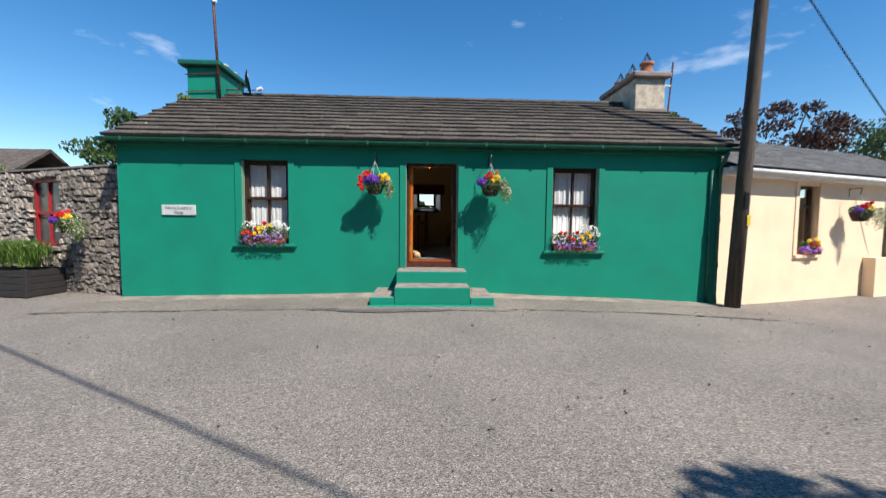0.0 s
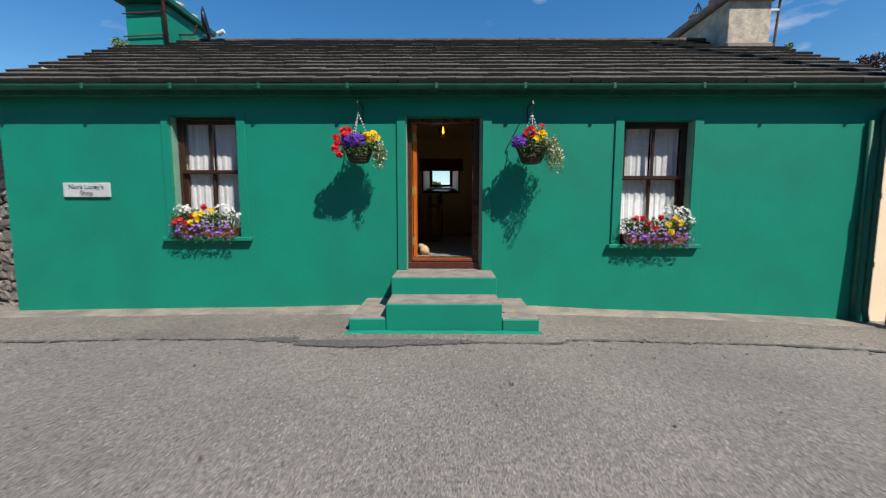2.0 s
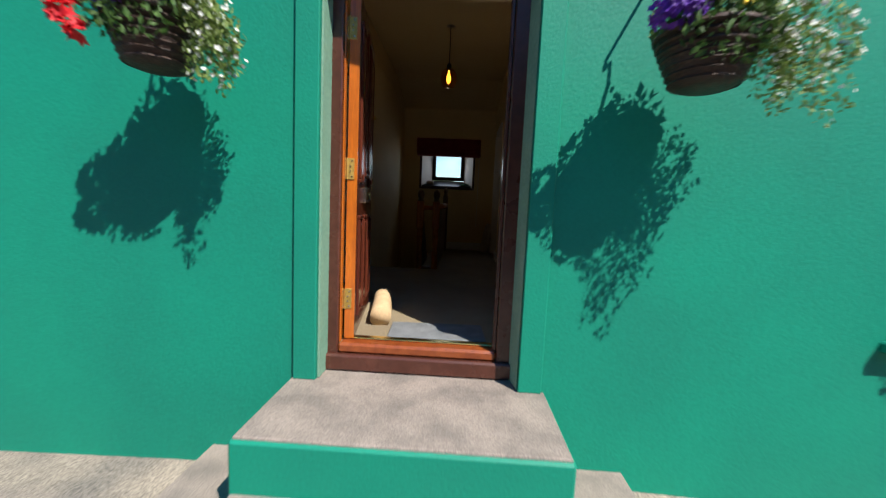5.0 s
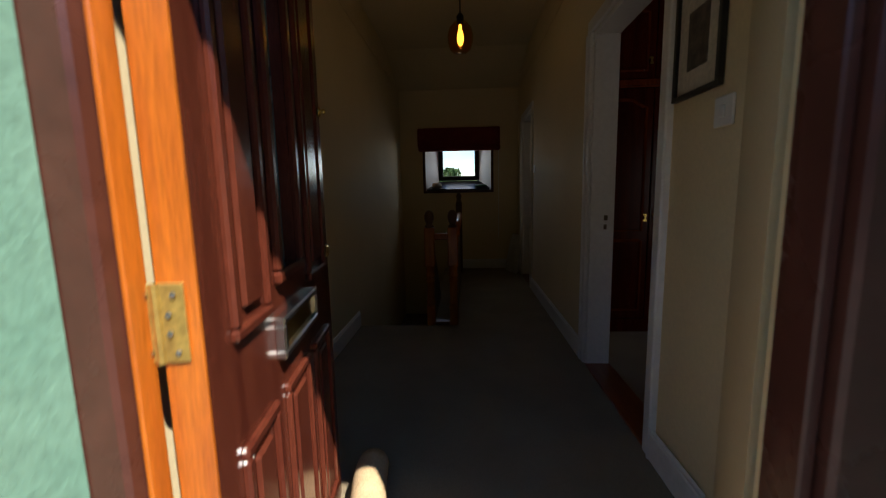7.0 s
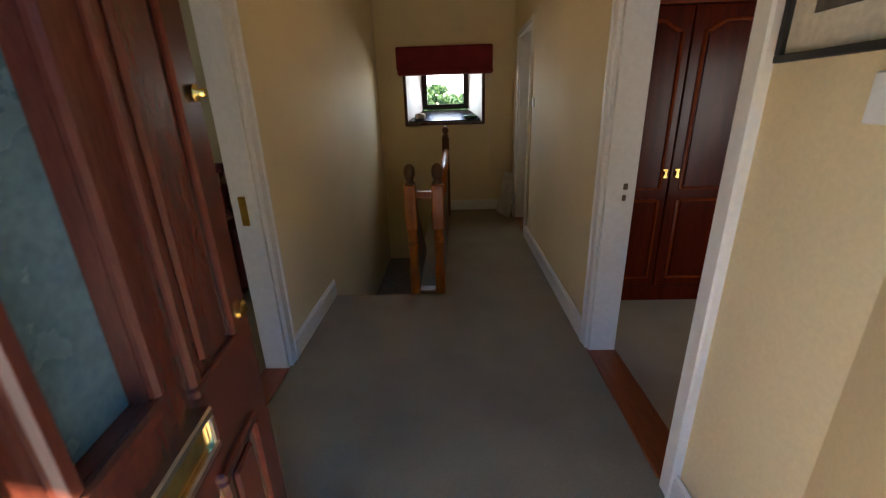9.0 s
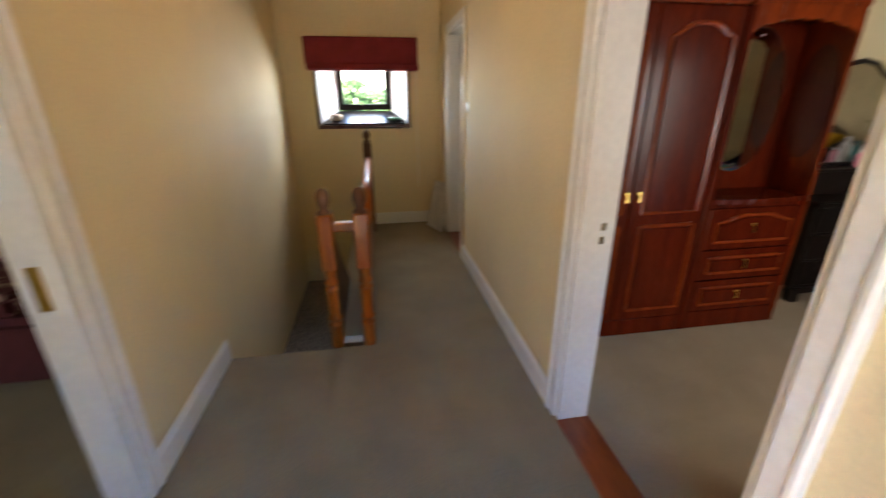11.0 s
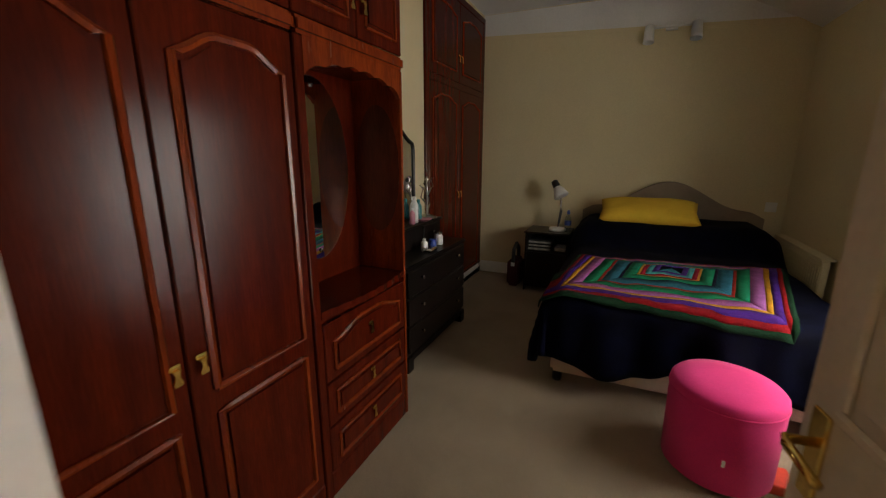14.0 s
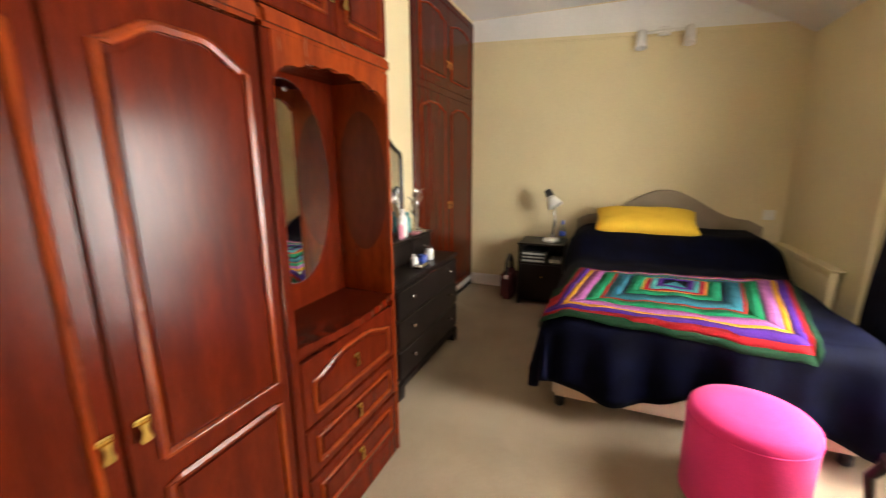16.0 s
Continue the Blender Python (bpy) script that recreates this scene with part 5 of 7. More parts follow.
def build_sky_blocker():
    """Unseen hedge, added across the road to block low sky and deepen facade shade."""
    rng = random.Random(91)
    bm = bmesh.new()
    nx, nz = 110, 14
    g = []
    for i in range(nx + 1):
        x = -33 + i * 0.6
        top = 9.2 + 1.3 * noise.noise((x * 0.25, 1.5, 0)) + 0.6 * noise.noise((x * 0.9, 4.5, 0))
        row = []
        for j in range(nz + 1):
            v = j / nz
            z = -0.2 + (top + 0.2) * v
            y = -7.4 + 0.7 * noise.noise((x * 0.7, z * 0.7, 2)) + 0.3 * noise.noise((x * 2, z * 2, 5)) - 1.2 * v * v
            row.append(bm.verts.new((x, y, z)))
        for y, z in ((-10.2, top), (-10.6, -0.2)):
            row.append(bm.verts.new((x, y, z)))
        g.append(row)
    for a, b in zip(g, g[1:]):
        for k in range(len(a) - 1):
            bm.faces.new((a[k], b[k], b[k + 1], a[k + 1]))
    for i in range(300):
        x = rng.uniform(-14, 14)
        z = rng.uniform(0.4, 9.4)
        leaves(bm, (x, -7.2 - 0.02 * z * z, z), (0.6, 0.35, 0.5), 30, 0.13, rng)
    tagged(solid("hedge", bm, TREE_LEAF, "unseen tall green hedge added across the road to block low sky light", "hedge"), kind="stuff")


build_sky_blocker()

# ---- hall ----
def casing(name, x, side, y0, y1, top, label):
    """White architrave round a doorway; side is the way that it stands off the wall."""
    bm = bmesh.new()
    a, b = sorted((x - side * 0.010, x + side * 0.02))
    c, d = sorted((x - side * 0.010, x + side * 0.028))
    for u0, u1 in ((y0 - 0.075, y0 - 0.004), (y1 + 0.004, y1 + 0.075)):
        box(bm, a, b, u0, u1, FLOOR, top + 0.004, 0.006)
        e = u0 - 0.004 if u0 < y0 - 0.01 else u1 - 0.018
        box(bm, c, d, e, e + 0.022, FLOOR, top + 0.004, 0.006)
    box(bm, a, b, y0 - 0.075, y1 + 0.075, top + 0.004, top + 0.075, 0.006)
    return solid(name, bm, WHITE_GLOSS, label, "trim", "structure")


def lining(x0, x1, y0, y1, top, label):
    ob = thing("door_lining", ((x0 + x1) / 2, y0, FLOOR), label, "door lining", kind="structure")
    part("jamb", boxed(x0 - 0.002, x1 + 0.002, y0 - 0.003, y0 + 0.022, FLOOR - 0.03, top, 0.003), WHITE_GLOSS, ob)
    part("jamb", boxed(x0 - 0.002, x1 + 0.002, y1 - 0.022, y1 + 0.003, FLOOR - 0.03, top, 0.003), WHITE_GLOSS, ob)
    part("head", boxed(x0 - 0.002, x1 + 0.002, y0 + 0.022, y1 - 0.022, top - 0.022, top + 0.003, 0.003), WHITE_GLOSS, ob)
    part("threshold", boxed(x0 - 0.01, x1 + 0.01, y0 + 0.022, y1 - 0.022, FLOOR - 0.04, FLOOR + 0.010, 0.005), THRESH, ob, "red-brown varnished threshold board")
    return ob


TOP = FLOOR + 1.99
casing("trim", HX1, -1, *EDOOR, TOP, "white gloss architrave round the bedroom doorway")
casing("trim", HX1 + 0.12, 1, *EDOOR, TOP, "white gloss architrave inside the bedroom")
casing("trim", HX0, 1, *ODOOR, TOP, "white gloss architrave round the parlour doorway")
casing("trim", HX1, -1, 12.06, 12.76, TOP, "white gloss architrave round the back room doorway")
l1 = lining(HX1, HX1 + 0.137, *EDOOR, TOP, "white door lining with a varnished threshold")
part("strike_plate", boxed(HX1 + 0.078, HX1 + 0.100, EDOOR[1] - 0.0245, EDOOR[1] - 0.0225, 1.60, 1.63, 0.0005), CHROME, l1, "bright metal latch keep")
part("strike_plate", boxed(HX1 + 0.078, HX1 + 0.096, EDOOR[1] - 0.0245, EDOOR[1] - 0.0225, 1.545, 1.575, 0.0005), CHROME, l1, "bright metal latch keep")
l2 = lining(HX0 - 0.12, HX0, *ODOOR, TOP, "white door lining with a varnished threshold")
part("strike_plate", boxed(HX0 - 0.085, HX0 - 0.05, ODOOR[1] - 0.0250, ODOOR[1] - 0.0225, 1.50, 1.64, 0.0005), BRASS, l2, "brass latch keep")
lining(HX1, HX1 + 0.12, 12.06, 12.76, TOP, "white door lining with a varnished threshold")
bd = thing("door_3", (HX1 + 0.13, 12.74, FLOOR + 0.012), "white panelled back room door standing ajar", "door", kind="structure", turn=-78)
part("leaf", boxed(0.0, 0.68, -0.02, 0.02, 0.0, 1.95, 0.004), WHITE_GLOSS, bd, local=True)
part("knob", lathe([(0.01, 0), (0.024, 0.03), (0.024, 0.05), (0.01, 0.06)], 12, (0.62, 0.02, 0.95), m=Matrix.Rotation(radians(-90), 4, "X")), BRASS, bd, "brass knob", local=True)


def skirting(pieces, label):
    for a in pieces:
        bm = boxed(*a, FLOOR, FLOOR + 0.115, 0.003)
        x0, x1, y0, y1 = a
        box(bm, x0 + 0.004, x1 - 0.004, y0 + 0.004, y1 - 0.004, FLOOR + 0.112, FLOOR + 0.135, 0.005)
        solid("baseboard", bm, WHITE_GLOSS, label, "baseboard", "structure")


skirting([(HX1 - 0.022, HX1 - 0.002, 9.998, 11.98), (HX1 - 0.022, HX1 - 0.002, 8.62, 9.0), (HX0 + 0.002, HX0 + 0.022, 9.858, STAIR_Y), (HX0 + 0.002, HX0 + 0.022, 8.13, 8.922),
          (0.06, HX1 - 0.024, BACK - 0.022, BACK - 0.002)], "white gloss hall skirting board")
skirting([(RX1 - 0.022, RX1 - 0.002, 8.14, RY1 - 0.02), (4.10, RX1 - 0.024, RY1 - 0.022, RY1 - 0.002)], "cream painted bedroom skirting board")
solid("wall_splay", prism([(HX1 - 0.002, 8.60), (0.60, 8.118), (HX1 - 0.002, 8.118)], 2.5, Matrix.Translation((0, 0, FLOOR))), CREAM, "cream splayed reveal beside the front door", "wall", "structure")

# stair rail: two near posts, boarded sides and a far post
br = thing("balustrade", (0.0, STAIR_Y + 0.04, FLOOR), "orange pine stair balustrade with turned posts and boarded sides", "balustrade")
POST = [(0.036, 0.0), (0.036, 0.14), (0.040, 0.15), (0.030, 0.17), (0.040, 0.19), (0.030, 0.22), (0.033, 0.36), (0.040, 0.38), (0.030, 0.40), (0.040, 0.42), (0.032, 0.45), (0.040, 0.52)]
for px_, py_ in ((-0.186, STAIR_Y + 0.035), (0.004, STAIR_Y + 0.035)):
    pt = part("newel_post", lathe(POST, 16, (px_, py_, FLOOR)), PINE, br, "turned orange pine newel post", smooth=False)
    part("block", boxed(px_ - 0.042, px_ + 0.042, py_ - 0.042, py_ + 0.042, FLOOR + 0.50, FLOOR + 0.82, 0.008), PINE, pt)
    part("finial", lathe([(0.034, 0.82), (0.040, 0.83), (0.024, 0.845), (0.030, 0.86), (0.038, 0.885), (0.040, 0.91), (0.034, 0.938), (0.018, 0.955), (0.004, 0.96)], 18, (px_, py_, FLOOR)), DARK_PANEL, pt, "dark turned ball finial", smooth=True)
part("cross_rail", boxed(-0.144, -0.038, STAIR_Y + 0.01, STAIR_Y + 0.06, FLOOR + 0.72, FLOOR + 0.77, 0.006), PINE, br)
part("foot_rail", boxed(-0.15, -0.032, STAIR_Y + 0.0, STAIR_Y + 0.08, FLOOR, FLOOR + 0.03, 0.004), DARK_PANEL, br)
part("side_panel", boxed(0.012, 0.036, STAIR_Y + 0.09, 12.95, FLOOR, FLOOR + 0.74, 0.003), DARK_PANEL, br, "dark stained boarded side")
part("hand_rail", tubed([(0.025, STAIR_Y + 0.08, FLOOR + 0.76), (0.025, 12.92, FLOOR + 0.80)], 0.038, n=12), PINE, br, "polished orange hand rail", smooth=True)
back_post = part("newel_post", boxed(-0.02, 0.065, 12.92, 13.0, FLOOR - 0.02, FLOOR + 0.97, 0.008), DARK_PANEL, br, "dark far newel post")
part("finial", lathe([(0.03, 0.97), (0.042, 0.985), (0.022, 1.0), (0.036, 1.03), (0.040, 1.055), (0.02, 1.09), (0.004, 1.10)], 16, (0.022, 12.96, FLOOR)), DARK_PANEL, back_post, smooth=True)
part("stair_string", prism([(STAIR_Y + 0.09, FLOOR + 0.70), (STAIR_Y + 0.09, FLOOR - 0.20), (12.6, FLOOR - 1.75), (12.6, FLOOR - 0.75)], 0.03, Matrix.Translation((-0.19, 0, 0)) @ ALONG_Y), DARK_PANEL, br, "dark boarded side going down the stairs")

# rear window: deep reveal, small dark casement, red blind
bw = thing("window_3", (0.02, BACK, BWIN[2]), "small dark casement in a deep white reveal", "window", kind="structure")
part("architrave", frame_ring(Matrix.Translation((0, BACK, 0)) @ ALONG_X, BWIN[0] - 0.035, BWIN[1] + 0.035, BWIN[2] - 0.035, BWIN[3] + 0.035, 0.036, -0.016, 0.02, 0.004), BROWN_PAINT, bw, "dark red-brown wooden surround")
rvl = bmesh.new()
gl = (-0.225, 0.265, 2.04, 2.50)
for s_, xo, xi in ((1, BWIN[0] + 0.001, gl[0] - 0.06), (-1, BWIN[1] - 0.001, gl[1] + 0.06)):
    prism([(xo, BACK + 0.005), (xi, BACK + 0.42), (xo, BACK + 0.42)] if s_ > 0 else [(xo, BACK + 0.005), (xo, BACK + 0.42), (xi, BACK + 0.42)], BWIN[3] - BWIN[2] - 0.004, Matrix.Translation((0, 0, BWIN[2] + 0.002)), rvl)
part("reveal", rvl, WHITE_WALL, bw, "white painted splayed reveal")
part("sill_board", prism([(BACK + 0.0, BWIN[2] + 0.003), (BACK + 0.0, BWIN[2] + 0.02), (BACK + 0.42, BWIN[2] + 0.14), (BACK + 0.42, BWIN[2] + 0.003)], 0.90, Matrix.Translation((BWIN[0] + 0.01, 0, 0)) @ ALONG_Y), EBONY, bw, "dark varnished sloping sill")
part("casement", frame_ring(Matrix.Translation((0, BACK + 0.40, 0)) @ ALONG_X, gl[0] - 0.06, gl[1] + 0.06, gl[2] - 0.07, gl[3] + 0.13, 0.065, 0, 0.06, 0.004), EBONY, bw, "dark stained casement")
p = part("pane", boxed(gl[0], gl[1], BACK + 0.43, BACK + 0.434, gl[2] - 0.01, gl[3] + 0.07), PANE, bw)
p.visible_shadow = False
bl = thing("roman_blind", (0.02, BACK - 0.06, 2.37), "dark red cloth blind drawn up over the small window", "blind")
part("head", boxed(-0.545, 0.60, BACK - 0.09, BACK - 0.005, 2.42, 2.68, 0.012), RED_BLIND, bl)
part("fold", boxed(-0.535, 0.605, BACK - 0.105, BACK - 0.02, 2.365, 2.44, 0.018), RED_BLIND, bl)
part("cord", tubed([(0.585, BACK - 0.03, 2.40), (0.585, BACK - 0.02, 1.12)], 0.004, n=6), WHITE_PLASTIC, bl, "thin pale pull cord")
orn = thing("ornament", (-0.30, BACK + 0.10, BWIN[2] + 0.05), "small pale ornament on the window sill", "ornament", "sill ornaments")
part("body", lathe([(0.05, 0), (0.07, 0.02), (0.065, 0.06), (0.03, 0.07)], 14, (-0.30, BACK + 0.10, BWIN[2] + 0.045)), RENDER_OLD, orn, smooth=True)
orn = thing("ornament", (0.34, BACK + 0.10, BWIN[2] + 0.05), "low green dish on the window sill", "ornament", "sill ornaments")
part("body", lathe([(0.07, 0), (0.09, 0.02), (0.08, 0.03)], 14, (0.34, BACK + 0.10, BWIN[2] + 0.045)), mat("green_glaze", (0.06, 0.22, 0.12), None, 0.3), orn, smooth=True)

# boards leaning by the far doorway
cv = mat("pale_canvas_board", (0.62, 0.60, 0.56), (0.50, 0.49, 0.47), 0.7, s1=5)
for i, (yy, hh) in enumerate(((12.92, 0.47), (12.99, 0.52), (13.06, 0.44))):
    m = Matrix.Translation((0.72 + 0.02 * i, yy, FLOOR)) @ Matrix.Rotation(radians(20), 4, "Z") @ Matrix.Rotation(radians(12), 4, "Y")
    solid("picture_board", box(bmesh.new(), -0.008, 0.012, -0.17, 0.17, 0.004, hh, 0.003, m), cv, "pale picture board leaning beside the doorway", "board", group="leaning boards")

# framed picture and light switch
pc = thing("framed_picture", (HX1 - 0.015, 8.82, 2.08), "black framed print with a cream mount on the hall wall", "picture")
mp_ = Matrix.Translation((HX1 - 0.002, 0, 0)) @ ALONG_Y
part("frame", frame_ring(mp_, 8.69, 8.95, 2.075, 2.43, 0.016, -0.022, -0.002, 0.002), BLACK, pc)
part("mount", boxed(HX1 - 0.012, HX1 - 0.006, 8.70, 8.94, 2.085, 2.42), mat("cream_mount_card", (0.66, 0.60, 0.48), None, 0.9, bump=0), pc, "cream card mount")
part("print", boxed(HX1 - 0.016, HX1 - 0.0125, 8.765, 8.875, 2.16, 2.34), mat("dark_print", (0.05, 0.042, 0.036), (0.14, 0.11, 0.085), 0.6, s1=22, bump=0), pc, "dark printed image")
sw_ = thing("light_switch", (HX1 - 0.004, 8.675, 1.95), "white plastic light switch plate", "light switch")
part("plate", boxed(HX1 - 0.011, HX1 - 0.002, 8.632, 8.718, 1.955, 2.041, 0.003), WHITE_PLASTIC, sw_)
part("rocker", boxed(HX1 - 0.016, HX1 - 0.010, 8.665, 8.685, 1.98, 2.015, 0.002), WHITE_PLASTIC, sw_)
sw2 = thing("light_switch", (HX1 - 0.004, 11.88, 1.97), "small white switch plate near the back doorway", "light switch")
part("plate", boxed(HX1 - 0.011, HX1 - 0.002, 11.84, 11.92, 1.98, 2.06, 0.003), WHITE_PLASTIC, sw2)

# pendant lamp
pn = thing("pendant_lamp", (0.09, 10.55, 3.50), "amber glass pendant lamp glowing on a dark flex", "pendant lamp")
part("flex", tubed([(0.09, 10.55, 3.50), (0.09, 10.55, 3.04)], 0.005, n=6), BLACK, pn)
part("ceiling_rose", lathe([(0.05, 3.47), (0.045, 3.495), (0.02, 3.50)], 16, (0.09, 10.55, 0)), WHITE_PLASTIC, pn)
part("lamp_holder", lathe([(0.02, 2.99), (0.026, 3.0), (0.026, 3.05), (0.012, 3.07)], 14, (0.09, 10.55, 0)), BLACK, pn)
sh_ = part("shade", lathe([(0.05, 2.80), (0.075, 2.82), (0.092, 2.87), (0.095, 2.92), (0.08, 2.97), (0.045, 3.01), (0.043, 3.01), (0.077, 2.968), (0.091, 2.92), (0.088, 2.87), (0.072, 2.824), (0.048, 2.805)], 22, (0.09, 10.55, 0)), glass("amber_glass", (0.97, 0.74, 0.36)), pn, "amber glass shade", smooth=True)
sh_.visible_shadow = False
part("bulb", lathe([(0.006, 2.845), (0.018, 2.86), (0.026, 2.89), (0.022, 2.925), (0.012, 2.96), (0.010, 2.99)], 14, (0.09, 10.55, 0)), FILAMENT, pn, "glowing filament bulb", smooth=True)

# door mat and draught stopper
solid("door_mat", boxed(-0.09, 0.47, 8.005, 8.32, FLOOR + 0.001, FLOOR + 0.012, 0.004, Matrix.Translation((0.2, 8.2, 0)) @ Matrix.Rotation(radians(3), 4, "Z") @ Matrix.Translation((-0.2, -8.2, 0))), MAT_GREY, "grey ribbed door mat inside the front door", "door mat", at=(0.2, 8.2, FLOOR))
bm = bmesh.new()
tube(bm, [(-0.165, 8.24, FLOOR + 0.050), (-0.175, 8.32, FLOOR + 0.068), (-0.20, 8.47, FLOOR + 0.070), (-0.222, 8.60, FLOOR + 0.064), (-0.245, 8.72, FLOOR + 0.068), (-0.258, 8.82, FLOOR + 0.058), (-0.262, 8.86, FLOOR + 0.048)], 0.066, 0.060, n=16)
for v in bm.verts:
    v.co += Vector((0, 0, 0.006 * noise.noise(v.co * 14)))
solid("draught_stopper", bm, BOLSTER, "beige stuffed cloth draught stopper lying by the door", "draught stopper", smooth=True, at=(-0.19, 8.55, FLOOR))

# parlour seen through the opposite doorway
so = thing("sofa", (-2.1, 10.95, FLOOR), "dark red sofa with floral back cushions", "sofa")
part("base", boxed(-3.2, -1.45, 10.50, 11.35, FLOOR + 0.06, FLOOR + 0.42, 0.04, seg=2), SOFA_RED, so)
part("back", boxed(-3.2, -1.45, 11.15, 11.45, FLOOR + 0.40, FLOOR + 0.88, 0.07, seg=2), SOFA_RED, so)
part("arm", boxed(-1.60, -1.38, 10.48, 11.40, FLOOR + 0.06, FLOOR + 0.62, 0.07, seg=3), SOFA_RED, so)
part("arm", boxed(-3.30, -3.10, 10.48, 11.40, FLOOR + 0.06, FLOOR + 0.62, 0.07, seg=3), SOFA_RED, so)
for i in range(2):
    part("seat_cushion", boxed(-3.08 + i * 0.74, -2.36 + i * 0.74, 10.52, 11.2, FLOOR + 0.41, FLOOR + 0.54, 0.04, seg=2), SOFA_FLORAL, so, "floral seat cushion")
    part("back_cushion", boxed(-3.08 + i * 0.74, -2.36 + i * 0.74, 10.98, 11.18, FLOOR + 0.54, FLOOR + 0.95, 0.06, seg=2), SOFA_FLORAL, so, "floral back cushion")
for fx, fy in ((-3.2, 10.58), (-1.48, 10.58), (-3.2, 11.3), (-1.48, 11.3)):
    part("foot", lathe([(0.025, 0), (0.03, 0.02), (0.022, 0.065)], 12, (fx, fy, FLOOR)), BLACK, so)
cr = thing("curtain", (-2.95, 11.9, 1.2), "dark red curtain hanging in the parlour", "curtain")
bm = bmesh.new()
rows = []
for i in range(25):
    xx = -3.15 + i * 0.022
    rows.append((bm.verts.new((xx, 11.93 + 0.03 * math.sin(i * 1.4), FLOOR + 0.5)), bm.verts.new((xx, 11.93 + 0.03 * math.sin(i * 1.4), 2.55))))
for a, b in zip(rows, rows[1:]):
    bm.faces.new((a[0], b[0], b[1], a[1]))
part("cloth", bm, SOFA_RED, cr, smooth=True)
bkc = thing("bookshelf", (-3.9, 11.85, FLOOR), "dark shelf with yellow-spined books in the parlour", "bookshelf")
part("side", boxed(-4.30, -4.27, 11.7, 11.99, FLOOR, 2.05, 0.003), EBONY, bkc)
part("side", boxed(-3.33, -3.30, 11.7, 11.99, FLOOR, 2.05, 0.003), EBONY, bkc)
for zz in (FLOOR + 0.02, 1.2, 1.62, 2.03):
    part("shelf", boxed(-4.27, -3.33, 11.7, 11.99, zz - 0.012, zz + 0.012, 0.002), EBONY, bkc)
rng = random.Random(3)
bmats = [mat("book_yellow", (0.65, 0.48, 0.06), None, 0.6), mat("book_dark", (0.05, 0.05, 0.06), None, 0.6), mat("book_cream", (0.55, 0.50, 0.40), None, 0.6)]
xx = -3.36
for i in range(12):
    w_ = rng.uniform(0.025, 0.05)
    solid("book", boxed(xx - w_, xx - 0.002, 11.74, 11.94, 1.633, 1.633 + rng.uniform(0.24, 0.32), 0.002), bmats[0 if i < 3 else rng.choice((0, 1, 2))], "upright book on the dark shelf", "book", group="books on the shelf", at=(xx, 11.84, 1.633))
    xx -= w_

# ---- bedroom ----
WF = 10.50                                      # wardrobe front


def arch_path(u0, u1, v0, v1, rise, n=14):
    """Outline of a panel with a cathedral-arched top, as a closed list of (u, v)."""
    pts = [(u0, v0), (u1, v0), (u1, v1)]
    for i in range(1, n):
        t = i / n
        u = u1 + (u0 - u1) * t
        k = min(1, max(0, (0.5 - abs(t - 0.5)) / 0.36))
        pts.append((u, v1 + rise * (3 * k * k - 2 * k ** 3)))
    pts.append((u0, v1))
    return pts


def moulded(parent, u0, u1, v0, v1, y, rise, r=0.012, name="moulding", local=False):
    """A routed, lighter moulding round a panel, and the panel's raised field."""
    out = arch_path(u0, u1, v0, v1, rise)
    bm = tube(bmesh.new(), [(u, y, v) for u, v in out] + [(out[0][0], y, out[0][1])], r, n=6)
    part(name, bm, MAHOGANY_EDGE, parent, "orange-brown routed moulding", local=local)
    inn = arch_path(u0 + 0.02, u1 - 0.02, v0 + 0.02, v1 - 0.02, rise)
    part("field", prism(inn, 0.008, Matrix.Translation((0, y - 0.006, 0)) @ ALONG_X), MAHOGANY, parent, local=local)


def drop_handle(parent, x, y, z, s=1.0):
    """A brass pull: a moulded bar with a flat waisted tongue hanging from it."""
    h = part("handle", boxed(x - 0.015 * s, x + 0.015 * s, y - 0.014, y, z + 0.010 * s, z + 0.024 * s, 0.003), BRASS, parent, "small brass drop handle")
    tongue = [(-0.010, 0.012), (-0.006, 0.0), (-0.007, -0.012), (-0.012, -0.022), (-0.009, -0.030), (0.009, -0.030), (0.012, -0.022), (0.007, -0.012), (0.006, 0.0), (0.010, 0.012)]
    part("drop", prism([(x + u * s, z + v * s) for u, v in tongue], 0.007, Matrix.Translation((0, y - 0.019, 0)) @ ALONG_X), BRASS, h)


wd = thing("wardrobe", (1.47, WF + 0.29, FLOOR), "polished red mahogany double wardrobe with arched door panels", "wardrobe")
X0, XM, X1, X2 = 1.005, 1.472, 1.95, 2.64
part("carcass", boxed(X0, X1 - 0.002, WF + 0.024, RY1 - 0.004, FLOOR + 0.0, 2.50), MAHOGANY, wd)
part("plinth", boxed(X0, X1 - 0.002, WF + 0.004, WF + 0.022, FLOOR, FLOOR + 0.105, 0.004), MAHOGANY, wd)
for a, b, hx in ((X0 + 0.002, XM - 0.003, XM - 0.036), (XM + 0.003, X1 - 0.012, XM + 0.036)):
    d = part("door", boxed(a, b, WF, WF + 0.022, FLOOR + 0.112, 2.495, 0.004), MAHOGANY, wd)
    moulded(d, a + 0.07, b - 0.05, 1.475, 2.36, WF - 0.001, 0.055)
    moulded(d, a + 0.07, b - 0.05, 0.865, 1.40, WF - 0.001, 0.0)
    drop_handle(d, hx, WF, 1.575, 1.05)
part("cornice", boxed(X0, X1 - 0.002, WF - 0.014, WF + 0.03, 2.50, 2.555, 0.012, seg=2), MAHOGANY_EDGE, wd)

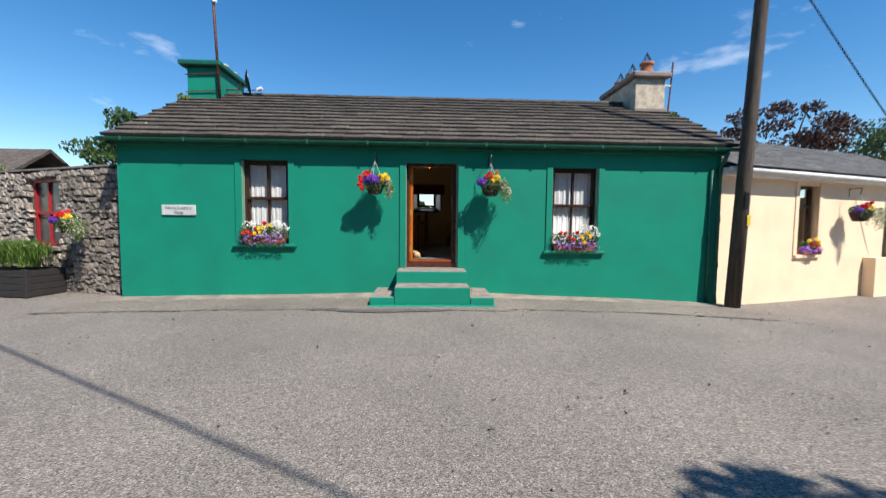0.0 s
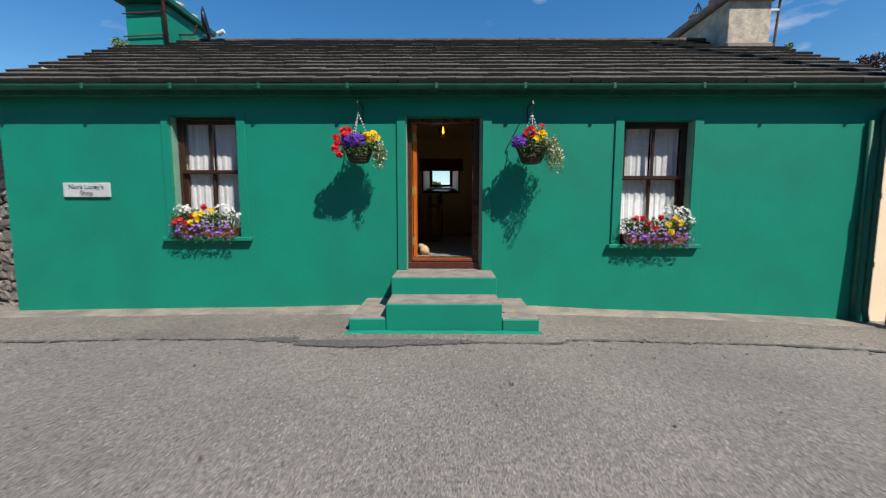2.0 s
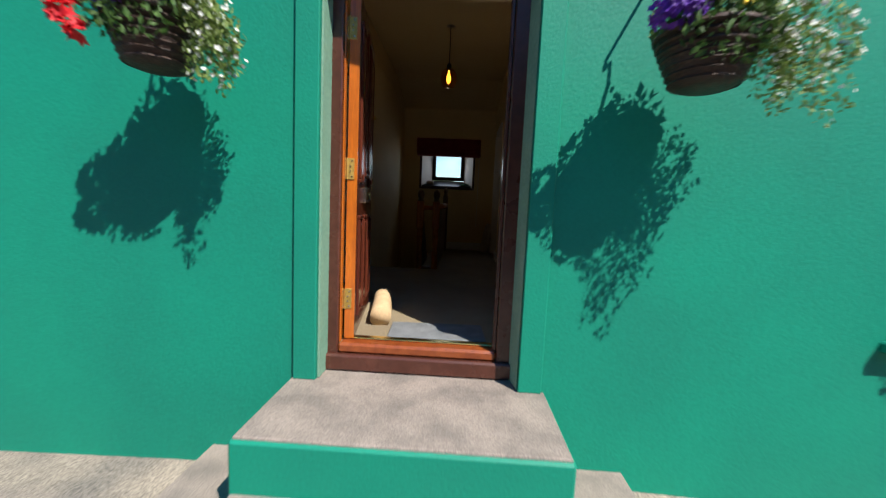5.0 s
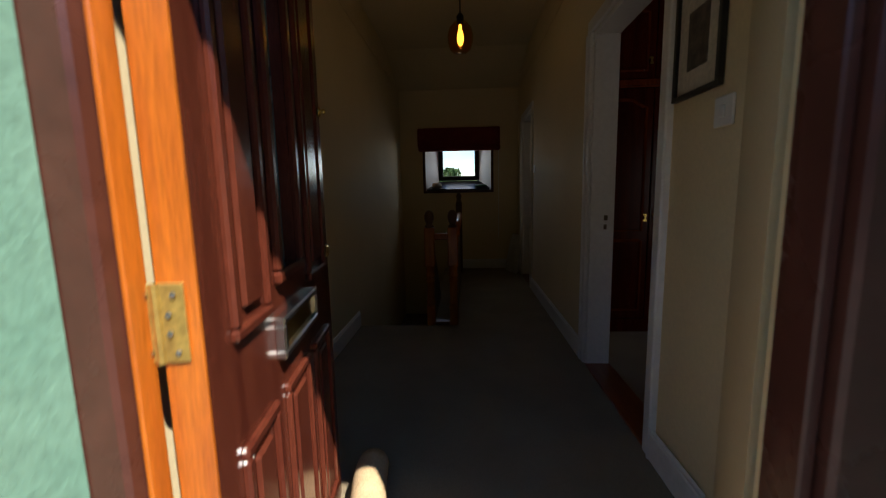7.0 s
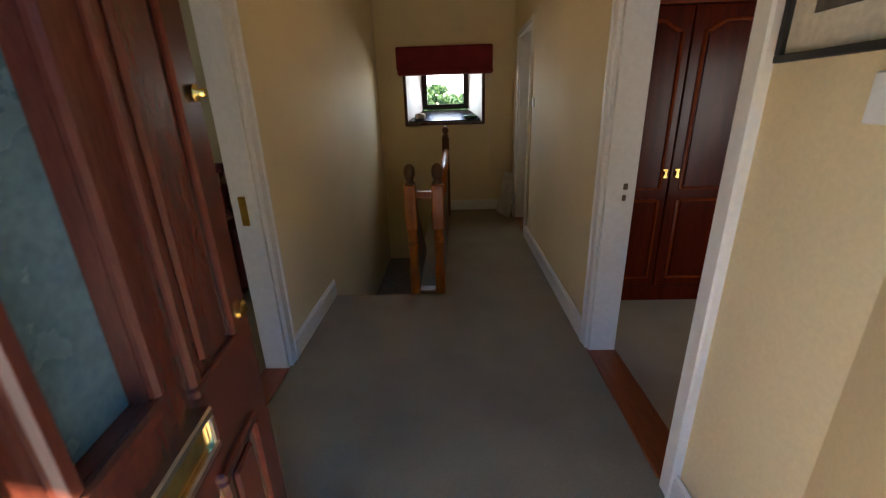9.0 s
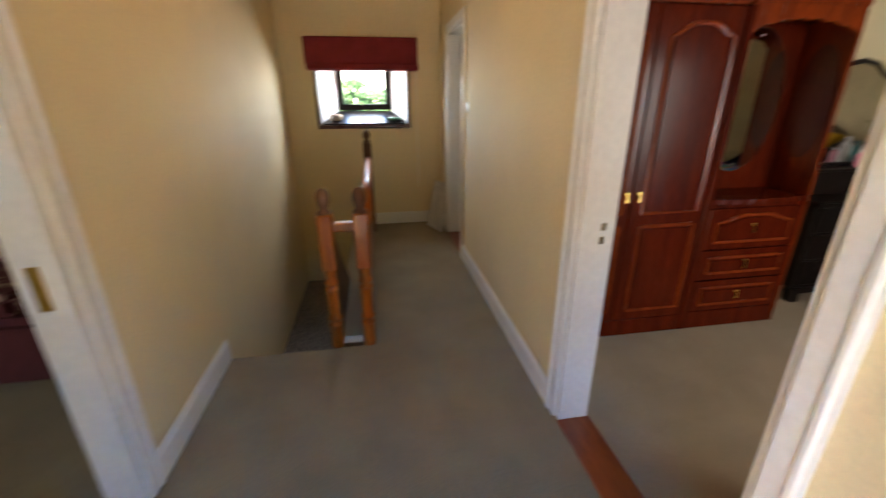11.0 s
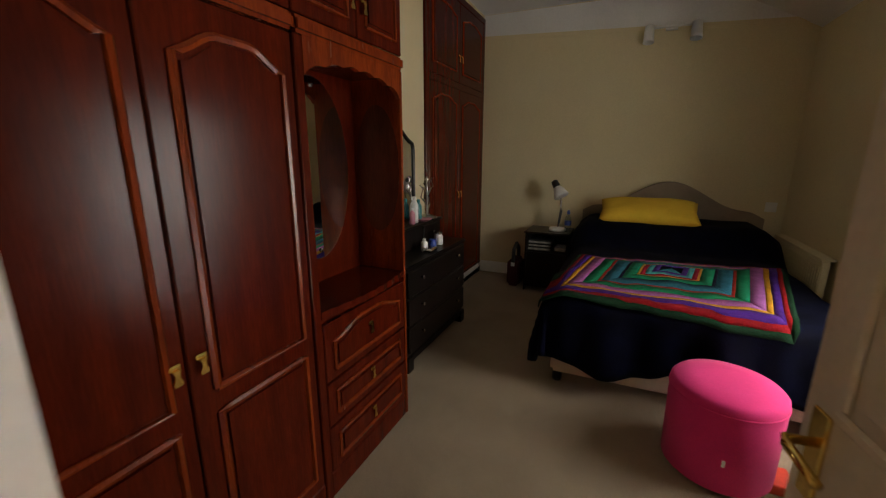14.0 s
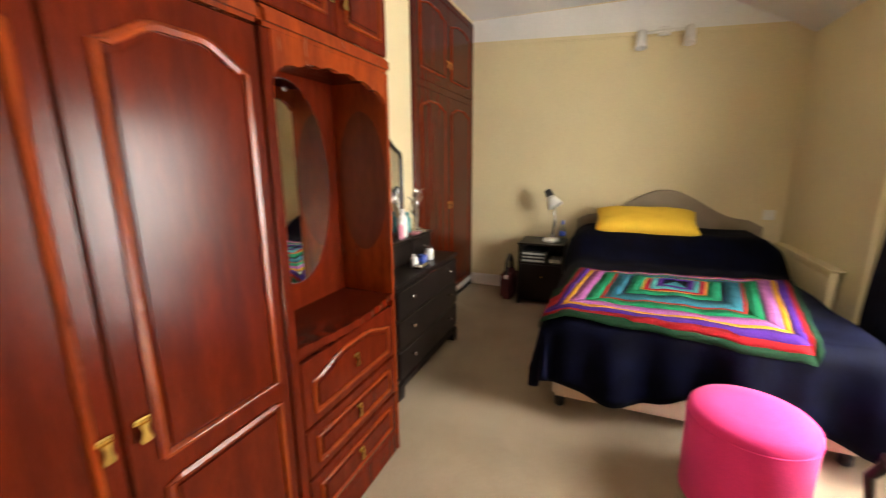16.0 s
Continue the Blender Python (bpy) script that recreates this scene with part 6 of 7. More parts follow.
dk = thing("dresser_unit", (2.30, WF + 0.29, FLOOR), "red mahogany dressing unit with oval mirrors and three drawers", "dresser")
part("side", boxed(X1, X1 + 0.04, WF, RY1 - 0.004, FLOOR, 2.50, 0.004), MAHOGANY, dk)
part("side", boxed(X2 - 0.018, X2, WF, RY1 - 0.004, FLOOR, 2.50, 0.004), MAHOGANY_EDGE, dk)
part("plinth", boxed(X1 + 0.04, X2 - 0.025, WF + 0.004, WF + 0.4, FLOOR, FLOOR + 0.115, 0.004), MAHOGANY, dk)
part("back_panel", boxed(X1 + 0.04, X2 - 0.025, 10.771, RY1 - 0.006, FLOOR + 0.8, 2.50), MAHOGANY, dk)
part("drawer_box", boxed(X1 + 0.042, X2 - 0.027, WF + 0.026, 10.768, FLOOR + 0.12, 1.50), MAHOGANY, dk)
ZD = [(0.81, 1.015), (1.025, 1.215), (1.225, 1.475)]
for i, (a, b) in enumerate(ZD):
    d = part("drawer", boxed(X1 + 0.044, X2 - 0.029, WF, WF + 0.024, a, b, 0.004), MAHOGANY, dk)
    moulded(d, X1 + 0.10, X2 - 0.085, a + 0.045, b - (0.085 if i == 2 else 0.045), WF - 0.001, 0.045 if i == 2 else 0.0, 0.010)
    drop_handle(d, (X1 + X2) / 2, WF, (a + b) / 2 + 0.008)


# bowed shelf with a scalloped lip, and the scalloped head of the niche
lip = []
for i in range(41):
    t = i / 40
    lip.append((X1 + 0.04 + (X2 - X1 - 0.065) * t, WF - 0.035 * math.sin(math.pi * t) + 0.006 * abs(math.sin(t * 25))))
shelf = [(X2 - 0.018, 10.770), (X1 + 0.04, 10.770)] + lip
part("shelf", prism(shelf, 0.03, Matrix.Translation((0, 0, 1.503))), MAHOGANY, dk)
head = [(X1 + 0.04, 2.50), (X2 - 0.025, 2.50)] + [(X2 - 0.025 + (X1 + 0.065 - X2) * i / 60, 2.375 + 0.065 * math.sin(math.pi * i / 60) ** 0.6 + 0.010 * abs(math.sin(i / 60 * 19))) for i in range(61)]
part("scalloped_head", prism(head, 0.022, Matrix.Translation((0, WF, 0)) @ ALONG_X), MAHOGANY_EDGE, dk, "carved scalloped apron")


def oval(parent, m, a, b, label):
    part("mirror_rim", prism([(a * 1.02 * math.cos(t), b * 1.012 * math.sin(t)) for t in [6.2832 * i / 48 for i in range(48)]], 0.004, m), CHROME, parent)
    part("mirror", prism([(a * math.cos(t), b * math.sin(t)) for t in [6.2832 * i / 48 for i in range(48)]], 0.008, m), MIRROR, parent, label)


YB = 10.770
part("niche_top", boxed(X1 + 0.04, X2 - 0.025, WF + 0.024, 10.770, 2.47, 2.499), MAHOGANY, dk)
oval(dk, Matrix.Translation((2.31, YB, 2.047)) @ Matrix(((1, 0, 0, 0), (0, 0, -1, 0), (0, 1, 0, 0), (0, 0, 0, 1))), 0.232, 0.398, "tall oval mirror")
INLAY = mat("glossy_mahogany_inlay", (0.115, 0.026, 0.012), (0.075, 0.015, 0.007), 0.18, s1=2.4, s2=26, stretch=(7, 7, 0.6), amt=0.2, bump=0.04, coat=0.3)
part("inlay", prism([(0.124 * math.cos(t), 0.31 * math.sin(t)) for t in [6.2832 * i / 44 for i in range(44)]], 0.004, Matrix.Translation((X2 - 0.0185, WF + 0.140, 2.045)) @ Matrix(((0, 0, -1, 0), (1, 0, 0, 0), (0, 1, 0, 0), (0, 0, 0, 1)))), INLAY, dk, "glossy oval inlay")
studs = ((2.31, YB - 0.010, 2.41), (2.31, YB - 0.010, 1.685))
for stud in studs:
    part("mirror_stud", lathe([(0.009, 0), (0.009, 0.004), (0.005, 0.006)], 10, stud, m=Matrix.Rotation(radians(90), 4, "X")), CHROME, dk, "small bright mirror stud")
part("cornice", boxed(X1, X2, WF - 0.014, WF + 0.03, 2.50, 2.555, 0.012, seg=2), MAHOGANY_EDGE, dk)

tb = thing("top_cupboard", (1.82, WF + 0.29, 2.56), "red mahogany overhead cupboard with four small doors", "cupboard")
part("carcass", boxed(X0, X2, WF + 0.024, RY1 - 0.004, 2.558, 3.10), MAHOGANY, tb)
edges = [X0, XM, X1, (X1 + X2) / 2, X2]
for a, b in zip(edges, edges[1:]):
    d = part("door", boxed(a + 0.003, b - 0.003, WF, WF + 0.022, 2.562, 3.09, 0.004), MAHOGANY, tb)
    moulded(d, a + 0.06, b - 0.06, 2.615, 3.0, WF - 0.001, 0.03, 0.010)
    drop_handle(d, b - 0.04 if edges.index(a) % 2 == 0 else a + 0.04, WF, 2.68)

# built-in cupboard in the corner
fc = thing("fitted_cupboard", (4.78, RY1, FLOOR), "dark red mahogany fitted cupboard with arched panels", "cupboard")
part("carcass", boxed(4.055, 5.495, RY1 + 0.004, RY1 + 0.60, FLOOR + 0.002, 3.54), MAHOGANY, fc)
part("frame", frame_ring(Matrix.Translation((0, RY1, 0)) @ ALONG_X, 4.03, 5.525, FLOOR, 3.57, 0.06, -0.022, 0.0, 0.004), MAHOGANY, fc)
part("rail", boxed(4.09, 5.465, RY1 - 0.024, RY1, 2.74, 2.80, 0.006), MAHOGANY, fc)
for a, b in ((4.092, 4.775), (4.781, 5.463)):
    for v0, v1, r in ((FLOOR + 0.064, 2.738, 0.05), (2.802, 3.508, 0.04)):
        d = part("door", boxed(a, b, RY1 - 0.020, RY1 - 0.001, v0, v1, 0.004), MAHOGANY, fc)
        moulded(d, a + 0.08, b - 0.08, v0 + 0.09, v1 - 0.14, RY1 - 0.021, r, 0.010)
        drop_handle(d, 4.745 if a < 4.5 else 4.815, RY1 - 0.022, 3.02 if v0 > 2 else 1.72, 1.2)

# dark dressing chest with mirror
dc = thing("chest_of_drawers", (3.5, 10.88, FLOOR), "dark brown lacquered chest of drawers with a raised back shelf", "chest of drawers")
part("carcass", boxed(2.99, 4.0, 10.71, RY1 - 0.006, FLOOR + 0.10, 1.40, 0.006), EBONY, dc)
part("top", boxed(2.975, 4.015, 10.685, RY1 - 0.006, 1.40, 1.425, 0.008, seg=2), EBONY, dc)
for i, (a, b) in enumerate(((0.82, 1.00), (1.015, 1.195), (1.21, 1.385))):
    d = part("drawer", boxed(3.01, 3.98, 10.688, 10.712, a, b, 0.005), EBONY, dc)
    for kx in (3.18, 3.81):
        part("knob", lathe([(0.005, 0), (0.006, 0.012), (0.013, 0.018), (0.011, 0.026)], 12, (kx, 10.688, (a + b) / 2 + 0.02), m=Matrix.Rotation(radians(90), 4, "X")), CHROME, d, "pale round knob", smooth=True)
for a in (2.99, 3.93):
    part("bracket_foot", prism([(a, 0), (a + 0.07, 0), (a + 0.07, 0.10), (a, 0.10)], 0.06, Matrix.Translation((0, 10.69, FLOOR)) @ ALONG_X), EBONY, dc)
part("skirt", boxed(3.06, 3.93, 10.70, 10.72, FLOOR + 0.06, FLOOR + 0.10), EBONY, dc)
part("riser", boxed(3.05, 3.95, 10.90, RY1 - 0.008, 1.425, 1.585, 0.005), EBONY, dc)
part("riser_top", boxed(3.03, 3.97, 10.885, RY1 - 0.008, 1.585, 1.605, 0.006), EBONY, dc)
d = part("drawer", boxed(3.62, 3.92, 10.888, 10.902, 1.44, 1.575, 0.004), EBONY, dc)
part("knob", lathe([(0.005, 0), (0.012, 0.016), (0.010, 0.022)], 12, (3.77, 10.888, 1.51), m=Matrix.Rotation(radians(90), 4, "X")), CHROME, d)
mr = thing("dressing_mirror", (3.42, 11.0, 1.605), "dark framed dressing mirror with a shaped top", "mirror")
outl = [(3.12, 1.62), (3.70, 1.62), (3.70, 2.16), (3.685, 2.20), (3.64, 2.215), (3.60, 2.235), (3.52, 2.29), (3.41, 2.31), (3.30, 2.29), (3.22, 2.235), (3.18, 2.215), (3.135, 2.20), (3.12, 2.16)]
part("glass", prism([(3.41 + (u - 3.41) * 0.96, 1.96 + (v - 1.96) * 0.96) for u, v in outl], 0.006, Matrix.Translation((0, 11.018, 0)) @ ALONG_X), MIRROR, mr, "mirror glass")
part("frame", tubed([(u, 11.02, v) for u, v in outl + outl[:1]], 0.017, n=8), EBONY, mr)
part("backing", prism(outl, 0.012, Matrix.Translation((0, 11.026, 0)) @ ALONG_X), EBONY, mr)


def bottle(x, y, z, r, h, material, label, cap=None, neck=0.45, category="bottle"):
    b = thing("bottle", (x, y, z), label, category, "toiletries")
    part("body", lathe([(r * 0.9, 0), (r, 0.006), (r, h * 0.68), (r * 0.8, h * 0.76), (r * neck, h * 0.82), (r * neck, h * 0.88)], 16, (x, y, z)), material, b, smooth=True)
    part("cap", lathe([(r * neck * 1.15, h * 0.88), (r * neck * 1.15, h), (r * neck * 0.8, h * 1.005)], 14, (x, y, z)), cap or WHITE_PLASTIC, b)
    return b


TEAL = mat("teal_plastic", (0.03, 0.22, 0.22), None, 0.35)
BLUE = mat("blue_plastic", (0.04, 0.09, 0.42), None, 0.35)
PINKP = mat("pink_plastic", (0.65, 0.25, 0.32), None, 0.4)
bottle(3.58, 10.95, 1.606, 0.032, 0.20, WHITE_PLASTIC, "white lotion bottle on the dressing chest")
bottle(3.67, 10.96, 1.606, 0.026, 0.17, TEAL, "teal bottle on the dressing chest", TEAL)
bottle(3.51, 10.93, 1.606, 0.022, 0.12, PINKP, "small pink bottle on the dressing chest")
bottle(3.70, 10.80, 1.426, 0.034, 0.10, WHITE_PLASTIC, "squat white jar on the dressing chest", CHROME, 0.85)
bottle(3.55, 10.78, 1.426, 0.030, 0.07, BLUE, "small blue jar on the dressing chest", BLUE, 0.8)
bottle(3.45, 10.80, 1.426, 0.026, 0.09, WHITE_PLASTIC, "small white tub on the dressing chest")
js = thing("jewellery_stand", (3.80, 10.95, 1.606), "ornate pale metal jewellery stand with curling arms", "jewellery stand")
part("base", lathe([(0.075, 0), (0.085, 0.012), (0.05, 0.03), (0.012, 0.04), (0.010, 0.30), (0.018, 0.32), (0.004, 0.34)], 18, (3.80, 10.95, 1.606)), CHROME, js, smooth=True)
for k in range(6):
    a = k * 1.047
    part("arm", tubed([(3.80, 10.95, 1.66 + 0.03 * k), (3.80 + 0.05 * math.cos(a), 10.95 + 0.05 * math.sin(a), 1.72 + 0.03 * k), (3.80 + 0.03 * math.cos(a), 10.95 + 0.03 * math.sin(a), 1.80 + 0.025 * k), (3.80 + 0.06 * math.cos(a), 10.95 + 0.06 * math.sin(a), 1.84 + 0.02 * k)], 0.005, n=6), CHROME, js)
dsh = thing("trinket_dish", (3.77, 10.93, 1.606), "shallow pink and white trinket dish", "dish", "toiletries")
part("bowl", lathe([(0.03, 0), (0.06, 0.018), (0.064, 0.022), (0.05, 0.018)], 18, (3.68, 10.915, 1.606)), PINKP, dsh, smooth=True)
solid("foil_pack", boxed(3.40, 3.52, 10.72, 10.80, 1.426, 1.455, 0.012, Matrix.Identity(4)), CHROME, "crumpled shiny blue and silver packet", "packet", at=(3.46, 10.76, 1.426))

# bedside cabinet, lamp, bottle, bag
ns = thing("nightstand", (5.22, 10.17, FLOOR), "dark brown bedside cabinet with an open shelf of papers", "nightstand")
NX0, NX1, NY0, NY1, NZ = 5.02, 5.42, 9.96, 10.40, 1.335
part("side", boxed(NX0, NX1, NY0, NY0 + 0.018, FLOOR, NZ - 0.02, 0.002), EBONY, ns)
part("side", boxed(NX0, NX1, NY1 - 0.018, NY1, FLOOR, NZ - 0.02, 0.002), EBONY, ns)
part("top", boxed(NX0 - 0.012, NX1, NY0 - 0.012, NY1 + 0.012, NZ - 0.02, NZ, 0.005), EBONY, ns)
part("shelf", boxed(NX0 + 0.004, NX1, NY0 + 0.018, NY1 - 0.018, 1.12, 1.138), EBONY, ns)
part("back", boxed(NX1 - 0.012, NX1 - 0.002, NY0 + 0.018, NY1 - 0.018, FLOOR, NZ - 0.02), EBONY, ns)
d = part("door", boxed(NX0 - 0.004, NX0 + 0.014, NY0 + 0.02, NY1 - 0.02, FLOOR + 0.05, 1.118, 0.004), EBONY, ns)
part("knob", lathe([(0.005, 0), (0.010, 0.012), (0.008, 0.018)], 10, (NX0 - 0.004, NY0 + 0.20, 1.0), m=Matrix.Rotation(radians(-90), 4, "Y")), BRASS, d)
paper = mat("printed_paper", (0.62, 0.60, 0.55), (0.35, 0.34, 0.33), 0.7, s1=25, bump=0)
for i in range(6):
    solid("magazine", boxed(NX0 + 0.03 + 0.006 * (i % 3), NX0 + 0.27, NY1 - 0.26 - 0.008 * (i % 2), NY1 - 0.03, 1.1385 + i * 0.018, 1.155 + i * 0.018, 0.002), (paper, BLACK)[i % 2], "magazine lying flat in the bedside cabinet", "magazine", group="magazines", at=(NX0 + 0.15, NY1 - 0.14, 1.139 + i * 0.018))
solid("magazine", boxed(NX0 + 0.04, NX0 + 0.24, NY0 + 0.03, NY0 + 0.14, 1.139, 1.175, 0.004), paper, "folded paper in the bedside cabinet", "magazine", group="magazines", at=(NX0 + 0.14, NY0 + 0.08, 1.139))
lm = thing("desk_lamp", (5.20, 10.10, NZ), "white jointed desk lamp with a black top", "desk lamp")
part("base", lathe([(0.085, 0), (0.09, 0.012), (0.08, 0.03), (0.02, 0.04)], 22, (5.20, 10.10, NZ)), WHITE_PLASTIC, lm, smooth=True)
part("arm", tubed([(5.20, 10.10, NZ + 0.03), (5.21, 10.08, NZ + 0.23)], 0.010, n=8), CHROME, lm)
part("arm", tubed([(5.21, 10.08, NZ + 0.23), (5.20, 10.09, NZ + 0.40)], 0.008, n=8), CHROME, lm)
part("spring", tubed([(5.195, 10.09, NZ + 0.08), (5.20, 10.075, NZ + 0.22)], 0.013, n=8), BLACK, lm)
ml = Matrix.Translation((5.18, 10.12, NZ + 0.44)) @ Matrix.Rotation(radians(-32), 4, "X") @ Matrix.Rotation(radians(18), 4, "Y")
sd = part("shade", lathe([(0.075, -0.09), (0.078, -0.085), (0.05, -0.01), (0.035, 0.02), (0.03, 0.02), (0.045, -0.015), (0.07, -0.085)], 20, m=ml), WHITE_PLASTIC, lm, "white conical shade", smooth=True)
part("cap", lathe([(0.036, 0.018), (0.038, 0.04), (0.034, 0.09), (0.015, 0.10)], 16, m=ml), BLACK, sd, "black lamp cap", smooth=True)
wbt = thing("water_bottle", (5.17, 9.99, NZ), "clear plastic water bottle with a blue label", "bottle")
clear = glass("clear_plastic", (0.82, 0.88, 0.9), 0.05)
part("body", lathe([(0.030, 0), (0.034, 0.01), (0.034, 0.12), (0.028, 0.15), (0.014, 0.175), (0.014, 0.185)], 16, (5.17, 9.995, NZ)), clear, wbt, smooth=True)
part("label", lathe([(0.0345, 0.07), (0.0350, 0.071), (0.0350, 0.114), (0.0345, 0.115)], 16, (5.17, 9.995, NZ)), BLUE, wbt, "blue label", smooth=True)
part("cap", lathe([(0.016, 0.185), (0.016, 0.20), (0.011, 0.225), (0.008, 0.226)], 14, (5.17, 9.995, NZ)), BLUE, wbt)
bg = thing("handbag", (5.15, 10.53, FLOOR), "dark red patterned bag standing beside the cabinet", "bag")
bm = boxed(5.06, 5.34, 10.46, 10.60, FLOOR + 0.004, FLOOR + 0.30, 0.03, seg=2)
part("body", bm, SOFA_RED, bg)
part("strap", tubed([(5.07, 10.53, FLOOR + 0.28), (5.08, 10.53, FLOOR + 0.42), (5.2, 10.53, FLOOR + 0.47), (5.30, 10.53, FLOOR + 0.40), (5.32, 10.53, FLOOR + 0.28)], 0.02, n=8), BLACK, bg, "black strap")
part("buckle", boxed(5.05, 5.058, 10.51, 10.55, FLOOR + 0.24, FLOOR + 0.28, 0.002), WHITE_PLASTIC, bg)

# bed
BX0, BX1, BY0, BY1 = 3.24, 5.40, 8.34, 9.84
bd_ = thing("bed", ((BX0 + BX1) / 2, (BY0 + BY1) / 2, FLOOR), "double divan bed with a cream base and buttoned taupe headboard", "bed")
part("divan_base", boxed(BX0 + 0.03, BX1, BY0 + 0.02, BY1 - 0.02, FLOOR + 0.085, FLOOR + 0.36, 0.02, seg=2), DIVAN, bd_)
part("mattress", boxed(BX0 + 0.03, BX1, BY0 + 0.02, BY1 - 0.02, FLOOR + 0.36, FLOOR + 0.59, 0.05, seg=3), DIVAN, bd_)
for fx in (BX0 + 0.1, BX1 - 0.1):
    for fy in (BY0 + 0.1, BY1 - 0.06):
        part("castor", lathe([(0.022, 0), (0.03, 0.01), (0.03, 0.05), (0.012, 0.085)], 12, (fx, fy, FLOOR)), BLACK, bd_)
hb_ = []
for i in range(33):
    t = i / 32
    yy = BY0 - 0.06 + (BY1 - BY0 + 0.10) * t
    k = abs(t - 0.5) * 2
    zz = 1.60 + 0.26 * (0.5 + 0.5 * math.cos(math.pi * min(1, k / 0.82))) - (0.06 * max(0, k - 0.86) / 0.14)
    hb_.append((yy, zz))
hbm = prism([(BY1 + 0.04, FLOOR + 0.2), (BY0 - 0.06, FLOOR + 0.2)] + hb_, 0.085, Matrix.Translation((BX1 + 0.03, 0, 0)) @ ALONG_Y)
bmesh.ops.bevel(hbm, geom=[e for e in hbm.edges if abs(e.verts[0].co.x - e.verts[1].co.x) < 1e-5], offset=0.018, segments=2, affect="EDGES")
hbd = part("headboard", hbm, TAUPE, bd_, "buttoned taupe upholstered headboard")
for yy, zz in ((8.6, 1.56), (8.85, 1.65), (9.1, 1.70), (9.35, 1.65), (9.6, 1.56)):
    part("button", lathe([(0.014, 0), (0.010, 0.006)], 10, (BX1 + 0.03, yy, zz), m=Matrix.Rotation(radians(-90), 4, "Y")), TAUPE, hbd)


def bed_top(x, y):
    """Height of the cover above the bed."""
    t = min(1, max(0, (x - 4.55) / 0.45))
    z = 1.315 + 0.19 * t * t * (3 - 2 * t)
    e = min(y - BY0, BY1 - y)
    if e < 0.10:
        z -= 0.05 * (1 - e / 0.10) ** 2
    return z + 0.014 * noise.noise((x * 3, y * 3, 1)) + 0.010 * noise.noise((x * 7 + 2 * y, y * 9, 4))


def drape(s, w):
    """Point of the cover: s along the bed from the foot edge (below 0 hangs down), w across from one side edge (outside 0..width hangs down)."""
    width = BY1 - BY0
    over_s, over_w = max(0, -s), max(0, -w, w - width)
    x, y = BX0 + max(0, s), BY0 + min(width, max(0, w))
    z = bed_top(x, y)
    fold_s = 0.034 * math.sin(w * 11.0 + 0.8 + math.sin(w * 3)) + 0.022 * math.sin(w * 23)
    fold_w = 0.030 * math.sin(s * 8.0 + 0.5) + 0.018 * math.sin(s * 19)
    way = -1 if w < 0 else 1
    if over_s and over_w:
        d = max(over_s, over_w)
        a = math.atan2(over_w, over_s)
        out = 0.045 + (0.05 + 0.03 * math.sin(7 * a)) * math.sin(2 * a) * min(1, d / 0.3)
        return Vector((x - math.cos(a) * out - 0.02, y + way * math.sin(a) * out, z - d * 0.97))
    if over_s:
        k = min(1, over_s / 0.25)
        return Vector((x - 0.03 - 0.02 * min(1, over_s / 0.06) - fold_s * k, y, z - over_s))
    if over_w:
        k = min(1, over_w / 0.25)
        return Vector((x, y + way * (0.03 + 0.02 * min(1, over_w / 0.06) + fold_w * k), z - over_w))
    return Vector((x, y, z))


def build_cover():
    width, length = BY1 - BY0, BX1 - BX0
    hang = 0.40
    ws = sorted({*[-hang + i * 0.04 for i in range(11)], *[width * i / 34 for i in range(35)], *[width + i * 0.04 for i in range(11)]})
    ss = sorted({*[-hang + i * 0.04 for i in range(11)], *[length * i / 40 for i in range(41)]})
    bm = bmesh.new()
    g = []
    for s in ss:
        row = []
        for w in ws:
            f = 1.0 + 0.16 * math.sin(w * 6.0 + 1.1) if s < 0 else 1.0 + 0.08 * math.sin(s * 5)
            row.append(bm.verts.new(drape(s * f if s < 0 else s, w * f if w < 0 else (width + (w - width) * f if w > width else w))))
        g.append(row)
    for i in range(len(ss) - 1):
        for j in range(len(ws) - 1):
            bm.faces.new((g[i][j], g[i][j + 1], g[i + 1][j + 1], g[i + 1][j]))
    ob = solid("bedspread", bm, NAVY, "dark navy velvet bedspread hanging in folds over the bed", "bedspread", smooth=True, at=((BX0 + BX1) / 2, (BY0 + BY1) / 2, FLOOR + 0.6))
    mod = ob.modifiers.new("thickness", "SOLIDIFY")
    mod.thickness, mod.offset = 0.008, 1.0


build_cover()

# striped crochet blanket: nested bands, folded along its far edge
STRIPES = [((0.007, 0.034, 0.014), 0.035), ((0.248, 0.007, 0.011), 0.030), ((0.062, 0.015, 0.186), 0.052), ((0.496, 0.223, 0.015), 0.036), ((0.310, 0.093, 0.260), 0.085), ((0.007, 0.149, 0.062), 0.085),
           ((0.260, 0.019, 0.012), 0.022), ((0.019, 0.105, 0.143), 0.10), ((0.006, 0.009, 0.022), 0.022), ((0.007, 0.161, 0.074), 0.085), ((0.465, 0.248, 0.031), 0.018), ((0.279, 0.009, 0.019), 0.035), ((0.062, 0.279, 0.285), 0.04),
           ((0.050, 0.015, 0.149), 0.04), ((0.025, 0.124, 0.155), 0.08)]
bkt = thing("blanket", (3.7, 9.12, FLOOR + 0.62), "multicoloured crochet blanket in nested bands over the bed foot", "blanket")
S0, SL, WA, WB = -0.16, 1.16, 0.10, 1.50      # along the bed from the hanging edge; across
total = sum(w for _, w in STRIPES)


